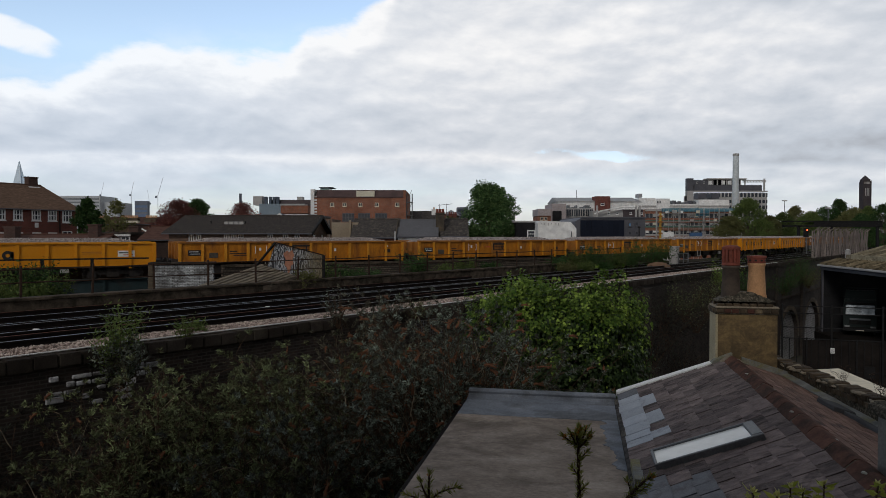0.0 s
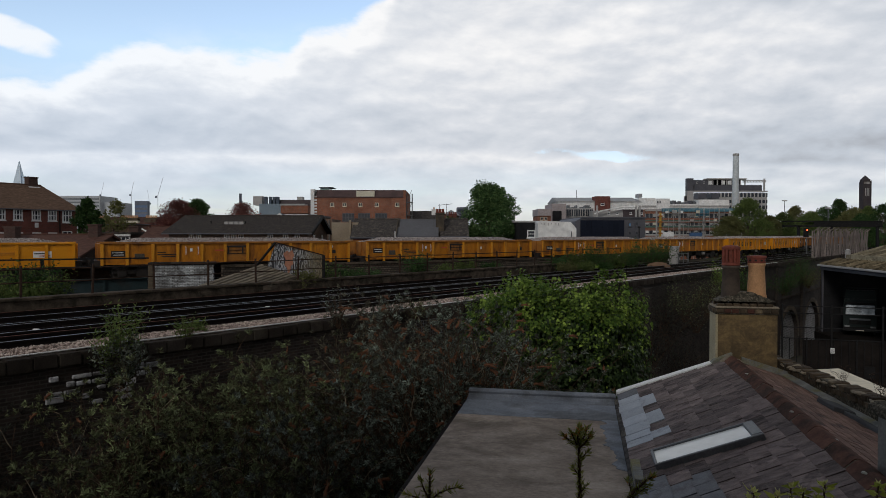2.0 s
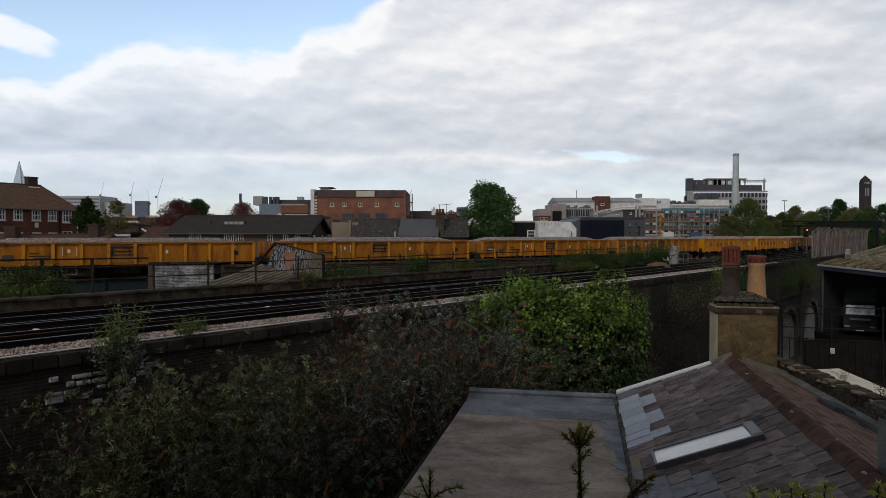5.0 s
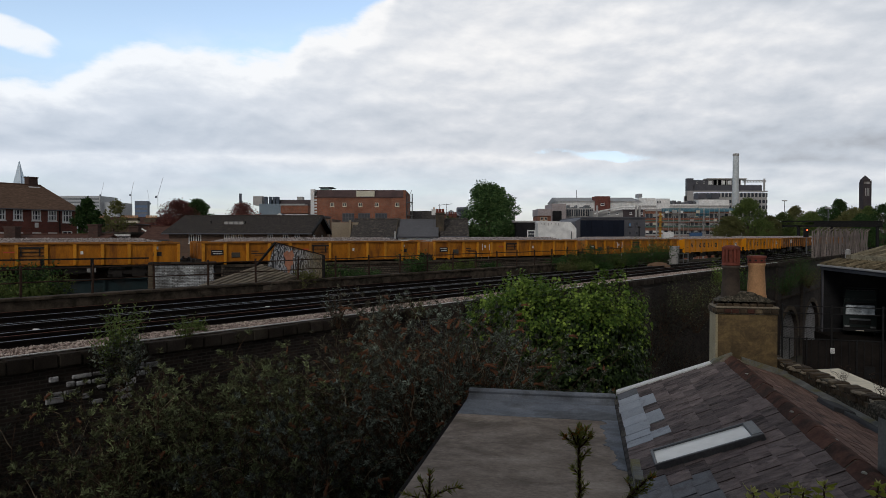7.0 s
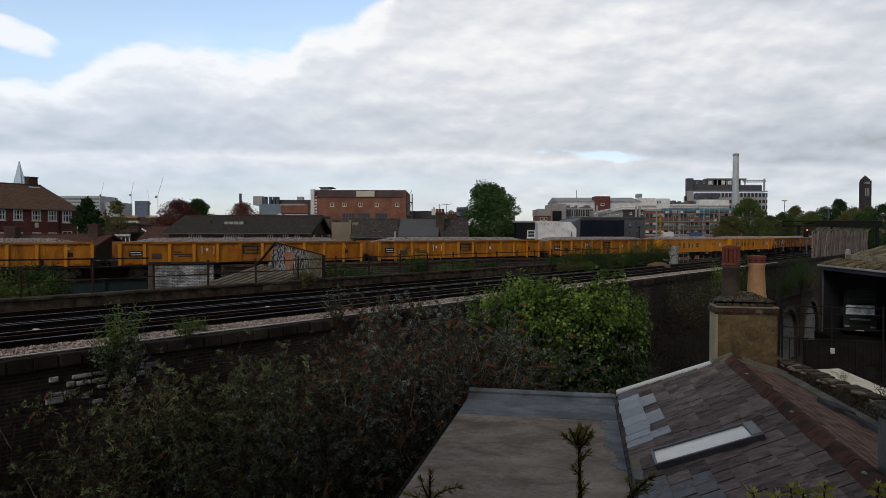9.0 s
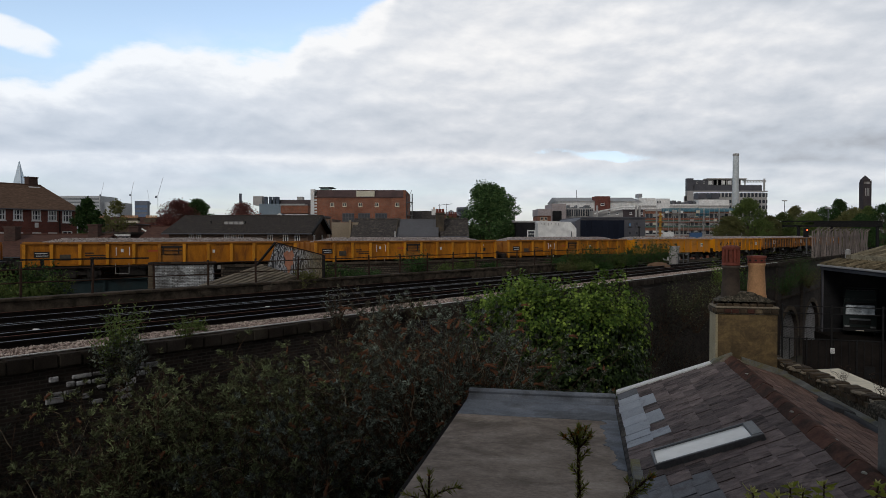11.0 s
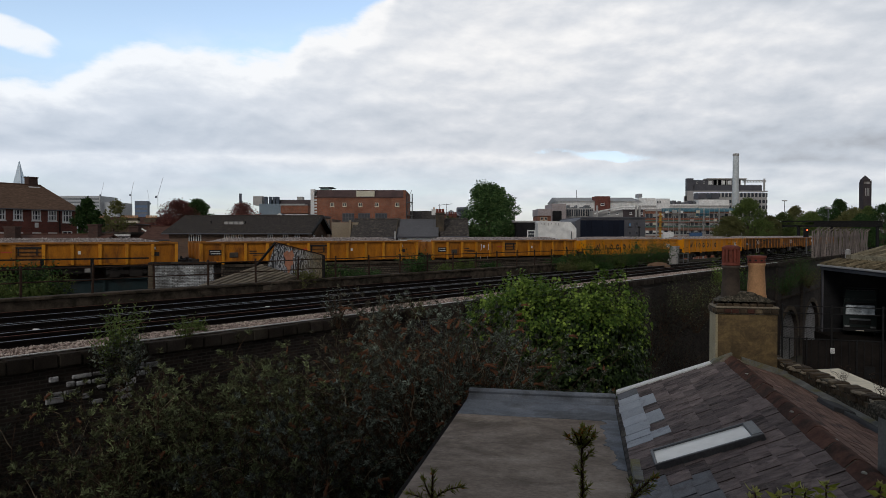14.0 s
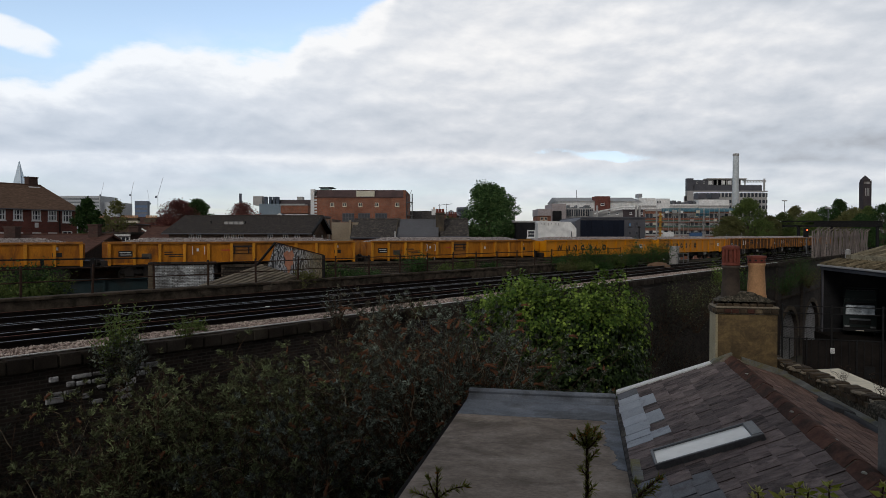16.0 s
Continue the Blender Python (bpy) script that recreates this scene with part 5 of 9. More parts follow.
def chimney():
    c = thing("chimney_stack", "sandy rendered brick chimney stack with two clay pots", "chimney", HOUSE)
    x0, x1, y0, y1 = 1.365, 2.165, 0.0, 0.44
    part("shaft", bevelled(boxes((x0, x1, y0, y1, 8.5, 9.91)), 0.012), M["render"], c)
    # paler colour over the stack's left face and front corner
    part("corner_strip", bevelled(boxes((x0 - 0.006, x0 + 0.028, y0 - 0.006, y1, 8.9, 9.9)), 0.006), M["render_light"], c)
    rng = random.Random(2)
    part("corbel_bed", boxes((x0 - 0.012, x1 + 0.012, y0 - 0.012, y1 + 0.012, 9.905, 10.0)), M["mortar"], c)
    brick = as_mesh("brick", bevelled(boxes((-0.046, 0.046, -0.05, 0.05, 0, 0.058)), 0.008), M["brick_dirty"])
    red = as_mesh("brick", bevelled(boxes((-0.046, 0.046, -0.05, 0.05, 0, 0.058)), 0.008), M["brick_red_old"])
    for k in range(8):
        for y in (y0 + 0.02, y1 - 0.02):
            part("brick", red if k in (1, 2, 4) else brick, None, c, at=pose(x0 + 0.052 + k * 0.1, y, 9.92, 0, 0, rng.uniform(-2, 2)))
    for k in range(4):
        part("brick", brick, None, c, at=pose(x0 + 0.02, y0 + 0.08 + k * 0.11, 9.92, 0, 0, 90))
    part("mortar_band", bevelled(boxes((x0 - 0.016, x1 + 0.016, y0 - 0.03, y1 + 0.03, 9.985, 10.012)), 0.01), M["mortar_pale"], c)
    bm = bmesh.new()
    n = 28
    for k in range(7):
        for y in (y0 + 0.06, y1 - 0.06):
            part("brick", brick, None, c, at=pose(x0 + 0.07 + k * 0.105, y, 9.992, 0, 0, rng.uniform(-3, 3)))
    vs = [[bm.verts.new((x0 + 0.02 + (x1 - x0 - 0.04) * i / n, y0 + 0.02 + (y1 - y0 - 0.04) * j / 7, 10.055 + 0.15 * min(1, 2.4 * min(i / n, 1 - i / n) + 0.15, 3 * min(j / 7, 1 - j / 7) + 0.15) + rng.uniform(-0.007, 0.007))) for j in range(8)] for i in range(n + 1)]
    for a, b in zip(vs, vs[1:]):
        for j in range(7):
            bm.faces.new((a[j], b[j], b[j + 1], a[j + 1]))
    part("flaunching", bm, M["mortar"], c, "rough mossy mortar flaunching")
    # sooty pot with a red louvred terminal
    pot = part("chimney_pot", lathe(bmesh.new(), [(0.125, 10.08), (0.13, 10.12), (0.125, 10.2), (0.108, 10.52), (0.125, 10.535), (0.125, 10.56), (0.11, 10.575)], 28), M["pot_soot"], c, "sooty black clay pot", smooth=True, at=pose(1.60, 0.22, 0))
    part("terminal", lathe(bmesh.new(), [(0.112, 10.565), (0.125, 10.58), (0.118, 10.60), (0.118, 10.615), (0.09, 10.62), (0.09, 10.79), (0.12, 10.795), (0.125, 10.825), (0.08, 10.85), (0.02, 10.855)], 28), M["pot_red"], pot, "red clay louvred terminal", smooth=False)
    for k in range(14):
        a = 2 * math.pi * k / 14
        part("louvre", boxes((0.085, 0.120, -0.014, 0.014, 10.612, 10.798)), M["pot_red"], pot, at=pose(0, 0, 0, 0, 0, math.degrees(a)))
    pot = part("chimney_pot", lathe(bmesh.new(), [(0.13, 10.10), (0.135, 10.12), (0.122, 10.2), (0.105, 10.555), (0.118, 10.575), (0.118, 10.595), (0.105, 10.61)], 28), M["pot_buff"], c, "clean buff clay pot", smooth=True, at=pose(1.945, 0.25, 0))
    bm = lathe(bmesh.new(), [(0.105, 10.605), (0.122, 10.61), (0.122, 10.675), (0.13, 10.68), (0.125, 10.705), (0.02, 10.715)], 28)
    part("rim_band", bm, M["pot_red"], pot, "red clay vented rim")
    for k in range(10):
        a = 2 * math.pi * k / 10
        part("vent_hole", boxes((0.114, 0.125, -0.016, 0.016, 10.632, 10.655)), M["letter"], pot, at=pose(0, 0, 0, 0, 0, math.degrees(a)))
    bm = bmesh.new()
    prism(bm, [(x0 - 0.13, slope(x0 - 0.13) + 0.01), (x0 + 0.2, slope(x0 + 0.2) + 0.03), (x0 + 0.2, slope(x0 + 0.2) + 0.09), (x0 - 0.04, slope(x0) + 0.06)], -0.10, 0.0)
    prism(bm, [(1.7, slope_right(1.7) + 0.02), (1.7, slope_right(1.7) + 0.10), (2.28, slope_right(2.28) + 0.10), (2.28, slope_right(2.28) + 0.01)], -0.05, 0.0)
    part("lead_flashing", bm, M["lead"], c, "crumpled lead flashing")
    bm = bmesh.new()
    prism(bm, [(1.40, slope(1.40) + 0.04), (RIDGE_A - 0.02, RIDGE_Z + 0.085), (1.70, slope_right(1.70) + 0.05), (RIDGE_A, RIDGE_Z + 0.02)], -0.2, 0.0)
    part("mortar_fillet", bm, M["mortar_pale"], c, "mortar fillet at the ridge")


chimney()
# ---- plants ----
def tree(name, label, at, height, radius, leaf, seed, leaf_len=0.3, n_clumps=90, per=70, trunk=0.28, base=0.25, shape=None, category="tree", group="", lobes=0.62):
    """Tapered trunk, forked limbs and an uneven crown of many leaf clumps."""
    rng = random.Random(seed)
    nr = np.random.default_rng(seed)
    t = thing(name, label, category, at, group=group)
    bm = bmesh.new()
    top = limb_path((0, 0, -0.1), (0, 0, 1), height * 0.8, -0.04, rng, 8, 0.05)
    tube(bm, top, trunk, trunk * 0.2, 8)
    part("trunk", bm, M["bark"], t)
    pos, axis = [], []
    ends = []
    bm = bmesh.new()
    for k in range(n_clumps):
        h = base + (1 - base) * rng.random() ** 0.85
        prof = shape(h) if shape else math.sin(math.pi * min(1, ((h - base) / (1 - base)) * 0.86 + 0.14)) ** 0.6
        a = rng.uniform(0, 2 * math.pi)
        lob = 0.80 + lobes * noise.noise((math.cos(a) * 2.0 + seed, math.sin(a) * 2.0, h * 6))
        rad = radius * prof * lob * rng.uniform(0.45, 1.0) ** 0.6
        e = Vector((math.cos(a) * rad, math.sin(a) * rad, (height - 0.24 * radius) * h))
        ends.append((e, rad))
        if k % 3 == 0:
            s = top[min(8, max(1, int(h * 7 * rng.uniform(0.5, 0.95))))]
            mid = s.lerp(e, 0.5) + Vector((0, 0, -0.05 * height * rng.random()))
            tube(bm, [s, mid, e], trunk * 0.28, trunk * 0.05, 5)
    part("limb", bm, M["bark"], t)
    for e, rad in ends:
        r = radius * rng.uniform(0.11, 0.26)
        q = nr.normal(size=(per, 3))
        q /= np.linalg.norm(q, axis=1)[:, None]
        q *= r * nr.uniform(0.35, 1.0, (per, 1)) ** 0.5
        q[:, 2] *= 0.7
        pos.append(q + np.array(e))
        axis.append(q / r + np.array([0, 0, -0.35]) + nr.normal(size=(per, 3)) * 0.5)
    me = leaf_mesh("crown", np.concatenate(pos), np.concatenate(axis), leaf_len, leaf_len * 0.62, M[leaf], nr)
    part("crown", me, None, t, kind="stuff")
    return t


def buddleia(seed, height, spread, stems, leaf="leaf_grey", spikes=0.35, per=24, category="shrub", lean=(0.0, 0.0), keep=None):
    """Arching stems from one stool, narrow leaves in star-like tufts, bare twigs and dead brown flower spikes."""
    rng = random.Random(seed)
    nr = np.random.default_rng(seed)
    t = thing("buddleia_bush", "straggling grey-green buddleia bush with dead brown flower spikes", category, group="buddleia thicket")
    bm, sp, tw = bmesh.new(), bmesh.new(), bmesh.new()
    pos, axis = [], []
    for k in range(stems):
        a = rng.uniform(0, 2 * math.pi)
        out = rng.uniform(0.05, 1.0) ** 0.7
        length = height * rng.uniform(0.72, 1.08)
        d0 = (math.cos(a) * out * spread / height + lean[0] * rng.uniform(0.5, 1.2), math.sin(a) * out * spread / height + lean[1], 1)
        pts = limb_path((rng.uniform(-0.25, 0.25), rng.uniform(-0.25, 0.25), 0), d0, length, 0.02 + 0.10 * out, rng, 9, 0.07)
        if keep and not all(keep(p) for p in pts):
            continue
        tube(bm, pts, 0.014, 0.004, 4)
        tips = [(pts[-1], pts[-1] - pts[-2], True)]
        for j in range(3, 10):
            for _ in range(3):
                d = (pts[j] - pts[j - 1]).normalized() + Vector((rng.gauss(0, 0.65), rng.gauss(0, 0.65), rng.uniform(-0.2, 0.6)))
                sub = limb_path(pts[j].lerp(pts[j - 1], rng.random()), d, rng.uniform(0.3, 0.85), 0.06, rng, 4, 0.12)
                if keep and not all(keep(p) for p in sub):
                    continue
                tube(bm, sub, 0.005, 0.002, 3)
                tips.append((sub[-1], sub[-1] - sub[-2], j > 5))
                for q in (1, 2, 3):
                    if rng.random() < 0.25:
                        tips.append((sub[q], sub[q] - sub[q - 1] + Vector((rng.gauss(0, 0.1), rng.gauss(0, 0.1), 0.05)), False))
        for j in (3, 4, 5, 6, 7, 8):
            if rng.random() < 0.42:
                d = (pts[j] - pts[j - 1]).normalized() + Vector((rng.gauss(0, 0.7), rng.gauss(0, 0.7), rng.uniform(0.0, 0.8)))
                twig = limb_path(pts[j], d, rng.uniform(0.3, 0.85), 0.07, rng, 6, 0.09)
                if not keep or all(keep(p) for p in twig):
                    tube(tw, twig, 0.0075, 0.003, 4)
        for p, d, end in tips:
            # a star of narrow leaves round each tip
            n = per if end else per * 2 // 3
            dn = d.normalized()
            side = dn.cross(Vector((0.3, 0.5, 0.8))).normalized()
            other = dn.cross(side)
            for q in range(n):
                a2 = q * 2.4 + rng.random()
                back = (q / n) * 0.075
                pos.append(p - dn * back)
                axis.append(side * math.cos(a2) + other * math.sin(a2) + dn * rng.uniform(0.1, 1.2))
            if end and rng.random() < spikes * 0.09:
                d = (dn + Vector((rng.gauss(0, 0.3), rng.gauss(0, 0.3), -0.35))).normalized()
                L = rng.uniform(0.10, 0.21)
                bend = Vector((rng.gauss(0, 0.02), rng.gauss(0, 0.02), -0.05))
                tube(sp, [p, p + d * L * 0.3, p + d * L * 0.7 + bend * 0.5, p + d * L + bend], 0.024, 0.007, 6)
                for _ in range(22):
                    q = p.lerp(p + d * L * 0.95, rng.random())
                    e = q + Vector((rng.gauss(0, 0.017), rng.gauss(0, 0.017), rng.gauss(0, 0.017)))
                    tube(sp, [q, e], 0.007, 0.003, 4)
    part("branchwork", bm, M["stem"], t, kind="stuff")
    part("deadwood", tw, M["twig"], t, "bare pale twigs", kind="stuff")
    part("dead_blossom", sp, M["panicle"], t, "dead rust-brown flower spikes", kind="stuff")
    me = leaf_mesh("foliage", np.array(pos), np.array(axis), 0.066 if leaf != "leaf_lush" else 0.086, 0.019 if leaf != "leaf_lush" else 0.024, M[leaf], nr, 0.15)
    part("foliage", me, None, t, kind="stuff")
    return t


def bank():
    """The overgrown slope between the houses and the viaduct."""
    bm = bmesh.new()
    rng = random.Random(4)
    rows = []
    for j in range(12):
        row = []
        for i in range(16):
            s, w = -22 + i * 3.6, 3.5 + j * 0.96
            p = VIA @ Vector((s, w, 0))
            row.append(bm.verts.new((p.x, p.y, 4.6 + rng.uniform(-0.2, 0.2) if 0 < i < 15 and j > 0 else -0.1)))
        rows.append(row)
    for a, b in zip(rows, rows[1:]):
        for i in range(15):
            bm.faces.new((a[i], a[i + 1], b[i + 1], b[i]))
    solid("garden_bank", bm, M["earth"], "dark overgrown earth bank below the viaduct", "bank", kind="structure")


bank()
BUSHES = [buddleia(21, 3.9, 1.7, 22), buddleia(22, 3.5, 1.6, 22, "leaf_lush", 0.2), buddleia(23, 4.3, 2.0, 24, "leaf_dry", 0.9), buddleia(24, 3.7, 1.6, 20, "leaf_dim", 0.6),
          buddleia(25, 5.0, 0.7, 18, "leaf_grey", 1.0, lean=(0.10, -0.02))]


def beside_roof(at):
    """True for points of a bush at 'at' that stay clear of the house and its flat roof."""
    inv = HOUSE.inverted()

    def test(p):
        q = inv @ (Vector(at) + p)
        return q.z > 8.74 or q.x < -2.2 or q.y > 0.2
    return test


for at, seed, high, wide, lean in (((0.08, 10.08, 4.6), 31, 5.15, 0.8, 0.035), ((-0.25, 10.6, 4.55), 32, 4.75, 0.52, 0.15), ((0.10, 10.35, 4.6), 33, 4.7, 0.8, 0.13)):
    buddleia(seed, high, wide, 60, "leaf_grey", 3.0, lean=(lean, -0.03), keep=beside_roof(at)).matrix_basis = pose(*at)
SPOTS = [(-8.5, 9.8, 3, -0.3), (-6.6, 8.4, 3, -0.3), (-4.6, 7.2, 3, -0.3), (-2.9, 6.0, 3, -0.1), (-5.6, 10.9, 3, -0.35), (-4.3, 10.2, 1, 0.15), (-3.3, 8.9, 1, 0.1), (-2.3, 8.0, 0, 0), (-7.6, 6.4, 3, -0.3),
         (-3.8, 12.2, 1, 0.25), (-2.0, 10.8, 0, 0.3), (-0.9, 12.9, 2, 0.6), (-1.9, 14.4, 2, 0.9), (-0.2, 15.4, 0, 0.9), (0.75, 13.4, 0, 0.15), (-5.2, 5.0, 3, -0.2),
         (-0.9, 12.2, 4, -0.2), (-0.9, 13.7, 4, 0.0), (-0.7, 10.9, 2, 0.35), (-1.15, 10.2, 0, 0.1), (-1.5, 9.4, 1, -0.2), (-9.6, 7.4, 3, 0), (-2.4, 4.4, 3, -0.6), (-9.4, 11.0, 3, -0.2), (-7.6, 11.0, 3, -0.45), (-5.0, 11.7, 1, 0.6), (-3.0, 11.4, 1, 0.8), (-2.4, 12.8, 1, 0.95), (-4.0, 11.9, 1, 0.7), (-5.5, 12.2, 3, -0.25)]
rs = random.Random(8)
used = set()
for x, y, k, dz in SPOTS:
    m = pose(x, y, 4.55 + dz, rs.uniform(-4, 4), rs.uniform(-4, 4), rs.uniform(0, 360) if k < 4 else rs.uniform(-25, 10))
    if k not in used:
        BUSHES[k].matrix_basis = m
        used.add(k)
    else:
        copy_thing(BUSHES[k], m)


def shingle_leaves(name, pos, out, length, material, nr):
    """Lobed leaves that hang down and overlap, each facing outwards along 'out'."""
    n = len(pos)
    out = out / np.maximum(1e-6, np.linalg.norm(out, axis=1))[:, None]
    down = np.tile(np.array([0.0, 0.0, -1.0]), (n, 1)) + nr.normal(size=(n, 3)) * 0.38
    down -= out * (down * out).sum(1)[:, None] * 0.85
    down /= np.maximum(1e-6, np.linalg.norm(down, axis=1))[:, None]
    side = np.cross(down, out)
    side /= np.maximum(1e-6, np.linalg.norm(side, axis=1))[:, None]
    L = (length * nr.uniform(0.55, 1.3, n))[:, None]
    # heart-shaped outline: along the leaf, across it, lift of the blade
    shape = ((0.0, 0.0, 0.0), (-0.10, 0.34, 0.03), (0.28, 0.50, 0.06), (0.66, 0.24, 0.02), (1.0, 0.0, -0.14), (0.66, -0.24, 0.02), (0.28, -0.50, 0.06), (-0.10, -0.34, 0.03), (0.40, 0.0, -0.03))
    verts = np.stack([pos + (down * a + side * b + out * c) * L for a, b, c in shape], 1).reshape(-1, 3)
    k = np.arange(n)[:, None] * 9
    faces = np.concatenate([k + [i, (i + 1) % 8, 8] for i in range(8)], 0)
    me = bpy.data.meshes.new(name)
    me.vertices.add(n * 9)
    me.vertices.foreach_set("co", verts.ravel())
    me.loops.add(faces.size)
    me.polygons.add(len(faces))
    me.loops.foreach_set("vertex_index", faces.ravel())
    me.polygons.foreach_set("loop_start", np.arange(len(faces)) * 3)
    me.update(calc_edges=True)
    me.materials.append(material)
    return me


def ivy_mound():
    """A stump wrapped in ivy: a lumpy mass of overlapping heart-shaped leaves."""
    nr = np.random.default_rng(31)
    rng = random.Random(31)
    t = thing("ivy_bush", "large rounded mass of glossy bright green ivy", "ivy", pose(2.42, 16.2, 4.5))
    bm = bmesh.new()
    tube(bm, limb_path((0, 0, 0), (0, 0, 1), 4.6, 0, rng, 6, 0.06), 0.3, 0.12, 8)
    for k in range(26):
        a = rng.uniform(0, 6.28)
        tube(bm, limb_path((0, 0, rng.uniform(1, 4)), (math.cos(a), math.sin(a), 0.5), rng.uniform(1, 1.7), 0.05, rng, 5, 0.15), 0.05, 0.012, 5)
    part("trunk", bm, M["bark"], t)
    P, A = [], []
    for cx, cy, cz, rx, ry, rz, n in ((0.45, 0.0, 3.45, 1.60, 1.6, 2.02, 30000), (-1.00, -0.1, 3.20, 1.15, 1.2, 1.98, 16000), (1.55, 0.1, 3.30, 0.98, 1.2, 2.05, 15000), (0.5, -0.9, 2.3, 1.6, 1.1, 2.1, 17000), (-0.3, 0.1, 3.5, 1.1, 1.2, 2.02, 11000)):
        v = nr.normal(size=(n, 3))
        v /= np.linalg.norm(v, axis=1)[:, None]
        lump = np.array([0.87 + 0.26 * noise.noise(Vector(q) * 2.6 + Vector((cx, cy, 0))) + 0.24 * noise.noise(Vector(q) * 6.0 + Vector((cx, 3, 0))) + 0.08 * noise.noise(Vector(q) * 13.0) for q in v])
        r = lump * nr.uniform(0.84, 1.04, n)
        q = np.sign(v) * np.abs(v) ** 0.70 * r[:, None] * np.array([rx, ry, rz]) + np.array([cx, cy, cz])
        low = q[:, 2] < 2.6
        q[low, 2] = q[low, 2] * 1.35 - 0.9
        keep = (q[:, 2] > 0.1) & (lump > 0.70 + nr.normal(size=n) * 0.05)
        P.append(q[keep])
        A.append(v[keep] + np.array([0, 0, 0.35]) + nr.normal(size=(int(keep.sum()), 3)) * 0.42)
    # young shoots that stand up out of the mass
    sb = bmesh.new()
    top = np.concatenate(P)
    high = top[top[:, 2] > 4.3]
    for k in range(110):
        s = Vector(high[rng.randrange(len(high))])
        d = Vector((rng.gauss(0, 0.5), rng.gauss(0, 0.5), rng.uniform(0.5, 1.3))).normalized()
        L = rng.uniform(0.08, 0.24)
        tube(sb, [s, s + d * L * 0.5, s + d * L], 0.006, 0.003, 3)
        n = int(L * 34)
        f = nr.random(n)[:, None]
        P.append(np.array(s) + np.array(d) * L * f + nr.normal(size=(n, 3)) * 0.02)
        A.append(nr.normal(size=(n, 3)) * 0.8 + np.array([0, -0.4, 0.3]))
    part("shoots", sb, M["stem"], t, kind="stuff")
    P, A = np.concatenate(P), np.concatenate(A)
    # leaves split by height: darker low ones carry the mound's shade in their colour
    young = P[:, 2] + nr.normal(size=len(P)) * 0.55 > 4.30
    part("foliage", shingle_leaves("foliage", P[young], A[young], 0.068, M["leaf_ivy"], nr), None, t, "bright green ivy leaves on the upper mound, light put into their colour", kind="stuff")
    part("old_foliage", shingle_leaves("old_foliage", P[~young], A[~young], 0.070, M["leaf_ivy_low"], nr), None, t, "dark green ivy leaves low on the mound, shade put into their colour", kind="stuff")

ivy_mound()


def small_shrub(seed, label, at, radius, height, leaf, n=2600, size=0.14, width=0.05, name="shrub", group=""):
    nr = np.random.default_rng(seed)
    rng = random.Random(seed)
    t = thing(name, label, "shrub", at, group=group)
    bm = bmesh.new()
    tips = []
    for k in range(18):
        a = rng.uniform(0, 6.28)
        pts = limb_path((rng.uniform(-0.1, 0.1) * radius, rng.uniform(-0.1, 0.1) * radius, -0.05), (math.cos(a) * radius / height * 0.8, math.sin(a) * radius / height * 0.8, 1), height * rng.uniform(0.6, 1.0), 0.04, rng, 6, 0.12)
        tube(bm, pts, 0.015, 0.005, 4)
        tips += pts[2:]
    part("branchwork", bm, M["stem"], t, kind="stuff")
    c = np.array([tips[i % len(tips)] for i in range(n)])
    P = c + nr.normal(size=(n, 3)) * np.array([radius, radius, height * 0.6]) * 0.16
    P[:, 2] = np.abs(P[:, 2])
    A = nr.normal(size=(n, 3)) + np.array([0, 0, 0.3])
    part("foliage", leaf_mesh("foliage", P, A, size, width, M[leaf], nr), None, t, kind="stuff")
    return t
# ---- the town behind the train ----
def window(parent, x, y, z, w, h, frame_mat="white", bars=1, cross=0, glass="glass", stout=0.085):
    """A framed window on a wall that faces the viewer; x, z its lower left corner."""
    fr = bmesh.new()
    e = min(stout, w * 0.14)
    o = ((x, z), (x + w, z), (x + w, z + h), (x, z + h))
    i = ((x + e, z + e), (x + w - e, z + e), (x + w - e, z + h - e), (x + e, z + h - e))
    ring = [[fr.verts.new((p[0], q, p[1])) for p in r] for q in (y - 0.06, y + 0.02) for r in (o, i)]
    for k in range(4):
        n = (k + 1) % 4
        fr.faces.new((ring[0][k], ring[0][n], ring[1][n], ring[1][k]))
        fr.faces.new((ring[1][k], ring[1][n], ring[3][n], ring[3][k]))
        fr.faces.new((ring[0][n], ring[0][k], ring[2][k], ring[2][n]))
    wn = part("window", fr, M[frame_mat], parent)
    for k in range(bars):
        q = x + w * (k + 1) / (bars + 1)
        part("glazing_bar", boxes((q - e * 0.4, q + e * 0.4, y - 0.05, y - 0.015, z + e, z + h - e)), M[frame_mat], wn)
    for k in range(cross):
        q = z + h * (k + 1) / (cross + 1)
        part("glazing_bar", boxes((x + e, x + w - e, y - 0.045, y - 0.015, q - e * 0.35, q + e * 0.35)), M[frame_mat], wn)
    part("pane", boxes((x + e * 0.5, x + w - e * 0.5, y - 0.012, y + 0.01, z + e * 0.5, z + h - e * 0.5)), M[glass], wn)
    part("sill", boxes((x - 0.06, x + w + 0.06, y - 0.11, y + 0.02, z - 0.07, z)), M[frame_mat], wn)
    return wn


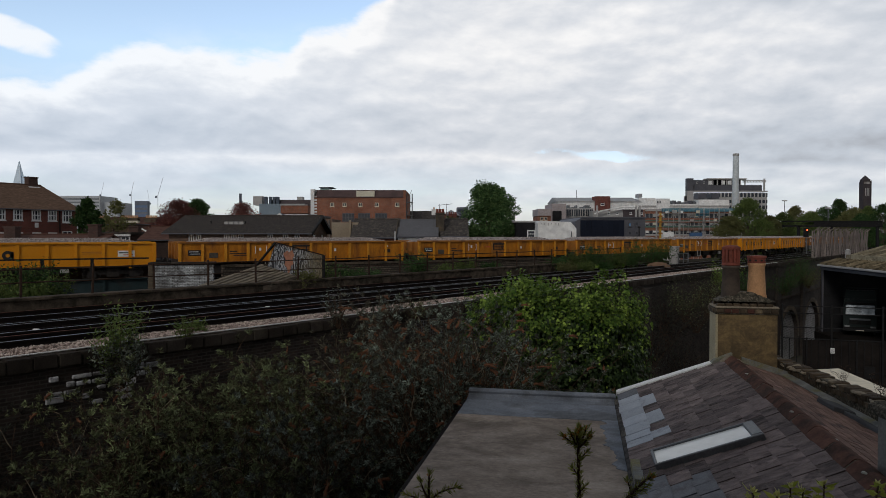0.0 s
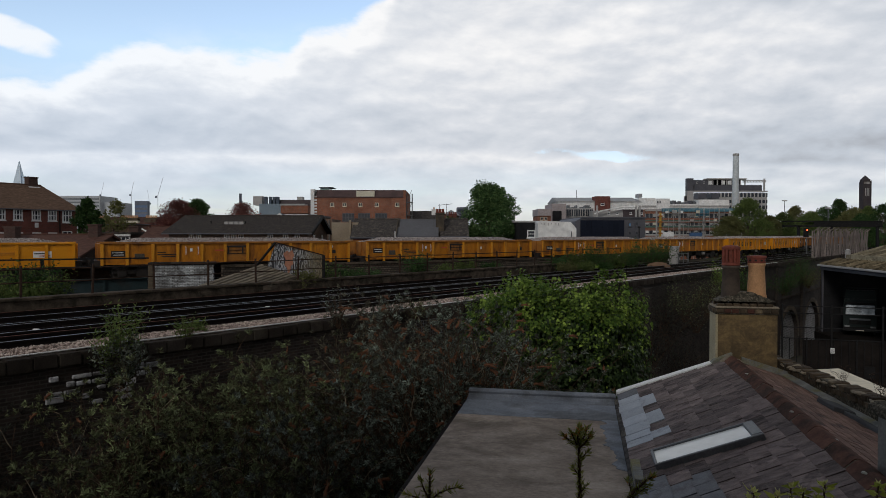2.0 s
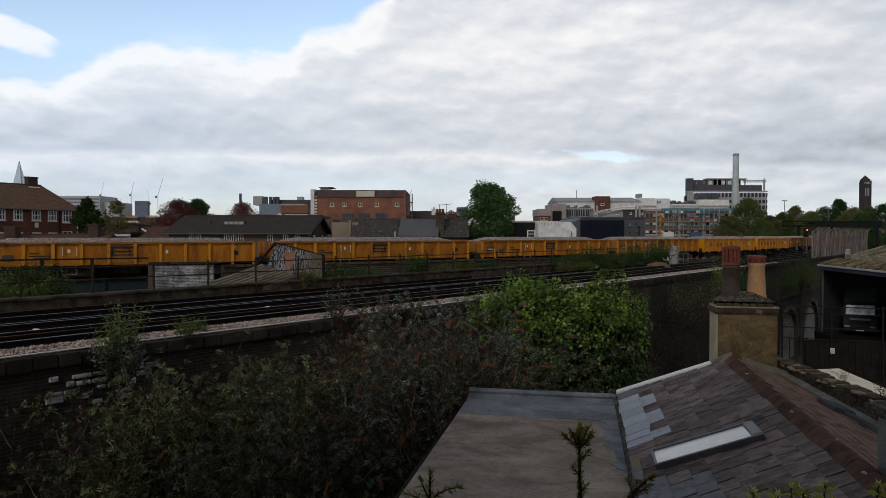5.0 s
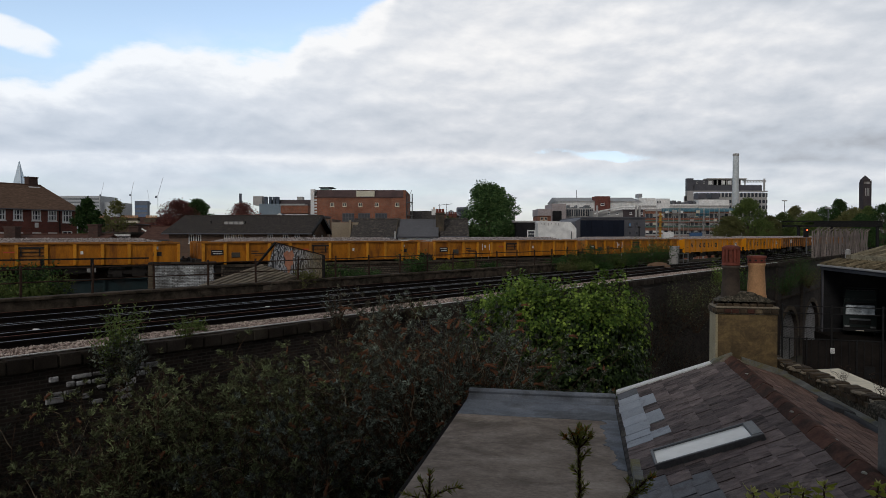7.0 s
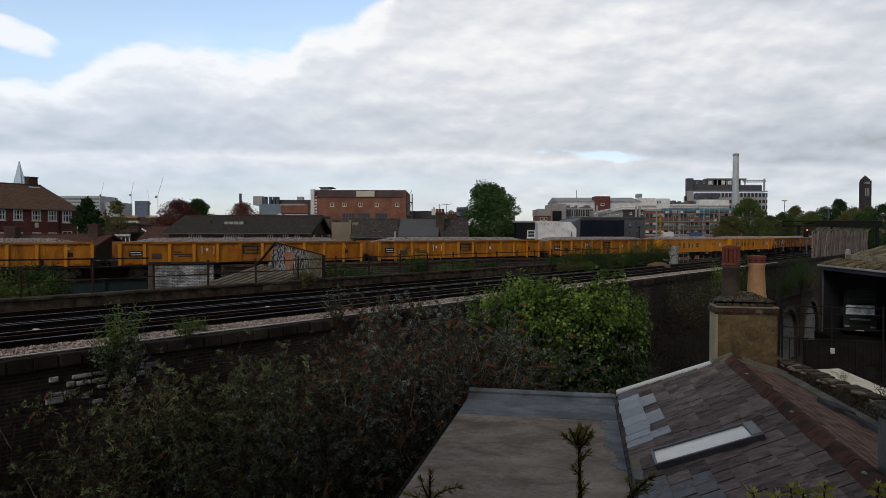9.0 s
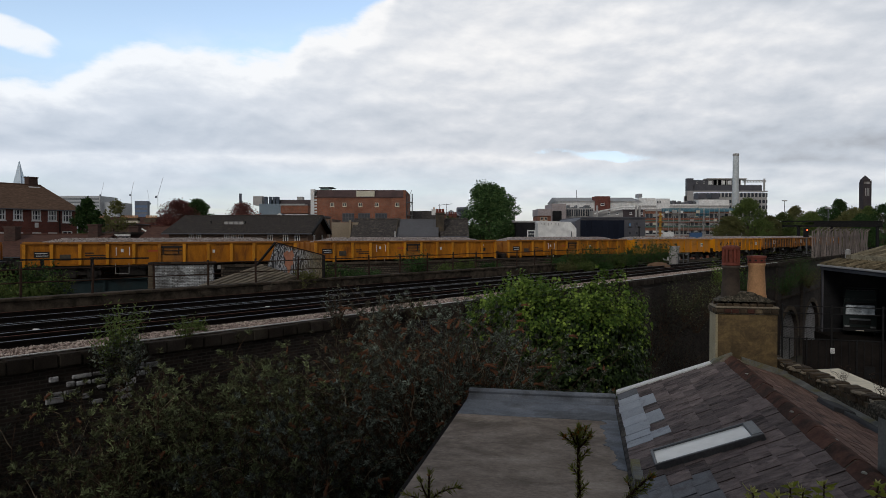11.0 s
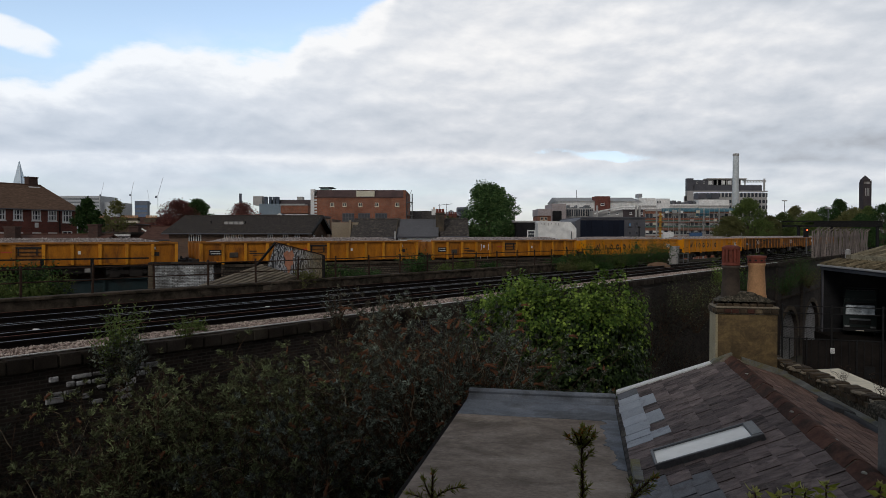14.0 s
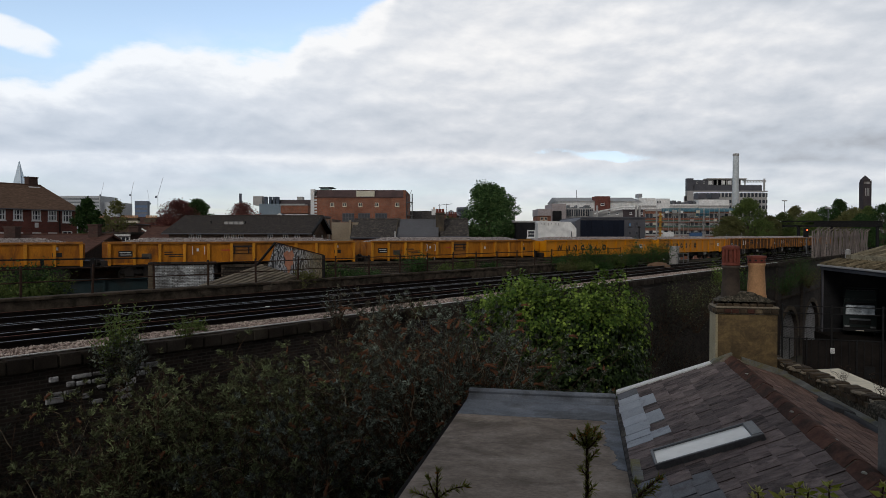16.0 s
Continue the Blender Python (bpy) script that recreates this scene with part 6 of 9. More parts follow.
def gabled(name, label, x0, x1, y0, y1, eave, ridge, wall, roof, hip_l=0.0, hip_r=0.0, over=0.3, category="house", base=-0.1):
    """A house with its ridge along x; hips set the ridge's ends in from the gables."""
    h = thing(name, label, category)
    ym = (y0 + y1) / 2
    bm = bmesh.new()
    o = [(y0, base), (y1, base), (y1, eave), (ym, ridge - 0.12) if not (hip_l or hip_r) else (ym, eave), (y0, eave)]
    prism(bm, o, x0, x1, "x")
    part("wall", bm, M[wall], h)
    if hip_l and not hip_r or hip_r and not hip_l:
        x = x1 if hip_l else x0
        part("gable", prism(bmesh.new(), [(y0 + 0.01, eave), (y1 - 0.01, eave), (ym, ridge - 0.12)], x - 0.14 if hip_l else x, x if hip_l else x + 0.14, "x"), M[wall], h)
    bm = bmesh.new()
    drop = (ridge - eave) / (ym - y0) * over

    def slab(pts):
        t = 0.14
        a = [bm.verts.new(p) for p in pts]
        b = [bm.verts.new((p[0], p[1], p[2] + t)) for p in pts]
        n = len(pts)
        bm.faces.new(a[::-1])
        bm.faces.new(b)
        for i in range(n):
            bm.faces.new((a[i], a[(i + 1) % n], b[(i + 1) % n], b[i]))

    ol, orr = (over if not hip_l else over), (over if not hip_r else over)
    rl, rr = (x0 - over if not hip_l else x0 + hip_l), (x1 + over if not hip_r else x1 - hip_r)
    slab([(x0 - ol, y0 - over, eave - drop), (x1 + orr, y0 - over, eave - drop), (rr, ym, ridge), (rl, ym, ridge)])
    slab([(x1 + orr, y1 + over, eave - drop), (x0 - ol, y1 + over, eave - drop), (rl, ym, ridge), (rr, ym, ridge)])
    if hip_l:
        slab([(x0 - ol, y1 + over, eave - drop), (x0 - ol, y0 - over, eave - drop), (rl, ym, ridge)])
    if hip_r:
        slab([(x1 + orr, y0 - over, eave - drop), (x1 + orr, y1 + over, eave - drop), (rr, ym, ridge)])
    bmesh.ops.recalc_face_normals(bm, faces=bm.faces[:])
    part("roof", bm, M[roof], h)
    bm = bmesh.new()
    tube(bm, [(rl, ym, ridge + 0.14), (rr, ym, ridge + 0.14)], 0.09, n=6)
    part("ridge", bm, M[roof], h)
    bm = bmesh.new()
    tube(bm, [(x0 - over, y0 - over - 0.05, eave - drop + 0.05), (x1 + over, y0 - over - 0.05, eave - drop + 0.05)], 0.06, n=6)
    part("gutter", bm, M["clad_grey"], h)
    return h


def stack(parent, x, y, w, d, z0, z1, material, pots=3, pot="pot_buff"):
    c = part("chimney", bevelled(boxes((x - w / 2, x + w / 2, y - d / 2, y + d / 2, z0, z1 - 0.15), (x - w / 2 - 0.06, x + w / 2 + 0.06, y - d / 2 - 0.06, y + d / 2 + 0.06, z1 - 0.15, z1)), 0.02), M[material], parent)
    for k in range(pots):
        q = x - w / 2 + w * (k + 0.5) / pots
        part("chimney_pot", lathe(bmesh.new(), [(0.13, z1), (0.11, z1 + 0.3), (0.13, z1 + 0.33), (0.12, z1 + 0.36)], 10, (q, y)), M[pot], c)
    return c


def brick_block():
    h = gabled("brick_flats", "red brick block with white windows and a brown hipped roof", -24, 0.0, 0, 9, 13.75, 16.3, "brick_red", "tile_flats", hip_r=1.3, over=0.4, category="flats")
    h.matrix_basis = pose(-39.7, 74, 0, 0, 0, 59.1)
    for x in (-11.0, -9.35, -7.75, -6.1, -4.3, -2.65):
        window(h, x - 0.45, 0, 12.45, 0.92, 1.15, bars=2, cross=1, stout=0.13)
        window(h, x - 0.45, 0, 10.1, 0.92, 1.15, bars=2, cross=1, stout=0.13)
    window(h, -1.6, 0, 12.3, 1.05, 1.5, bars=2, cross=1, stout=0.14)
    window(h, -1.6, 0, 10.0, 1.05, 1.4, bars=1)
    part("notice_box", bevelled(boxes((-4.45, -4.1, -0.1, 0.02, 11.75, 12.25)), 0.02), M["white"], h, "small white notice box")
    bm = bmesh.new()
    tube(bm, [(-1.9, -0.1, 0), (-1.9, -0.1, 13.6)], 0.06)
    part("downpipe", bm, M["black"], h)
    stack(h, -2.3, 4.6, 1.0, 0.8, 15.5, 17.3, "brick_flue", 0)
    part("lead_flashing", boxes((-2.85, -1.7, 3.9, 4.2, 16.0, 16.22)), M["white"], h, "pale flashing")


M["brick_brown"] = brick_mat("brown brick", (0.14, 0.085, 0.06), (0.19, 0.115, 0.08), (0.15, 0.12, 0.10))
M["brick_flue"] = brick_mat("dark flue brick", (0.07, 0.036, 0.03), (0.10, 0.052, 0.044), (0.08, 0.065, 0.055))
brick_block()


def slate_house():
    h = gabled("slate_roof_house", "long brown brick house with a mottled slate roof", -23.3, -11.5, 58, 67.4, 11.18, 12.6, "brick_brown", "slate_brown", over=0.45)
    for k in range(4):
        x = -19.23 + k * 0.44
        part("roof_light", boxes((x, x + 0.36, 60.0, 60.9, 11.86 + 0.0, 12.17)), M["render_grey"], h, "pale grey roof light")
    for px in (-21.6, -21.0, -18.6, -18.0, -17.4, -14.9, -13.6, -12.6):
        window(h, px, 58, 10.3, 0.45, 0.75, bars=1)
    for x in (-20.48, -18.49, -17.44):
        part("roof_vent", lathe(bmesh.new(), [(0.05, 11.5), (0.05, 12.15), (0.08, 12.16), (0.08, 12.2)], 8, (x, 60.3)), M["black"], h)
    bm = bmesh.new()
    prism(bm, [(57.55, 10.96), (62.7, 12.52), (67.85, 10.96), (67.85, 11.22), (62.7, 12.80), (57.55, 11.22)], -11.1, -10.98, "x")
    part("bargeboard", bm, M["black"], h, "black bargeboard")
    part("gable_window", boxes((-11.5, -11.44, 64.4, 65.1, 10.2, 11.0)), M["white"], h, "white gable window")
    part("gable_window", boxes((-11.5, -11.44, 60.4, 61.1, 10.2, 11.0)), M["white"], h, "white gable window")


M["slate_brown"] = mat("mossy brown slate", (0.022, 0.019, 0.018), (0.080, 0.069, 0.062), 9.0, 0.9, stain=(0.12, 0.10, 0.075), stain_at=0.61, fine=3.5, bump=0.6, spec=0.08)
slate_house()


def warehouse():
    y = 105
    h = thing("brick_warehouse", "tall orange brick building with a dark parapet roof", "building")
    x0, x1 = -19.83, -5.83
    part("wall", boxes((x0, x1, y, y + 14, -0.1, 16.82)), M["brick_orange"], h)
    bm = bmesh.new()
    prism(bm, [(y - 0.1, 16.82), (y + 0.9, 17.95), (y + 14, 17.95), (y + 14, 16.82)], x0 + 0.3, x1 - 0.2, "x")
    part("roof", bm, M["tile_dark"], h, "dark plum mansard roof")
    part("corner_quoin", boxes((x0 - 0.5, x0 + 0.05, y - 0.15, y + 3, -0.1, 18.03)), M["white"], h, "white rendered corner strip")
    for k in range(9):
        part("quoin_stone", boxes((x0 + 0.05, x0 + 0.45, y - 0.05, y + 0.1, 13.09 + k * 0.45, 13.09 + k * 0.45 + 0.22)), M["white"], h)
    part("white_panel", boxes((-13.31, -10.52, y - 0.12, y + 0.4, 16.82, 17.77)), M["cream"], h, "cream boarded panel on the roof")
    part("coping", boxes((x1 - 0.25, x1 + 0.15, y - 0.15, y + 14, -0.1, 17.86)), M["brick_orange"], h)
    part("coping", boxes((x0, x1, y - 0.14, y + 0.1, 16.73, 16.82 + 0.06)), M["tile_dark"], h)
    for px in (-17.05, -15.13, -12.70, -10.18, -7.04):
        window(h, px - 0.3, y, 15.34, 0.6, 0.6, "cream", 1, 0)
    for px in (-15.48, -13.05, -10.44):
        window(h, px, y, 13.09, 1.85, 1.25, "clad_grey", 3, 1)
    t = part("roof_lantern", boxes((-19.22, -17.83, y + 2, y + 5, 17.86, 18.38)), M["lantern"], h, "pale green glazed roof lantern")
    part("lantern_cap", boxes((-19.40, -17.22, y + 1.7, y + 5.3, 18.38, 18.47)), M["clad_grey"], t)
    s = thing("scaffold_tower", "grey steel scaffold tower against the brick building", "scaffold")
    xa, xb = -5.65, -4.78
    top = 17.43
    for x in (xa, xb):
        for yy in (y, y + 2):
            bm = bmesh.new()
            tube(bm, [(x, yy, 0), (x, yy, top)], 0.045)
            part("standard", bm, M["grey_metal"], s)
    z = 8.0
    while z < top:
        part("platform", boxes((xa - 0.1, xb + 0.1, y, y + 2, z, z + 0.1)), M["grey_metal"], s)
        bm = bmesh.new()
        tube(bm, [(xa, y, z), (xb, y, z + 1.9)], 0.035)
        part("brace", bm, M["grey_metal"], s)
        z += 2.0


M["tile_dark"] = mat("plum roof tile", (0.07, 0.045, 0.045), (0.11, 0.07, 0.065), 0.7, 0.85, fine=6)
M["cream"] = mat("cream paint", (0.60, 0.56, 0.44), (0.68, 0.64, 0.52), 0.8, 0.8, fine=8)
M["lantern"] = mat("green glass", (0.18, 0.28, 0.26), (0.24, 0.34, 0.31), 1.2, 0.3, bump=0)
warehouse()


def mid_roofs():
    w = thing("rendered_wall", "tan rendered blank wall with a pier", "wall")
    part("wall", boxes((-10.12, -7.70, 62, 66, -0.1, 12.13)), M["render_tan"], w)
    part("pier", bevelled(boxes((-8.53, -8.32, 61.8, 62.0, -0.1, 12.33)), 0.02), M["render_tan"], w)
    s = gabled("shop_house", "brick house with a mossy mottled slate roof", -7.90, -4.17, 60, 66, 10.80, 12.30, "brick_red", "slate_far", over=0.25)
    part("party_wall", prism(bmesh.new(), [(59.6, 10.9), (63, 12.30 + 0.1), (63.2, 12.56), (59.6, 11.1)], -4.17, -4.08, "x"), M["brick_stock"], s)
    s = gabled("grey_roof_house", "house with a smooth grey slate roof and white eaves", -3.98, -0.60, 60, 66, 10.85, 12.25, "render_white", "slate_smooth", over=0.2)
    bm = bmesh.new()
    tube(bm, [(-4.18, 59.5, 9.5), (-4.18, 59.5, 11.3)], 0.05)
    part("vent_pipe", bm, M["white"], s)
    stack(s, -0.26, 62, 0.75, 1.0, 9.5, 13.00, "brick_stock", 3, "pot_red")
    gabled("end_house", "small house with a dark slate roof beside a tree", -0.05, 2.12, 61, 66, 10.90, 12.31, "brick_stock", "slate_far", over=0.2)
    s = gabled("white_cottage", "white rendered terrace with a grey roof far behind", -5.91, -1.24, 115, 122, 13.67, 14.91, "render_white", "slate_far", over=0.3)
    stack(s, -1.55, 117, 0.8, 0.8, 10, 15.36, "render_white", 1)
    for px in (-4.57, -4.00, -2.76):
        window(s, px, 115, 13.09, 0.6, 0.5)
    for px, hh in ((-0.60, 15.77), (0.60, 15.87)):
        an = thing("television_aerial", "thin roof aerial on a pole", "aerial")
        bm = bmesh.new()
        tube(bm, [(px, 120, 11), (px, 120, hh + 0.6)], 0.04)
        part("mast", bm, M["grey_metal"], an)
        bm = bmesh.new()
        tube(bm, [(px - 0.2, 120, hh + 0.4), (px + 1.0, 120, hh + 0.6)], 0.04)
        part("boom", bm, M["grey_metal"], an)
    s = gabled("pale_roof_house", "far house with a pale hipped slate roof", 0.10, 2.90, 125, 132, 14.52, 15.45, "brick_stock", "slate_pale", hip_l=1.2, hip_r=1.2)
    for px in (0.41, 1.34, 2.16):
        stack(s, px, 124, 0.7, 0.7, 10, 14.80, "brick_red", 2, "pot_red")
    t = thing("far_office", "far dark glass office block", "building")
    part("wall", boxes((5.38, 9.69, 260, 275, -0.1, 21.54)), M["dark_office"], t)
    for k in range(5):
        part("window_band", boxes((5.60, 9.48, 259.9, 260.02, 13 + k * 1.7, 13.9 + k * 1.7)), M["glass"], t)


M["slate_smooth"] = mat("smooth slate", (0.10, 0.10, 0.11), (0.125, 0.125, 0.135), 0.8, 0.7, fine=8)
M["slate_pale"] = mat("pale slate", (0.22, 0.22, 0.23), (0.28, 0.28, 0.29), 0.8, 0.8, fine=8)
M["dark_office"] = mat("office cladding", (0.09, 0.10, 0.13), (0.12, 0.13, 0.16), 0.3, 0.6, bump=0)
mid_roofs()


def white_and_navy():
    d = thing("black_house", "black painted rear wall with a white window", "house")
    part("wall", boxes((6.68, 8.63, 62, 67, -0.1, 12.13)), M["clad_black"], d)
    part("coping", boxes((6.57, 8.68, 61.9, 67, 12.13, 12.28)), M["concrete"], d)
    window(d, 7.65, 62, 10.74, 0.72, 0.68, "white", 0, 1)
    w = thing("white_wall_building", "white rendered side wall with a chamfered corner", "building")
    bm = bmesh.new()
    prism(bm, [(8.35, -0.1), (11.73, -0.1), (11.73, 11.55), (11.23, 12.14), (8.45, 12.24), (8.35, 12.09)], 60, 68)
    part("wall", bm, M["render_white"], w)
    bm = bmesh.new()
    tube(bm, [(11.28, 59.93, 10.2), (11.28, 59.93, 11.30)], 0.05)
    part("vent_pipe", bm, M["grey_metal"], w)
    for k in range(6):
        px = 8.65 + k * 0.31 - 0.08 * (k % 2)
        part("drip_stain", boxes((px, px + 0.06, 59.985, 60.0, 11.94 - 0.06 * (k % 3), 11.99 + 0.05)), M["render_grey"], w)
    n = thing("navy_hall", "dark grey clad hall with a navy panelled front", "building")
    x0, x1, y = 13.29, 20.16, 68
    bm = bmesh.new()
    prism(bm, [(x0 - 0.1, -0.1), (x1, -0.1), (x1, 12.69), (x0 + 0.6, 12.80), (x0 - 0.1, 12.35)], y, y + 12)
    part("wall", bm, M["clad_grey"], n)
    part("roof_edge", boxes((x0 + 0.5, x1 + 0.1, y - 0.15, y + 12, 12.63, 12.80)), M["clad_grey"], n)
    for k in range(8):
        a = 13.69 + k * 0.545
        part("panel", bevelled(boxes((a, a + 0.535, y - 0.08, y + 0.01, 8.0, 12.46)), 0.01), M["navy"], n)
    for px, z0 in ((18.47, 11.84), (19.15, 11.90), (18.47, 11.00), (19.15, 11.00)):
        window(n, px, y, z0, 0.28, 0.36, "clad_grey", 0, 0, "glass_sky" if z0 > 11.8 and px < 18.9 else "glass")
    lp = thing("wall_lamp", "black outdoor lamp on a post", "lamp")
    bm = bmesh.new()
    tube(bm, [(18.97, 66, 0), (18.97, 66, 11.66)], 0.05)
    part("pole", bm, M["black"], lp)
    part("head", lathe(bmesh.new(), [(0.04, 11.66), (0.16, 11.71), (0.16, 11.77), (0.05, 11.82)], 10, (18.97, 66)), M["black"], lp)
    cr = thing("yellow_mast", "yellow steel lifting mast behind the train", "crane")
    bm = bmesh.new()
    tube(bm, [(30.26, 95, 0), (30.26, 95, 14.07)], 0.17, 0.14, 4)
    part("mast", bm, M["wagon_pale"], cr)
    for k in range(6):
        part("mast_joint", boxes((30.06 - 0.05, 30.45 + 0.05, 94.8, 95.2, 9.5 + k * 0.8, 9.7 + k * 0.8)), M["wagon_end"], cr)


M["clad_black"] = mat("black paint", (0.014, 0.014, 0.0155), (0.024, 0.024, 0.026), 0.8, 0.8, fine=10, spec=0.08)
# blue base paints a reflected sky into one pane of the navy hall
M["glass_sky"] = mat("window glass with painted sky", (0.10, 0.22, 0.38), (0.14, 0.28, 0.45), 1.5, 0.15, bump=0)
white_and_navy()


def concrete_blocks():
    y = 130
    b = thing("pinkish_office", "pale pinkish concrete service blocks on a brick base", "building")
    part("wall", boxes((18.09, 20.57, y, y + 8, 14.66, 15.95)), M["pinkish"], b)
    part("wall", boxes((20.57, 23.26, y - 1, y + 8, -0.1, 16.92)), M["pinkish"], b)
    part("brick_base", boxes((18.20, 20.57, y + 0.3, y + 8, -0.1, 14.66)), M["brick_orange"], b)
    for px in (18.63, 19.38):
        window(b, px, y + 0.3, 13.80, 0.5, 0.6, "cream", 0, 0)
    # thin black sheet proud of the wall paints a recess's shade
    part("dark_recess", boxes((20.67, 22.40, y - 1.05, y - 0.98, 13.58, 15.52)), M["clad_black"], b, "flat black sheet that paints the shade of a recess")
    o = thing("ribbed_office", "concrete office block with ribbed window bands", "building")
    part("wall", boxes((22.85, 29.08, 132, 142, -0.1, 16.13)), M["concrete"], o)
    part("window_band", boxes((22.96, 28.97, 131.9, 132.02, 14.61, 15.92)), M["glass"], o)
    for k in range(14):
        a = 22.96 + k * 0.44
        part("mullion", boxes((a, a + (0.16 if k % 5 == 0 else 0.07), 131.75, 132.0, 14.50, 16.02)), M["concrete"], o)
    part("window_band", boxes((22.96, 28.97, 131.9, 132.02, 13.08, 14.06)), M["glass"], o)
    for k in range(7):
        q = 23.42 + k * 0.9
        part("roof_plant", boxes((q, q + 0.25 + 0.3 * (k % 3), 134, 136, 16.13, 16.46 + 0.35 * (k % 2))), M["grey_metal"], o)
    l = thing("long_roof_block", "long pale block with a low grey metal roof", "building")
    y = 165
    part("wall", boxes((27.88, 47.97, y, y + 16, -0.1, 19.19)), M["render_white"], l)
    bm = bmesh.new()
    prism(bm, [(y - 0.4, 19.05), (y + 8, 20.42), (y + 16, 19.19)], 27.61, 47.84, "x")
    part("roof", bm, M["pale_metal"], l)
    part("red_stair_tower", boxes((36.63, 40.18, y - 1, y + 3, -0.1, 20.28)), M["brick_red"], l, "red brick stair tower")
    window(l, 37.86, y - 1, 18.10, 0.9, 0.5, "white", 0, 0)
    bm = bmesh.new()
    tube(bm, [(33.07, y + 4, 20.01), (33.07, y + 4, 22.05)], 0.07)
    part("aerial_mast", bm, M["grey_metal"], l)
    part("roof_plant", boxes((47.29, 48.11, y, y + 3, 20.01, 20.96)), M["pale_metal"], l)
    d = thing("duct_hall", "grey panelled hall with white pipework along its front", "building")
    y = 128
    part("wall", boxes((28.20, 33.72, y, y + 9, -0.1, 15.55)), M["render_grey"], d)
    part("wall", boxes((33.72, 37.53, y, y + 9, -0.1, 15.77)), M["plum"], d, "dark plum panelled wall")
    for k in range(7):
        q = 28.41 + k * 0.8
        part("panel_joint", boxes((q, q + 0.05, y - 0.03, y + 0.01, 8, 15.55)), M["concrete"], d)
    for px in (30.85, 32.44, 34.99, 37.00):
        window(d, px, y, 14.81, 0.42, 0.42, "white", 0, 0)
    bm = bmesh.new()
    tube(bm, [(28.19, 127, 14.89), (29.24, 127, 15.41), (33.24, 127, 16.15), (36.92, 127, 16.25)], 0.14, n=6)
    part("pipe_run", bm, M["render_white"], d, "white insulated pipe")
    for px in (28.51, 35.77, 36.40):
        part("pipe_support", boxes((px, px + 0.3, 126.8, 127.2, 13.94, 16.46)), M["concrete"], d)


M["pinkish"] = mat("pinkish concrete", (0.34, 0.30, 0.30), (0.42, 0.37, 0.37), 0.3, 0.9, fine=5)
M["pale_metal"] = mat("pale metal roof", (0.30, 0.31, 0.32), (0.38, 0.39, 0.40), 0.2, 0.6, fine=4, bump=0.05)
M["plum"] = mat("plum panel", (0.06, 0.045, 0.05), (0.085, 0.065, 0.07), 0.4, 0.7, fine=5)
concrete_blocks()


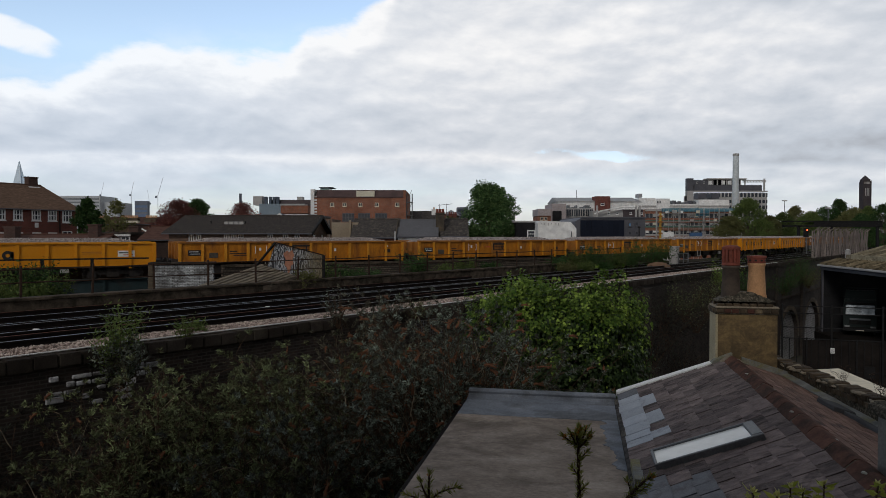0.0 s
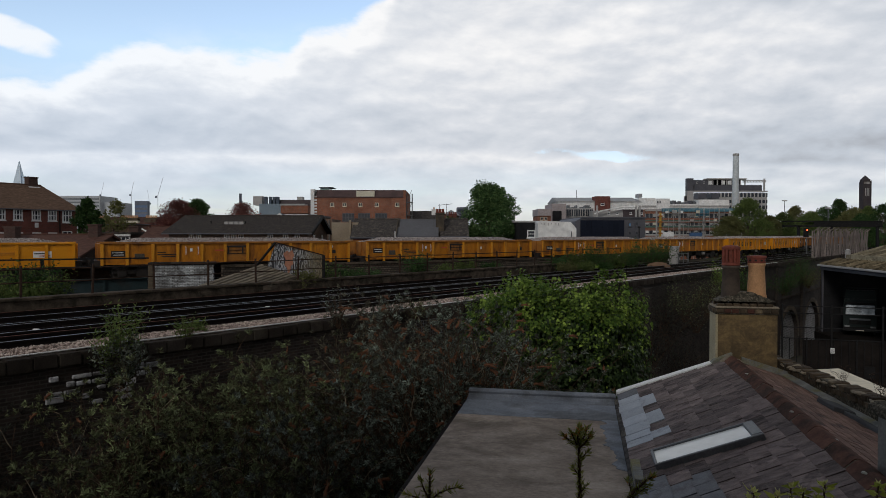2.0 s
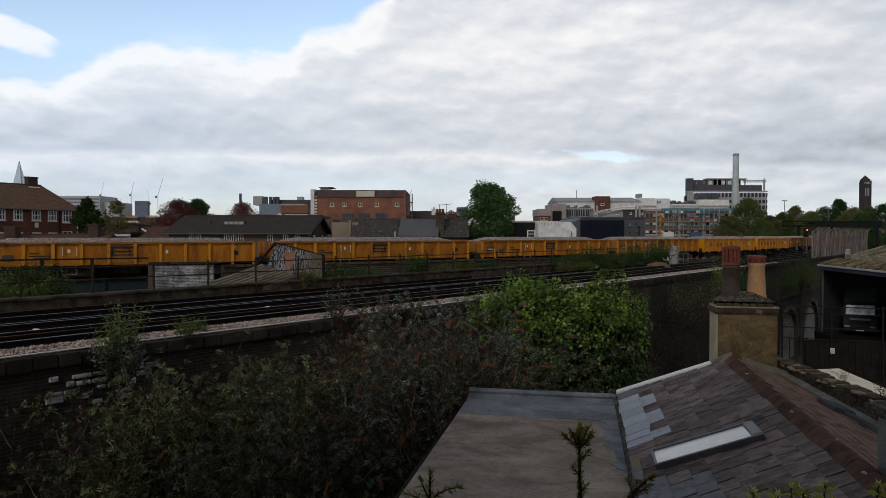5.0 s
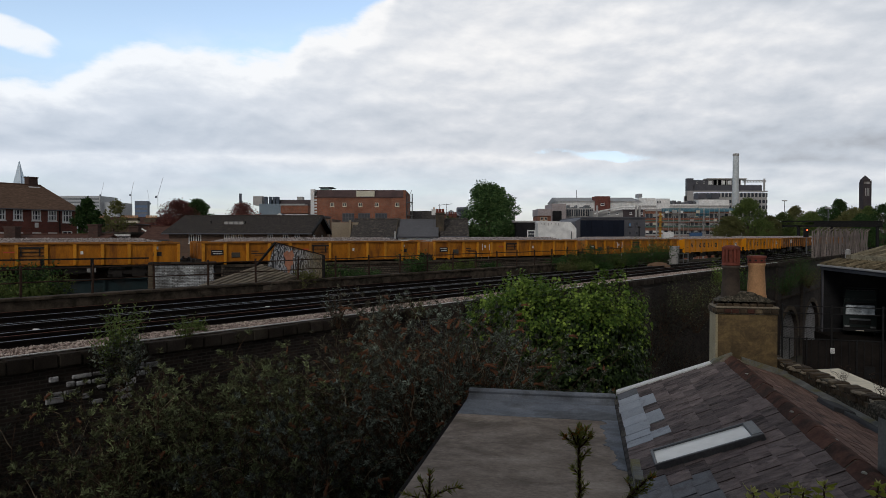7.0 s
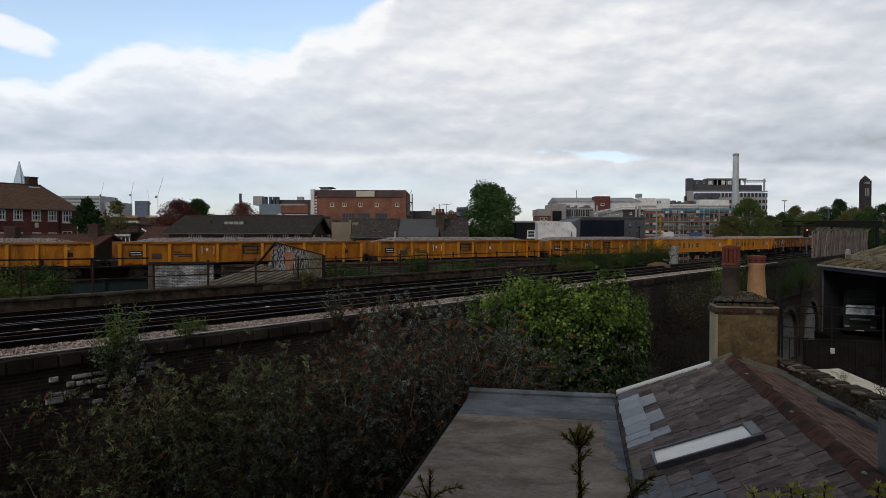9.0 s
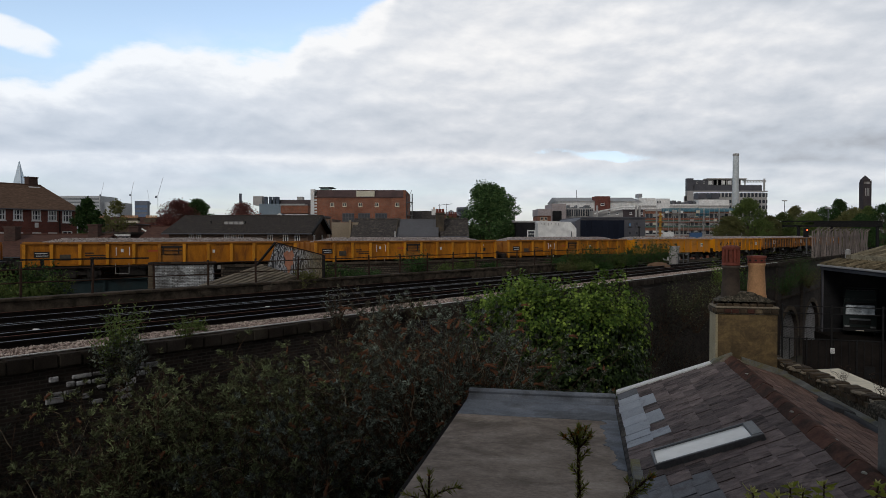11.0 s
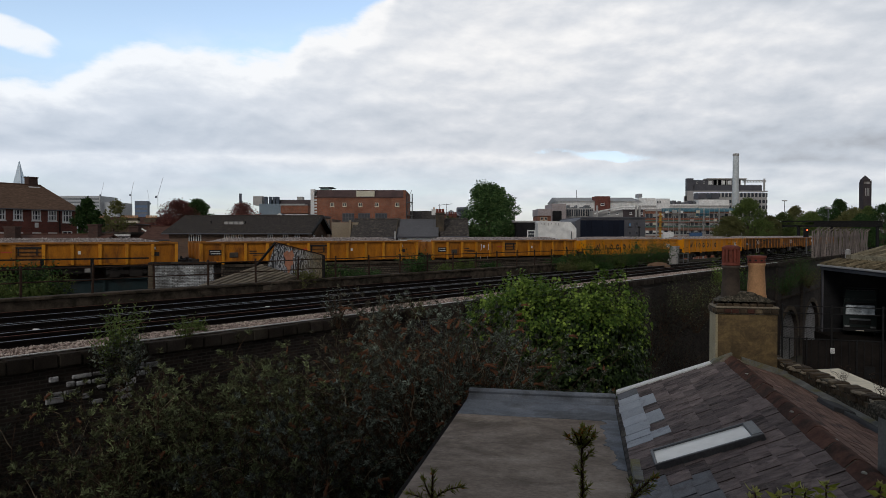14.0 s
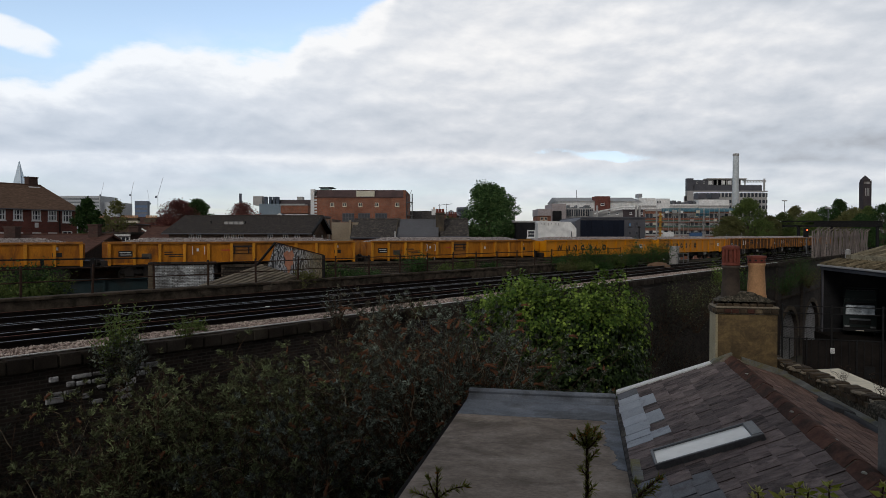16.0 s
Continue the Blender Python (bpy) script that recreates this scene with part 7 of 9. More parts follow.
def hospital():
    y = 190
    h = thing("hospital_wing", "long hospital wing with brick and glass bands under pale upper floors", "hospital")
    x0, x1 = 56.19, 81.21
    part("wall", boxes((x0, x1, y, y + 6, -0.1, 18.08)), M["brick_orange"], h)
    rng = random.Random(6)
    for za, zb, m in ((18.21, 17.6, "concrete"), (16.9, 15.75, "glass"), (15.1, 14.85, "green_band"), (14.4, 13.5, "glass"), (13.5, 13.05, "green_band"), (12.2, 11.2, "glass"), (11.2, 10.8, "concrete")):
        part("storey_band", boxes((x0, x1, y - 0.15, y + 0.02, zb, za)), M[m], h)
        if m != "glass":
            continue
        q = x0
        while q < x1:
            part("mullion", boxes((q, q + 0.12, y - 0.3, y - 0.1, zb, za)), M["render_grey"], h)
            if rng.random() < 0.6:
                part("blind", boxes((q + 0.16, q + 1.0, y - 0.2, y - 0.16, zb + (za - zb) * rng.uniform(0.1, 0.6), za)), M[rng.choice(("concrete", "cream", "render_grey", "white"))], h)
            q += 1.05
    for px in (59.18, 65.6, 72.24, 76.5):
        part("column", boxes((px, px + 0.32, y - 0.6, y, -0.1, 18.23)), M["render_grey"], h)
    part("net_band", boxes((60.75, 81.0, y - 0.5, y - 0.2, 17.45, 18.35)), M["net_blue"], h, "blue-green debris netting")
    part("net_band", boxes((70.2, 74.0, y - 0.52, y - 0.2, 16.3, 17.45)), M["net_blue"], h, "blue-green debris netting")
    # works scaffold along the storeys
    sc = thing("facade_scaffold", "thin steel scaffold along the hospital storeys", "scaffold")
    for k in range(15):
        bm = bmesh.new()
        tube(bm, [(60.9 + k * 1.42, y - 1.2, 0), (60.9 + k * 1.42, y - 1.2, 18.1)], 0.05, n=4)
        part("standard", bm, M["concrete"], sc)
    for z in (12.6, 14.7, 16.95):
        part("walkway", boxes((60.8, 81.2, y - 1.25, y - 0.65, z, z + 0.1)), M["concrete"], sc)
        part("guard_rail", boxes((60.8, 81.2, y - 1.24, y - 1.18, z + 0.95, z + 1.0)), M["concrete"], sc)
    for k in range(9):
        q = 61.5 + 2.2 * k + rng.uniform(-0.4, 0.4)
        z = rng.choice((12.7, 14.8, 17.05))
        part("stacked_sheet", boxes((q, q + rng.uniform(0.5, 1.4), y - 1.1, y - 0.8, z, z + rng.uniform(0.3, 0.8))), M[rng.choice(("white", "cream", "concrete"))], sc, "pale stacked sheet")
    part("porch", boxes((60.42, 63.22, 187, 190, -0.1, 11.78)), M["render_white"], h, "white entrance block")
    part("blue_shutter", boxes((67.90, 71.32, 187.6, 188, 8.0, 11.62)), M["shutter"], h, "blue roller shutter")
    u = thing("hospital_upper_floors", "pale grey stepped upper floors of the hospital", "hospital")
    part("wall", boxes((55.89, 60.73, 195, 199, 18.10, 21.49)), M["render_white"], u)
    part("wall", boxes((60.73, 64.45, 194, 198, 18.10, 21.32)), M["render_white"], u)
    part("wall", boxes((64.45, 81.73, 196, 200, 18.10, 19.87)), M["render_white"], u)
    part("wall", boxes((73.01, 81.73, 195, 199, 18.10, 21.00)), M["render_white"], u)
    for px in (60.81, 61.46):
        window(u, px, 194, 20.03, 0.4, 0.6, "concrete", 0, 0)
    part("roof_edge", boxes((55.89, 81.73, 194.6, 195.2, 19.07, 19.39)), M["concrete"], u)
    for k in range(14):
        q = 65.27 + k * 0.75
        part("roof_plant", boxes((q, q + 0.3 + 0.4 * rng.random(), 197, 199, 19.87, 20.36 + 0.6 * rng.random())), M[rng.choice(("clad_grey", "concrete", "grey_metal"))], u)
    t = thing("ward_tower", "dark clad ward tower under construction with open top floor", "hospital")
    y = 230
    xa, xb = 82.11, 109.16
    part("wall", boxes((xa, xb, y, y + 3, -0.1, 24.13)), M["concrete"], t)
    part("dark_storey", boxes((84.59, 107.26, y - 0.2, y + 2.5, 25.84, 27.74)), M["clad_grey"], t, "dark clad storey")
    part("dark_storey", boxes((xa, 84.21, y - 0.3, y + 1.5, 25.84, 30.01)), M["clad_grey"], t, "dark clad stair tower")
    part("dark_storey", boxes((84.21, 89.16, y - 0.2, y + 2.5, 27.74, 29.45)), M["clad_grey"], t)
    for px in (85.16, 87.45):
        window(t, px, y - 0.2, 28.31, 0.6, 0.6, "concrete", 0, 0)
    part("stair_wall", boxes((xa, 84.21, y - 0.35, y + 1.5, 22.42, 25.84)), M["render_grey"], t)
    part("roof_slab", boxes((88.59, 102.12, y - 0.5, y + 3, 29.64, 30.01)), M["concrete"], t)
    part("floor_slab", boxes((84.21, xb, y - 0.5, y + 3, 25.46, 25.84)), M["concrete"], t)
    for k in range(9):
        q = 89.16 + k * 1.55
        part("column", boxes((q, q + 0.3, y, y + 0.4, 27.74, 29.64)), M["concrete"], t)
    part("inner_wall", boxes((89.16, 101.16, y + 2, y + 2.6, 27.74, 29.64)), M["clad_black"], t)
    for px in (89.35, 93.73, 95.83):
        part("white_sheeting", boxes((px, px + 1.1, y - 0.1, y + 0.1, 27.93, 29.26)), M["white"], t, "white protective sheeting")
    for z0, z1 in ((23.75, 25.08), (21.66, 22.80), (19.75, 20.90), (17.09, 18.61)):
        part("window_band", boxes((84.59, xb + 0.05, y - 0.1, y + 0.05, z0, z1)), M["glass"], t)
        q = 84.59
        while q < xb:
            part("mullion", boxes((q, q + 0.35, y - 0.25, y + 0.02, z0, z1)), M["concrete"], t)
            q += 1.25
    part("dark_box", boxes((79.96, 82.63, 214, 218, 22.38, 23.98)), M["clad_grey"], t)
    part("dark_box", boxes((84.24, 86.55, 214, 218, 22.38, 23.98)), M["clad_grey"], t)
    bm = bmesh.new()
    for z in (29.45, 28.88):
        tube(bm, [(101.16, y + 1, z), (109.16, y + 1, z)], 0.14, n=4)
    for k in range(8):
        q = 101.35 + k
        tube(bm, [(q, y + 1, 29.45), (q + 0.9, y + 1, 28.88)], 0.08, n=4)
    tube(bm, [(108.59, y + 1, 25.46), (108.59, y + 1, 30.01)], 0.3, n=6)
    part("roof_truss", bm, M["concrete"], t, "pale steel roof truss")
    c = thing("boiler_chimney", "tall slender pale grey boiler chimney", "chimney")
    part("flue", lathe(bmesh.new(), [(0.95, 0), (0.9, 22.75), (0.86, 31.82), (0.80, 34.13)], 20, (85.65, 200)), M["flue"], c, smooth=True)
    part("collar", lathe(bmesh.new(), [(0.84, 33.97), (0.88, 34.13), (0.88, 34.63), (0.7, 34.79)], 20, (85.65, 200)), M["concrete"], c)


M["green_band"] = mat("green tile band", (0.07, 0.13, 0.11), (0.10, 0.17, 0.14), 0.5, 0.7, fine=4)
M["net_blue"] = mat("debris netting", (0.04, 0.14, 0.22), (0.10, 0.24, 0.28), 0.35, 0.9, fine=3)
M["shutter"] = mat("blue shutter", (0.04, 0.10, 0.22), (0.06, 0.13, 0.27), 0.5, 0.6, fine=5)
M["flue"] = mat("flue cladding", (0.50, 0.54, 0.56), (0.58, 0.62, 0.64), 0.3, 0.6, fine=3, bump=0.02)
hospital()


def clock_tower():
    y = 420
    t = thing("brick_tower", "tall dark brick tower with a stepped pointed top", "tower")
    x0, x1, xm = 258.49, 263.01, 260.75
    w = (x1 - x0) / 2
    part("shaft", boxes((xm - w, xm + w, y, y + 2 * w, -0.1, 43.64)), M["tower_brick"], t)
    part("upper_stage", boxes((xm - w * 0.9, xm + w * 0.9, y + w * 0.1, y + 1.9 * w, 43.64, 45.03)), M["tower_brick"], t)
    bm = bmesh.new()
    tip = bm.verts.new((xm, y + w, 47.80))
    b = [bm.verts.new((xm + i * w * 0.9, y + w + j * w * 0.9, 45.03)) for i, j in ((-1, -1), (1, -1), (1, 1), (-1, 1))]
    for i in range(4):
        bm.faces.new((b[i], b[(i + 1) % 4], tip))
    part("roof", bm, M["tower_brick"], t)
    for k in range(3):
        q = xm + (k - 1) * w * 0.45
        part("louvre", boxes((q - 0.22, q + 0.22, y - 0.1, y + 0.1, 34.97, 39.83)), M["render_grey"], t, "pale tall louvre")
    for k in range(5):
        q = xm + (k - 2) * w * 0.32
        part("opening", boxes((q - 0.2, q + 0.2, y - 0.1, y + 0.1, 42.26, 43.64)), M["render_grey"], t, "pale belfry opening")
    for s in (-1, 1):
        part("corner_pier", boxes((xm + s * w - 0.3, xm + s * w + 0.3, y - 0.25, y + 0.6, -0.1, 44.34)), M["tower_brick"], t)


M["tower_brick"] = mat("dark far brick", (0.045, 0.038, 0.042), (0.065, 0.055, 0.058), 0.2, 0.9, fine=2)
clock_tower()


def north_side():
    """Roofs, flats, cranes and the far skyline."""
    f = thing("grey_flats", "long pale grey concrete flats far behind the houses", "flats")
    y = 260
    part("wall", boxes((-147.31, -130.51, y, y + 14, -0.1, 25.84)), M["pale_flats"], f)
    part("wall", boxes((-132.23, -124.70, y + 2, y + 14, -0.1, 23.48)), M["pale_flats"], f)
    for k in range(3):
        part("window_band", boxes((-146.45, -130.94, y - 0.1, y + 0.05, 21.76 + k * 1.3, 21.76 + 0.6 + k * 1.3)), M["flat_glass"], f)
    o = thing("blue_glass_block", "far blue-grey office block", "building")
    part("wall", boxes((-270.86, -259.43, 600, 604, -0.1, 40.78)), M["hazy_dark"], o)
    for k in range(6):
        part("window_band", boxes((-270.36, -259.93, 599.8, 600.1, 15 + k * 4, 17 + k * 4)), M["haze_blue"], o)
    s = thing("glass_spire", "pale pointed glass skyscraper on the skyline", "skyscraper")
    y = 2600
    bm = bmesh.new()
    for x, z, r0, rt in ((-1611.3, 291.0, 29.0, 1.2), (-1594.0, 234.5, 6.0, 5.5), (-1588.0, 216.0, 10.0, 9.5)):
        a = [bm.verts.new((x + i * r0, y + j * r0, 120)) for i, j in ((-1, -1), (1, -1), (1, 1), (-1, 1))]
        b = [bm.verts.new((x + i * rt, y + j * rt, z)) for i, j in ((-1, -1), (1, -1), (1, 1), (-1, 1))]
        bm.faces.new(b)
        for i in range(4):
            bm.faces.new((a[i], a[(i + 1) % 4], b[(i + 1) % 4], b[i]))
    box(bm, -1640, -1580, y - 20, y + 20, -0.1, 120)
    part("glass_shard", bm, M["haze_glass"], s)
    for name, xa, za, xb, zb, yy in (("tower_crane", -292.23, 50.37, -286.43, 70.60, 700), ("tower_crane", -365.12, 57.98, -361.81, 73.84, 800),
                                     ("tower_crane", -450.28, 63.85, -446.55, 80.21, 900), ("tower_crane", -343.92, 48.07, -345.91, 63.27, 800)):
        c = thing(name, "thin lattice tower crane with a raised jib", "crane", group="skyline cranes")
        bm = bmesh.new()
        tube(bm, [(xa, yy, 0), (xa, yy, za)], 0.36, n=4)
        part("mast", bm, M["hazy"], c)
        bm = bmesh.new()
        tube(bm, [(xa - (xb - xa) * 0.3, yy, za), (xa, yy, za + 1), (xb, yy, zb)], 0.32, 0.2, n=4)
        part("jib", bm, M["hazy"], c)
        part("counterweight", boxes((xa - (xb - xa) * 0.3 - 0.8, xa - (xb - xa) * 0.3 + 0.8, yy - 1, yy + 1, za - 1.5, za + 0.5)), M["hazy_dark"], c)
    # terraces of small roofs
    t = gabled("brick_terrace", "row of low brick houses with brown roofs and chimneys", -39.59, -29.40, 55, 66, 9.2, 10.90, "brick_dark", "tile_brown", over=0.2)
    stack(t, -37.24, 59, 1.0, 0.8, 9, 11.73, "brick_flue", 0)
    stack(t, -30.61, 60, 0.85, 0.7, 9, 11.94, "brick_flue", 0)
    t = thing("dormer_house", "low terrace rear with a white window under a dark flat roof", "house")
    part("wall", boxes((-33.0, -30.2, 66, 70, -0.1, 11.0)), M["brick_flue"], t)
    part("roof", bevelled(boxes((-33.2, -30.05, 65.75, 70.2, 11.0, 11.26)), 0.02), M["slate_brown"], t, "dark felt flat roof")
    part("fascia", boxes((-33.1, -30.1, 65.7, 65.76, 10.9, 11.04)), M["white"], t, "white fascia board")
    window(t, -31.55, 66, 9.98, 1.3, 0.9, bars=2, stout=0.12)
    t = gabled("brown_roof_house", "terrace house with a brown roof and pale verge", -30.87, -29.06, 68, 74, 10.32, 11.47, "brick_dark", "tile_brown", over=0.25)
    stack(t, -31.09, 69, 0.9, 0.8, 9, 11.91, "brick_flue", 0)
    bm = bmesh.new()
    tube(bm, [(-29.80, 67.5, 11.61), (-28.75, 67.5, 11.00)], 0.09, n=4)
    part("white_verge", bm, M["white"], t)
    t = gabled("chimney_terrace", "distant terrace with a row of clay chimney pots", -49.10, -37.69, 95, 101, 12.42, 13.35, "brick_brown", "tile_brown", over=0.2)
    for px, n in ((-48.19, 5), (-44.05, 8), (-41.03, 5), (-38.88, 4)):
        stack(t, px, 96, n * 0.28 + 0.2, 0.8, 11, 13.38, "brick_stock", n)
    part("white_board", boxes((-44.46, -41.89, 93.8, 94.4, 12.63, 12.95)), M["cream"], t, "cream fascia board")
    t = gabled("roof_with_verge", "low brick house with a plain tile roof", -28.41, -25.13, 64, 70, 10.52, 11.67, "brick_dark", "tile_brown", over=0.2)
    # works with ducts
    w = thing("works_building", "dark works building with rooftop ducts", "factory")
    y = 150
    part("wall", boxes((-37.77, -28.70, y, y + 20, -0.1, 18.69)), M["plum"], w)
    part("blue_plant_room", boxes((-39.84, -34.82, y - 2, y + 4, -0.1, 17.73)), M["blue_clad"], w, "pale blue clad plant room")
    for px in (-38.98, -38.00, -37.15, -36.41):
        part("duct", boxes((px, px + 0.55, y - 1, y, 17.73, 19.32)), M["blue_dark"], w)
    part("pale_tank", boxes((-41.44, -39.47, y - 1, y + 2, 17.49, 19.45)), M["concrete"], w)
    part("pale_tank", boxes((-32.30, -31.06, y + 1, y + 3, 18.69, 19.44)), M["concrete"], w)
    part("pipe_loft", boxes((-34.71, -28.90, 146, 149, 15.59, 17.28)), M["brick_orange"], w)
    part("pipe_roof", boxes((-34.83, -29.51, 145.8, 149, 17.28, 17.64)), M["concrete"], w)
    c = thing("works_chimney", "slim dark steel works chimney", "chimney")
    part("flue", lathe(bmesh.new(), [(0.32, 0), (0.30, 19.93), (0.27, 20.06)], 12, (-44.48, 150)), M["dark_office"], c)
    t = thing("flat_roof_shops", "low flat roofs with a small white gable", "building")
    part("wall", boxes((-20.94, -14.84, 80, 90, -0.1, 13.19)), M["brick_brown"], t)
    part("roof_edge", boxes((-21.07, -14.71, 79.7, 90, 13.19, 13.38)), M["slate_smooth"], t)
    part("white_gable", prism(bmesh.new(), [(-19.55, 13.12), (-18.55, 13.12), (-19.02, 13.58)], 79.4, 79.6), M["white"], t, "small white gable")
    part("white_fascia", boxes((-18.42, -15.77, 79.4, 79.7, 13.19, 13.38)), M["white"], t, "white fascia")
    part("rear_block", boxes((-13.36, -11.69, 72, 78, -0.1, 12.67)), M["brick_brown"], t)
    for k in range(4):
        bm = bmesh.new()
        q = -13.04 + k * 0.35
        tube(bm, [(q, 71.85, 8), (q, 71.85, 12.55)], 0.06)
        part("soil_pipe", bm, M["concrete_dark"], t)


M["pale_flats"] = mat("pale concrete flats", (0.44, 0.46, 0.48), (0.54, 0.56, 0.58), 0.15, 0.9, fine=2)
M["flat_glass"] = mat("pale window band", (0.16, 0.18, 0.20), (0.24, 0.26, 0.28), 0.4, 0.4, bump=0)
# darker skyline tones, distance haze mixed into their colour too
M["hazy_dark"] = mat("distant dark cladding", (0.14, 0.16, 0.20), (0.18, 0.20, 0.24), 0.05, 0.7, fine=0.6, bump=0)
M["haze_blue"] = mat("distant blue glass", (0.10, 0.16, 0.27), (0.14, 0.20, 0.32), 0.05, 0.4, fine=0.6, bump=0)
M["blue_clad"] = mat("pale blue cladding", (0.17, 0.23, 0.28), (0.22, 0.28, 0.33), 0.4, 0.6, fine=4)
M["blue_dark"] = mat("dark blue duct", (0.05, 0.07, 0.10), (0.08, 0.10, 0.13), 0.5, 0.6, fine=4)
north_side()


def town_trees():
    tree("maple_tree", "dense dark green maple tree behind the train", pose(4.42, 66, 0), 16.45, 3.45, "leaf_maple", 41, 0.21, 400, 110, 0.3, 0.42, lambda h: 1.04 if h < 0.70 else max(0.30, 1.04 - (h - 0.70) * 2.1), lobes=0.85)
    tree("copper_tree", "copper-leaved tree with a broad crown", pose(-32.9, 85, 0), 15.95, 4.0, "leaf_red", 42, 0.17, 300, 90, 0.3, 0.42)
    tree("copper_tree", "small copper-leaved tree behind a slate roof", pose(-26.3, 90, 0), 15.85, 3.9, "leaf_red", 43, 0.17, 230, 70, 0.25, 0.5)
    tree("copper_tree", "copper-leaved shrubby tree beside the terrace", pose(-30.2, 76, 0), 13.7, 3.2, "leaf_red", 44, 0.17, 220, 80, 0.22, 0.42)
    tree("green_tree", "rounded mid green tree among the roofs", pose(-35.23, 98, 0), 16.59, 3.2, "leaf_tree", 45, 0.32, 160, 60, 0.3, 0.5)
    tree("green_tree", "upright green tree beside the brick flats", pose(-36.47, 70, 0), 14.94, 1.6, "leaf_tree", 46, 0.28, 150, 56, 0.2, 0.55)
    tree("willow_tree", "pale olive willow tree among the roofs", pose(-40.08, 84, 0), 15.52, 1.9, "leaf_olive", 47, 0.3, 70, 30, 0.2, 0.6)
    tree("lime_tree", "spring green tree in front of the hospital", pose(48.31, 108, 0), 17.34, 3.6, "leaf_far", 48, 0.24, 200, 80, 0.35, 0.4)
    tree("willow_tree", "broad olive green willow beside the line", pose(41.07, 98, 0), 14.16, 3.0, "leaf_olive", 49, 0.2, 220, 80, 0.3, 0.45)
    for k, (px, top, y, r, leaf) in enumerate(((59.64, 14.93, 125, 3.0, "leaf_olive"), (67.21, 15.92, 135, 3.4, "leaf_far"), (87.87, 18.60, 170, 4.0, "leaf_olive"),
                                               (86.15, 17.09, 160, 4.5, "leaf_far"), (94.91, 18.60, 170, 4.5, "leaf_tree"), (95.67, 20.01, 165, 3.2, "leaf_tree"),
                                               (96.22, 18.15, 160, 4.5, "leaf_olive"), (106.17, 18.88, 170, 4.5, "leaf_far"), (97.16, 18.57, 150, 4.5, "leaf_tree"),
                                               (108.15, 18.68, 160, 5.5, "leaf_far"), (69.70, 14.85, 150, 4.0, "leaf_far"), (114.11, 18.13, 210, 6.0, "leaf_olive"),
                                               (79.79, 15.41, 130, 3.6, "leaf_tree"), (74.85, 15.03, 128, 3.4, "leaf_olive"))):
        tree("park_tree", "spring tree in the belt of trees beyond the footbridge", pose(px, y, 0), top, r, leaf, 60 + k, 0.34, 150, 90, 0.3, 0.3, group="trees beyond the bridge")


town_trees()


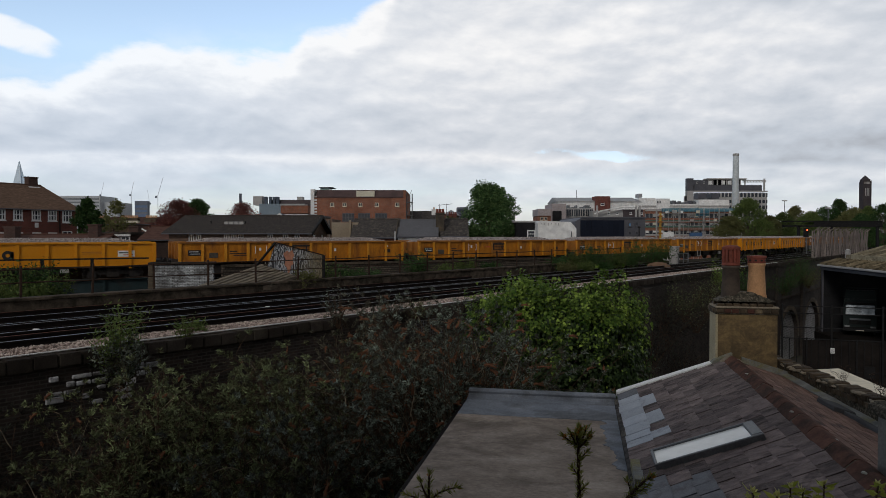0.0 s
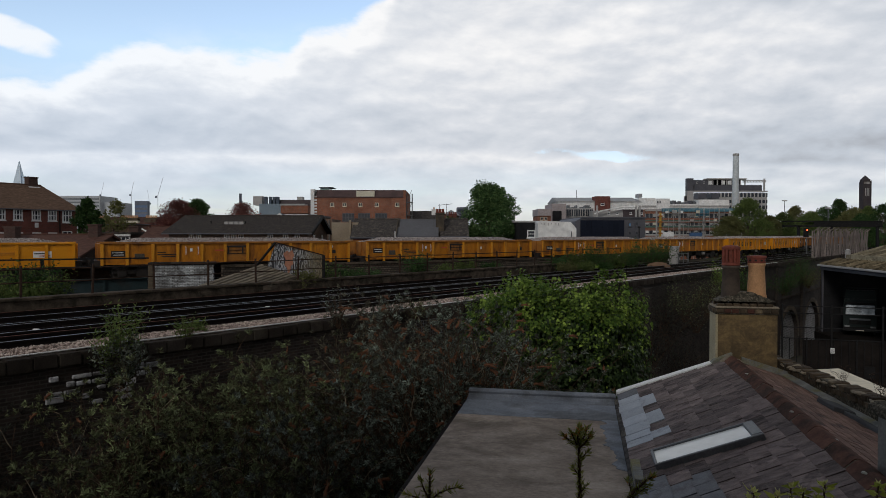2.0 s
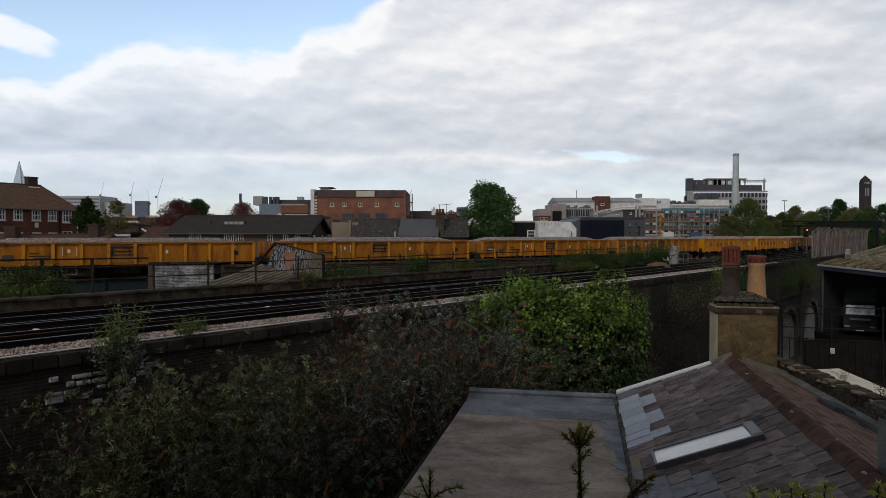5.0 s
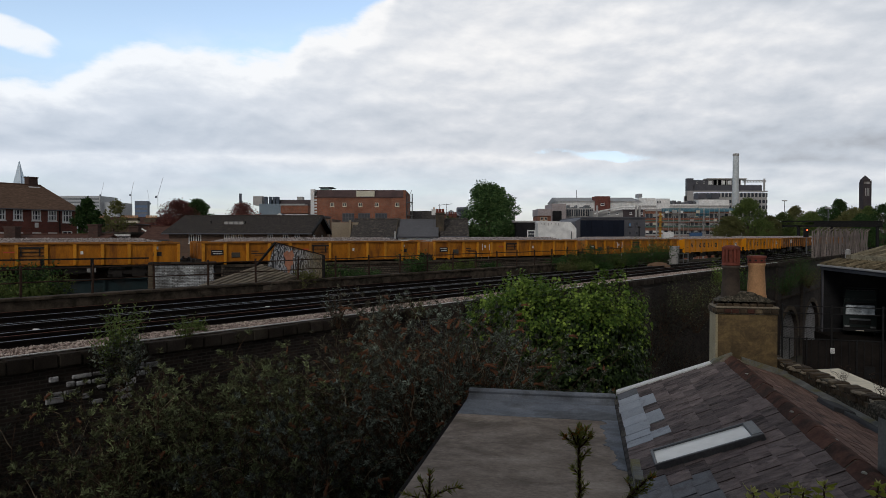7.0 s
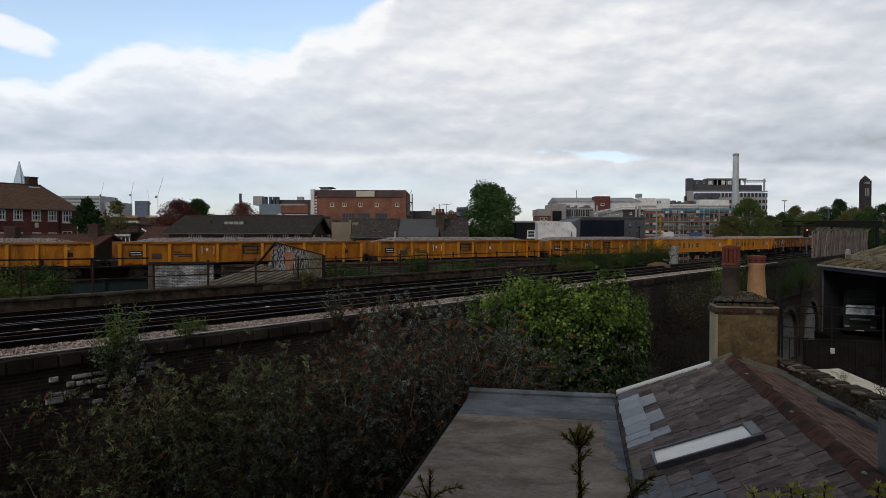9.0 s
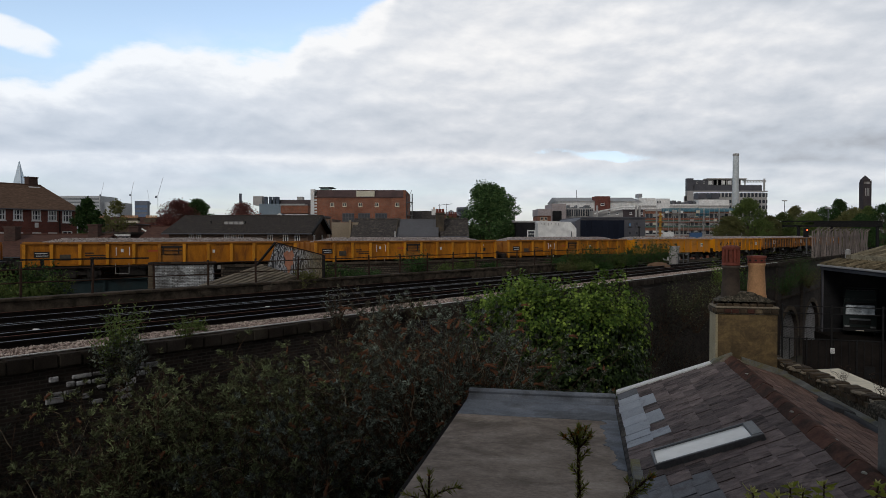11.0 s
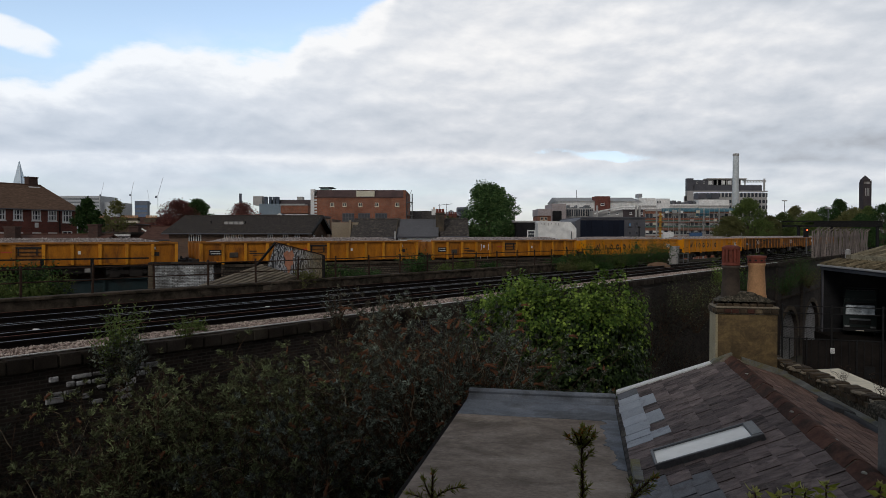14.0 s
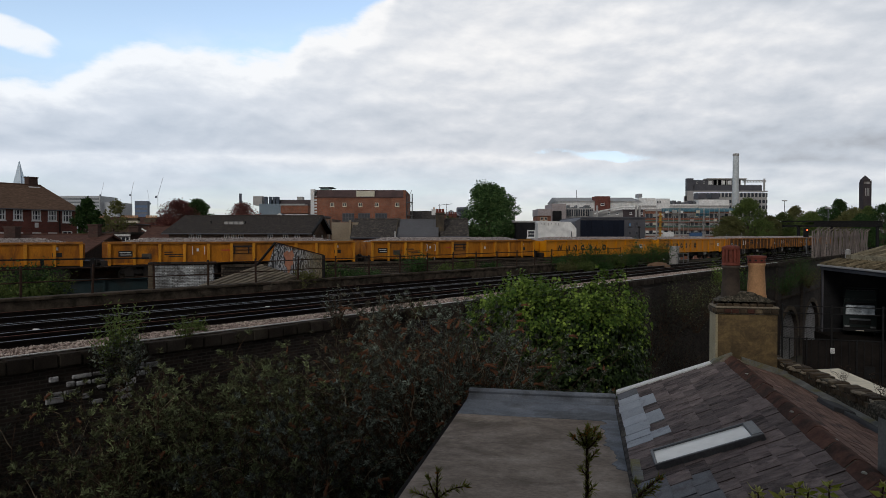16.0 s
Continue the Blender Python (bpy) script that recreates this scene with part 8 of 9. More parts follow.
def line_right():
    """What stands where the line runs out of view: footbridge, signal, lamp posts, the boarded fence."""
    b = thing("foot_bridge", "dark steel lattice footbridge across the railway", "bridge")
    y = 118
    x0, x1 = 58.74, 76.04
    part("lower_chord", boxes((x0, x1, y, y + 0.3, 12.37, 12.66)), M["black"], b)
    part("upper_chord", boxes((x0, x1, y, y + 0.3, 13.25, 13.44)), M["black"], b)
    part("parapet_plate", boxes((64.12, x1, y + 0.1, y + 0.15, 12.56, 13.34)), M["black"], b)
    q = x0
    while q < x1:
        bm = bmesh.new()
        tube(bm, [(q, y + 0.1, 12.56), (q + 0.9, y + 0.1, 13.34)], 0.05, n=4)
        part("brace", bm, M["black"], b)
        q += 1.0
    for px in (61.38, 67.05, 75.07):
        part("trestle_leg", boxes((px, px + 0.4, y, y + 0.4, -0.1, 12.56)), M["black"], b)
    s = thing("railway_signal", "colour light signal showing amber beside the line", "signal", pose(*line_at(78, 1.3)[0][:2], 8.4))
    part("post", lathe(bmesh.new(), [(0.09, 0), (0.09, 2.2), (0.05, 2.25)], 10), M["grey_metal"], s)
    part("head", bevelled(boxes((-0.32, 0.22, -0.1, 0.2, 2.3, 3.5)), 0.03), M["black"], s)
    part("hood", lathe(bmesh.new(), [(0.15, 0.0), (0.15, 0.2), (0.135, 0.2), (0.135, 0.02)], 14), M["black"], s, at=pose(-0.05, -0.1, 3.2, 90))
    part("lens", lathe(bmesh.new(), [(0.12, 0.0), (0.11, 0.05), (0.04, 0.07)], 14), M["amber"], s, "glowing amber signal lens", at=pose(-0.05, -0.1, 3.2, 90))
    for px, py, y in ((70.04, 17.95, 140), (73.33, 16.06, 130)):
        l = thing("street_lamp", "tall grey street lamp post", "street lamp", group="street lamps")
        part("pole", lathe(bmesh.new(), [(0.11, 0), (0.07, py)], 8, (px, y)), M["grey_metal"], l)
        part("lantern", boxes((px - 0.45, px + 0.45, y - 0.2, y + 0.2, py - 0.05, py + 0.15)), M["concrete"], l)
    f = thing("timber_fence", "tall leaning fence of weathered grey boards", "fence", VIA)
    rng = random.Random(14)
    # x along the viaduct, standing on its parapet
    board = [as_mesh("board", bevelled(boxes((-0.11, 0.11, -0.014, 0.014, 0, 2.5 + 0.25 * k)), 0.004), M["timber"]) for k in range(3)]
    q = 75.6
    k = 0
    while q < 112:
        part("board", board[k % 3], None, f, at=pose(q, 14.3 + rng.uniform(-0.06, 0.06), 8.72 - 0.3 * rng.random() ** 3, rng.uniform(-5, 5), rng.gauss(0, 4.5), rng.uniform(-8, 8)))
        q += 0.27 + (0.12 if rng.random() < 0.12 else 0)
        k += 1
    for q in np.arange(75.7, 112, 2.6):
        part("fence_post", bevelled(boxes((q - 0.06, q + 0.06, 14.33, 14.45, 8.7, 11.4)), 0.01), M["timber"], f)
        bm = bmesh.new()
        tube(bm, [(q, 14.3, 11.35), (q + 0.2, 13.75, 11.8)], 0.05, n=4)
        part("outrigger", bm, M["timber"], f)
    for z in (9.3, 10.8):
        part("fence_bar", boxes((75.6, 112, 14.32, 14.38, z, z + 0.09)), M["timber"], f)
    for k in range(7):
        bm = bmesh.new()
        a = 75.8 + k * 0.75
        tube(bm, [(a, 14.1 - 0.1 * (k % 2), 8.75 + 0.2 * (k % 3)), (a + rng.uniform(-1.2, 1.6), 14.15, 11.2 - 0.3 * (k % 3))], 0.05, n=4)
        part("loose_board", bm, M["timber"], f)
    cb = thing("relay_cabinet", "pale grey trackside relay cabinet", "cabinet", pose(19.00, 56, 8.45, 0, 0, 50))
    part("body", bevelled(boxes((-0.35, 0.35, -0.28, 0.28, 0.0, 1.55)), 0.02), M["render_grey"], cb)
    part("door", bevelled(boxes((-0.31, 0.31, -0.30, -0.27, 0.08, 1.45)), 0.008), M["render_grey"], cb)
    part("handle", boxes((0.2, 0.24, -0.33, -0.29, 0.7, 0.9)), M["black"], cb)
    part("roof", bevelled(boxes((-0.4, 0.4, -0.33, 0.33, 1.55, 1.62)), 0.015), M["concrete"], cb)
    rl = thing("trackside_barrier", "short grey steel barrier beside the cabinet", "barrier", pose(19.57, 55.5, 8.45, 0, 0, 40))
    for x in (-0.7, 0, 0.7):
        part("post", boxes((x - 0.03, x + 0.03, -0.03, 0.03, 0, 1.1)), M["grey_metal"], rl)
    for z in (0.5, 1.0):
        part("bar", boxes((-0.75, 0.75, -0.02, 0.02, z, z + 0.05)), M["grey_metal"], rl)
    bm = bmesh.new()
    bmesh.ops.create_icosphere(bm, subdivisions=4, radius=1)
    for v in bm.verts:
        k = 1 + 0.14 * noise.noise(v.co * 2.5) + 0.05 * noise.noise(v.co * 9)
        v.co = Vector((v.co.x * 0.85 * k, v.co.y * 0.6 * k, max(-0.02, v.co.z * 0.36 * k)))
    solid("sand_heap", bm, M["sand"], "small heap of reddish brown sand beside the track", "heap", pose(16.14, 51, 8.6))


M["amber"] = bpy.data.materials.new("amber light")
M["amber"].use_nodes = True
M["amber"].node_tree.nodes["Principled BSDF"].inputs["Emission Color"].default_value = (1.0, 0.12, 0.01, 1)
M["amber"].node_tree.nodes["Principled BSDF"].inputs["Emission Strength"].default_value = 3.5
M["sand"] = mat("reddish sand", (0.15, 0.088, 0.054), (0.22, 0.135, 0.085), 4, 0.95, fine=30, bump=0.5)
line_right()
# ---- things between the lines ----
def between_lines():
    rng = random.Random(17)
    w = thing("whitewashed_wall", "short whitewashed brick wall with a dark coping", "wall", pose(-11.67, 30.5, 0, 0, 0, 14))
    part("wall_body", bevelled(boxes((-1.32, 1.32, 0, 0.5, -0.1, 9.66)), 0.015), M["brick_white"], w)
    part("pier", bevelled(boxes((-1.42, -1.22, -0.06, 0.56, -0.1, 9.68)), 0.015), M["brick_stock"], w, "bare brick end pier")
    for k in range(6):
        a = -1.42 + k * 0.475
        part("coping_stone", bevelled(boxes((a, a + 0.465, -0.08, 0.58, 9.66, 9.78)), 0.02), M["stone"], w)
    # shed with a corrugated roof and a painted gable
    s = thing("lineside_shed", "sheet-roofed lineside shed with a graffiti-covered gable wall", "shed", pose(-6.75, 30.5, 0, 0, 0, 10))
    o = [(-1.12, 9.45), (-0.72, 10.62), (1.35, 10.05), (1.35, 9.05), (-0.2, 9.05)]
    part("painted_wall", prism(bmesh.new(), o, 0.0, 0.16), M["graffiti"], s, "wall covered in pale graffiti")
    part("painted_figure", prism(bmesh.new(), [(-0.40, 10.16), (-0.22, 10.30), (-0.12, 10.22), (0.0, 10.33), (0.10, 10.08), (0.02, 9.95), (0.06, 9.70), (-0.06, 9.62), (-0.08, 9.38), (-0.18, 9.22), (-0.24, 9.55), (-0.34, 9.66), (-0.28, 9.9)], -0.012, 0.0), M["salmon"], s, "salmon pink painted shape")
    part("end_post", bevelled(boxes((1.32, 1.46, -0.06, 0.2, 8.5, 10.08)), 0.01), M["black"], s)
    bm = bmesh.new()
    tube(bm, [(-2.05, -0.12, 9.0), (-0.72, -0.08, 10.66)], 0.055, n=4)
    part("bargeboard", bm, M["black"], s, "black bargeboard")
    bm = bmesh.new()
    tube(bm, [(-0.72, -0.08, 10.66), (1.4, -0.05, 10.08)], 0.03, n=4)
    part("bargeboard", bm, M["black"], s)
    # striped sheet roof, low in front of the shed
    roof = thing("sheet_roof", "pale tan corrugated sheet roof with broad ribs", "roof")
    a0, a1 = Vector((-9.53, 26.2, 8.96)), Vector((-6.72, 27.8, 8.88))
    b0, b1 = Vector((-7.98, 30.0, 9.66)), Vector((-6.02, 29.2, 9.11))
    n = 10
    for k in range(n - 1):
        f0, f1, f2 = k / n, (k + 0.62) / n, (k + 1) / n
        for lo, hi, lift in ((f0, f1, 0.05), (f1, f2, 0.0)):
            bm = bmesh.new()
            q = [a0.lerp(a1, lo), a0.lerp(a1, hi), b0.lerp(b1, hi), b0.lerp(b1, lo)]
            up = [bm.verts.new(p + Vector((0, 0, lift))) for p in q]
            dn = [bm.verts.new(p + Vector((0, 0, -0.12))) for p in q]
            bm.faces.new(up)
            bm.faces.new(dn[::-1])
            for e in range(4):
                bm.faces.new((dn[e], dn[(e + 1) % 4], up[(e + 1) % 4], up[e]))
            bmesh.ops.recalc_face_normals(bm, faces=bm.faces[:])
            part("sheet", bm, M["sheet" if lift else "sheet_dark"], roof)
    part("wall", boxes((-8.62 - 1.2, -7.44 + 0.6, 28.0, 29.2, -0.1, 8.3)), M["brick_stock"], roof)
    bg = thing("rubbish_bag", "crumpled white rubbish bag on the sheet roof", "bag", pose(-8.84, 28.0, 9.2))
    bm = bmesh.new()
    bmesh.ops.create_icosphere(bm, subdivisions=3, radius=0.17)
    for v in bm.verts:
        v.co *= 1 + 0.3 * noise.noise(v.co * 9)
        v.co.z *= 0.6
    part("bag", bm, M["white"], bg)
    bd = thing("white_debris", "strip of crumpled white sheeting by the wall", "debris", pose(-9.79, 28.2, 8.9, 0, 0, 30) @ Matrix.Scale(0.6, 4))
    bm = bmesh.new()
    for k in range(7):
        box(bm, k * 0.16 - 0.5, k * 0.16 - 0.3, rng.uniform(-0.1, 0), rng.uniform(0.08, 0.2), 0 + k * 0.02, 0.06 + k * 0.03)
    part("sheeting", bevelled(bm, 0.015), M["white"], bd)
    wk = as_mesh("plank", bevelled(boxes((-0.6, 0.6, -0.07, 0.07, 0, 0.04)), 0.008), M["sheet"])
    for px, y in ((-5.58, 33), (-3.94, 33), (2.77, 43), (3.34, 41.5)):
        p = thing("loose_plank", "loose pale plank lying on rough ground", "plank", pose(px, y, 8.85, 2, 3, rng.uniform(20, 70)), group="loose planks")
        part("board", wk, None, p)
    # shrubs
    for k, (px, y, z, r, h, leaf) in enumerate(((-15.92, 25.2, 8.3, 1.0, 1.6, "leaf_far"), (-15.30, 25.5, 8.3, 1.0, 1.75, "leaf_tree"), (-15.05, 26, 8.3, 1.0, 1.45, "leaf_far"), (-14.89, 24.6, 8.4, 0.8, 1.1, "leaf_far"),
                                                (-1.46, 36, 8.55, 1.0, 1.75, "leaf_tree"), (-5.94, 32, 8.55, 0.8, 1.2, "leaf_far"), (-4.90, 34.5, 8.5, 1.0, 1.2, "leaf_tree"), (-3.74, 35.5, 8.5, 1.0, 0.9, "leaf_tree"),
                                                (-6.06, 29.6, 8.5, 0.7, 1.1, "leaf_olive"), (0.19, 38.5, 8.6, 0.8, 0.9, "leaf_far"), (1.36, 40, 8.6, 0.7, 1.1, "leaf_far"), (2.92, 42, 8.6, 0.7, 0.9, "leaf_tree"),
                                                (7.66, 46, 8.6, 1.1, 1.2, "leaf_tree"), (9.19, 47, 8.6, 1.0, 1.5, "leaf_far"), (10.58, 48, 8.6, 1.1, 1.9, "leaf_tree"), (12.22, 49, 8.6, 1.0, 1.5, "leaf_far"),
                                                (13.83, 50, 8.6, 1.0, 1.9, "leaf_tree"), (15.76, 52, 8.6, 1.3, 2.3, "leaf_tree"), (17.03, 53, 8.6, 1.3, 2.0, "leaf_tree"), (7.87, 44, 8.6, 0.9, 0.8, "leaf_olive"),
                                                (11.13, 46.5, 8.6, 0.8, 0.7, "leaf_tree"), (9.56, 45.5, 8.6, 0.9, 0.8, "leaf_far"), (-2.73, 35, 8.5, 0.5, 0.5, "leaf_lush"))):
        small_shrub(100 + k, "loose green self-sown shrub beside the railway", pose(px, y, z), r, h, leaf, 1500, 0.14, 0.05, group="lineside shrubs")
    # weeds along the near coping and on the viaduct face
    for k, (px, y, z, r, h, leaf) in enumerate(((-6.46, 13.6, 8.1, 0.42, 1.55, "leaf_far"), (-6.38, 13.5, 8.0, 0.4, 1.1, "leaf_grey"), (-5.87, 15.4, 8.5, 0.28, 0.75, "leaf_far"), (-5.75, 15.9, 8.55, 0.2, 0.6, "leaf_far"), (-2.83, 18.4, 8.5, 0.35, 1.1, "leaf_grey"),
                                                (-1.56, 19.8, 8.5, 0.5, 0.9, "leaf_grey"), (-0.84, 20.4, 8.5, 0.5, 0.8, "leaf_lush"))):
        small_shrub(200 + k, "spindly weed growing out of the coping", pose(px, y, z), r, h, leaf, 2000 if k < 2 else 380, 0.09, 0.030, name="weed", group="wall weeds")
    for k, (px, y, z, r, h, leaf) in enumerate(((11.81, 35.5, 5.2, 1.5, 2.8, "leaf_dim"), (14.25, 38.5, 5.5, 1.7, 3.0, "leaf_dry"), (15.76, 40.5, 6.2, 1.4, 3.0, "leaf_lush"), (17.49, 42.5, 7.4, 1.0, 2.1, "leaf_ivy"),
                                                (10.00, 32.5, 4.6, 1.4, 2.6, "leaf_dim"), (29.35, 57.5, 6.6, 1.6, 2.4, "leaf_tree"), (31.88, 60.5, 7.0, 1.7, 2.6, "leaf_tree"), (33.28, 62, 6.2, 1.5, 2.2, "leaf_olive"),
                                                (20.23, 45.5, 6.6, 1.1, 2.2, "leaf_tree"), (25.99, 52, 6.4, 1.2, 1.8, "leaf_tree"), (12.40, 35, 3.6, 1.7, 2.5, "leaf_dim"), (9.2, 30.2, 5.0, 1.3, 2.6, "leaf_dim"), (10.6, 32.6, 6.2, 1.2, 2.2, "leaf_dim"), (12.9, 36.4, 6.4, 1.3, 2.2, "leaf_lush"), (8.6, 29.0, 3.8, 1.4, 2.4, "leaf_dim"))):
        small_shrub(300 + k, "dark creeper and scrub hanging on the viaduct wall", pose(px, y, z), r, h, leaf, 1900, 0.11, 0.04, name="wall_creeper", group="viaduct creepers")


def graffiti_mat():
    m = bpy.data.materials.new("graffiti paint")
    m.use_nodes = True
    t = m.node_tree
    p = t.nodes["Principled BSDF"]
    tc = t.nodes.new("ShaderNodeTexCoord")
    mp = t.nodes.new("ShaderNodeMapping")
    mp.inputs["Scale"].default_value = (6.0, 1.0, 1.1)
    t.links.new(tc.outputs["Object"], mp.inputs[0])
    a = noise_node(t, mp.outputs[0], 1.4, 3, 0.55, 0.5)
    b = noise_node(t, tc.outputs["Object"], 1.6, 3, 0.5)
    strokes = ramp(t, a, [(0.36, (0.02, 0.02, 0.025)), (0.40, (0.015, 0.017, 0.022)), (0.44, (0.55, 0.57, 0.60)), (0.48, (0.015, 0.017, 0.022)), (0.53, (0.03, 0.03, 0.035)), (0.57, (0.50, 0.51, 0.54)), (0.63, (0.02, 0.02, 0.022))])
    tan = ramp(t, a, [(0.34, (0.22, 0.18, 0.11)), (0.40, (0.03, 0.025, 0.014)), (0.45, (0.24, 0.20, 0.12)), (0.50, (0.035, 0.03, 0.018)), (0.55, (0.22, 0.17, 0.10)), (0.60, (0.04, 0.03, 0.02)), (0.66, (0.20, 0.16, 0.10))])
    sp = t.nodes.new("ShaderNodeSeparateXYZ")
    t.links.new(tc.outputs["Object"], sp.inputs[0])
    fac = math_node(t, "ADD", math_node(t, "MULTIPLY", sp.outputs[0], 0.8), math_node(t, "SUBTRACT", b, 0.5), True)
    t.links.new(mix_colour(t, fac, strokes, tan), p.inputs["Base Color"])
    p.inputs["Roughness"].default_value = 0.8
    return m


# darker copy of the sheet colour; paints the shade between the ribs
M["sheet_dark"] = mat("shadowed sheet trough", (0.06, 0.047, 0.034), (0.11, 0.088, 0.064), 2, 0.9, bump=0.2)
M["graffiti"] = graffiti_mat()
M["salmon"] = mat("salmon paint", (0.32, 0.125, 0.075), (0.46, 0.22, 0.14), 7, 0.8, stain=(0.2, 0.1, 0.08))
between_lines()


# ---- the yard on the right ----
def yard():
    sh = thing("depot_shed", "open-fronted depot shed with a ribbed sheet roof", "shed", pose(32.3, 58, 0, 0, 0, -7.3))
    L, W, E, R = 27.0, 11.2, 8.5, 11.85
    tilt = (R - E) / (W + 0.25)

    def roof_z(x):
        return E + (x + 0.25) * tilt

    # mossy lower tier along the eave, a pale kerb, and the lighter upper tier behind it
    for k in range(54):
        a = -L + k * 0.5
        bm = bmesh.new()
        prism(bm, [(-0.25, E), (1.3, roof_z(1.3)), (1.3, roof_z(1.3) + 0.03), (-0.25, E + 0.03)], a, a + 0.5)
        prism(bm, [(-0.25, E + 0.02), (1.3, roof_z(1.3) + 0.02), (1.3, roof_z(1.3) + 0.12), (-0.25, E + 0.12)], a + 0.38, a + 0.5)
        part("lower_sheet", bm, M["moss_sheet"], sh, "brown mossy roof sheet")
        if k < 51:
            bm = bmesh.new()
            prism(bm, [(1.5, roof_z(1.5) + 0.2), (W, R + 0.2), (W, R + 0.23), (1.5, roof_z(1.5) + 0.23)], a, a + 0.5)
            prism(bm, [(1.5, roof_z(1.5) + 0.22), (W, R + 0.22), (W, R + 0.36), (1.5, roof_z(1.5) + 0.36)], a + 0.36, a + 0.5)
            part("roof_sheet", bm, M["straw_sheet"], sh)
    part("roof_kerb", boxes((1.25, 1.55, -L, -1.4, roof_z(1.3) - 0.05, roof_z(1.3) + 0.42)), M["straw_sheet"], sh, "pale kerb between the roof tiers")
    part("roof_cowl", lathe(bmesh.new(), [(0.2, roof_z(1.7)), (0.2, roof_z(1.7) + 0.6), (0.24, roof_z(1.7) + 0.64), (0.08, roof_z(1.7) + 0.75)], 12, (1.7, -0.7)), M["render_grey"], sh, "pale grey vent cowl")
    part("gutter", bevelled(boxes((-0.42, -0.2, -L, 0.1, E - 0.16, E + 0.0)), 0.03), M["concrete"], sh, "pale grey gutter")
    part("fascia", boxes((-0.22, -0.12, -L, 0.0, E - 0.45, E - 0.02)), M["clad_grey"], sh)
    part("back_wall", boxes((8.6, 8.9, -L, 0, 0, 10.9)), M["clad_black"], sh)
    bm = bmesh.new()
    prism(bm, [(0.0, 0.0), (8.8, 0.0), (8.8, 11.1), (0.0, E - 0.05)], -0.25, 0.0)
    part("end_wall", bm, M["clad_black"], sh)
    for b in (-0.12, -26.5):
        part("post", boxes((-0.12, 0.1, b - 0.12, b + 0.12, 0, E - 0.1)), M["clad_grey"], sh)
    part("floor_slab", boxes((-0.6, 8.8, -L, 0.0, -0.1, 2.8)), M["clad_brown"], sh, "raised dark parking deck")
    # lorry
    tr = thing("lorry", "dark green lorry cab with a wide windscreen", "lorry", pose(33.7, 55.0, 2.8, 0, 0, -31))
    bm = bmesh.new()
    prism(bm, [(-1.15, 0.55), (1.15, 0.55), (1.18, 2.2), (1.08, 3.0), (-1.08, 3.0), (-1.18, 2.2)], 0.0, 1.8)
    part("cab", bevelled(bm, 0.06, 2), M["lorry"], tr)
    part("windscreen", prism(bmesh.new(), [(-0.20, 1.75), (-0.02, 2.55), (0.02, 2.55), (0.02, 1.75)], -1.0, 1.0, "x"), M["screen_truck"], tr)
    part("sun_visor", bevelled(boxes((-1.05, 1.05, -0.28, 0.0, 2.6, 2.75)), 0.03), M["black"], tr)
    part("roof_deflector", prism(bmesh.new(), [(-1.1, 3.0), (1.1, 3.0), (1.0, 3.7), (-1.0, 3.7)], 0.2, 0.5), M["lorry"], tr, "roof wind deflector")
    part("cargo_box", bevelled(boxes((-1.25, 1.25, 1.9, 8.0, 0.9, 3.75)), 0.03), M["clad_black"], tr, "dark cargo body")
    part("grille", boxes((-0.75, 0.75, -0.05, 0.02, 0.95, 1.45)), M["black"], tr)
    part("badge_bar", bevelled(boxes((-0.72, 0.72, -0.07, -0.03, 1.3, 1.45)), 0.01), M["grey_metal"], tr, "pale grey badge bar")
    part("bumper", bevelled(boxes((-1.2, 1.2, -0.12, 0.1, 0.38, 0.75)), 0.04), M["black"], tr)
    part("number_plate", boxes((-0.28, 0.28, -0.14, -0.11, 0.45, 0.57)), M["cream"], tr, "blank pale plate")
    for x in (-0.9, 0.9):
        part("headlight", bevelled(boxes((x - 0.18, x + 0.18, -0.14, -0.08, 0.72, 0.86)), 0.02), M["glass_lamp"], tr, "clear headlight")
        part("mirror", bevelled(boxes((x * 1.42 - 0.1, x * 1.42 + 0.1, -0.2, -0.1, 1.7, 2.3)), 0.02), M["black"], tr)
        for y in (0.7, 5.5):
            wl = part("wheel", lathe(bmesh.new(), [(0.2, -0.14), (0.46, -0.14), (0.48, -0.1), (0.48, 0.1), (0.46, 0.14), (0.2, 0.14)], 22), M["black"], tr, at=pose(x * 1.15, y, 0.48, 0, 90, 0))
            part("hub", lathe(bmesh.new(), [(0.05, -0.16), (0.22, -0.15), (0.22, 0.15), (0.05, 0.16)], 14), M["grey_metal"], wl)
    # black railings and gates
    g = thing("steel_gates", "tall black steel gates and railings round the yard", "gate", pose(21.69, 43.5, 0, 0, 0, -18))
    bar = as_mesh("bar", boxes((-0.022, 0.022, -0.02, 0.02, 0.6, 4.45)), M["black"])
    for k in range(24):
        part("bar", bar, None, g, at=pose(k * 0.42, 0, 0))
    for z in (0.7, 2.4, 4.4, 5.1, 6.0, 6.45):
        part("cross_rail", boxes((0, 9.9, -0.025, 0.025, z, z + 0.06)), M["black"], g)
    for k in range(8):
        part("gate_post", bevelled(boxes((k * 1.4 - 0.05, k * 1.4 + 0.05, -0.06, 0.06, -0.1, 4.5 if k % 2 else 6.6)), 0.01), M["black"], g)
    part("gate_sheet", boxes((1.2, 9.9, 0.06, 0.09, 0.2, 4.35)), M["clad_brown"], g, "dark brown sheeted gate leaf")
    part("letter_box", boxes((4.6, 5.2, -0.06, 0.06, 2.1, 2.85)), M["black"], g)
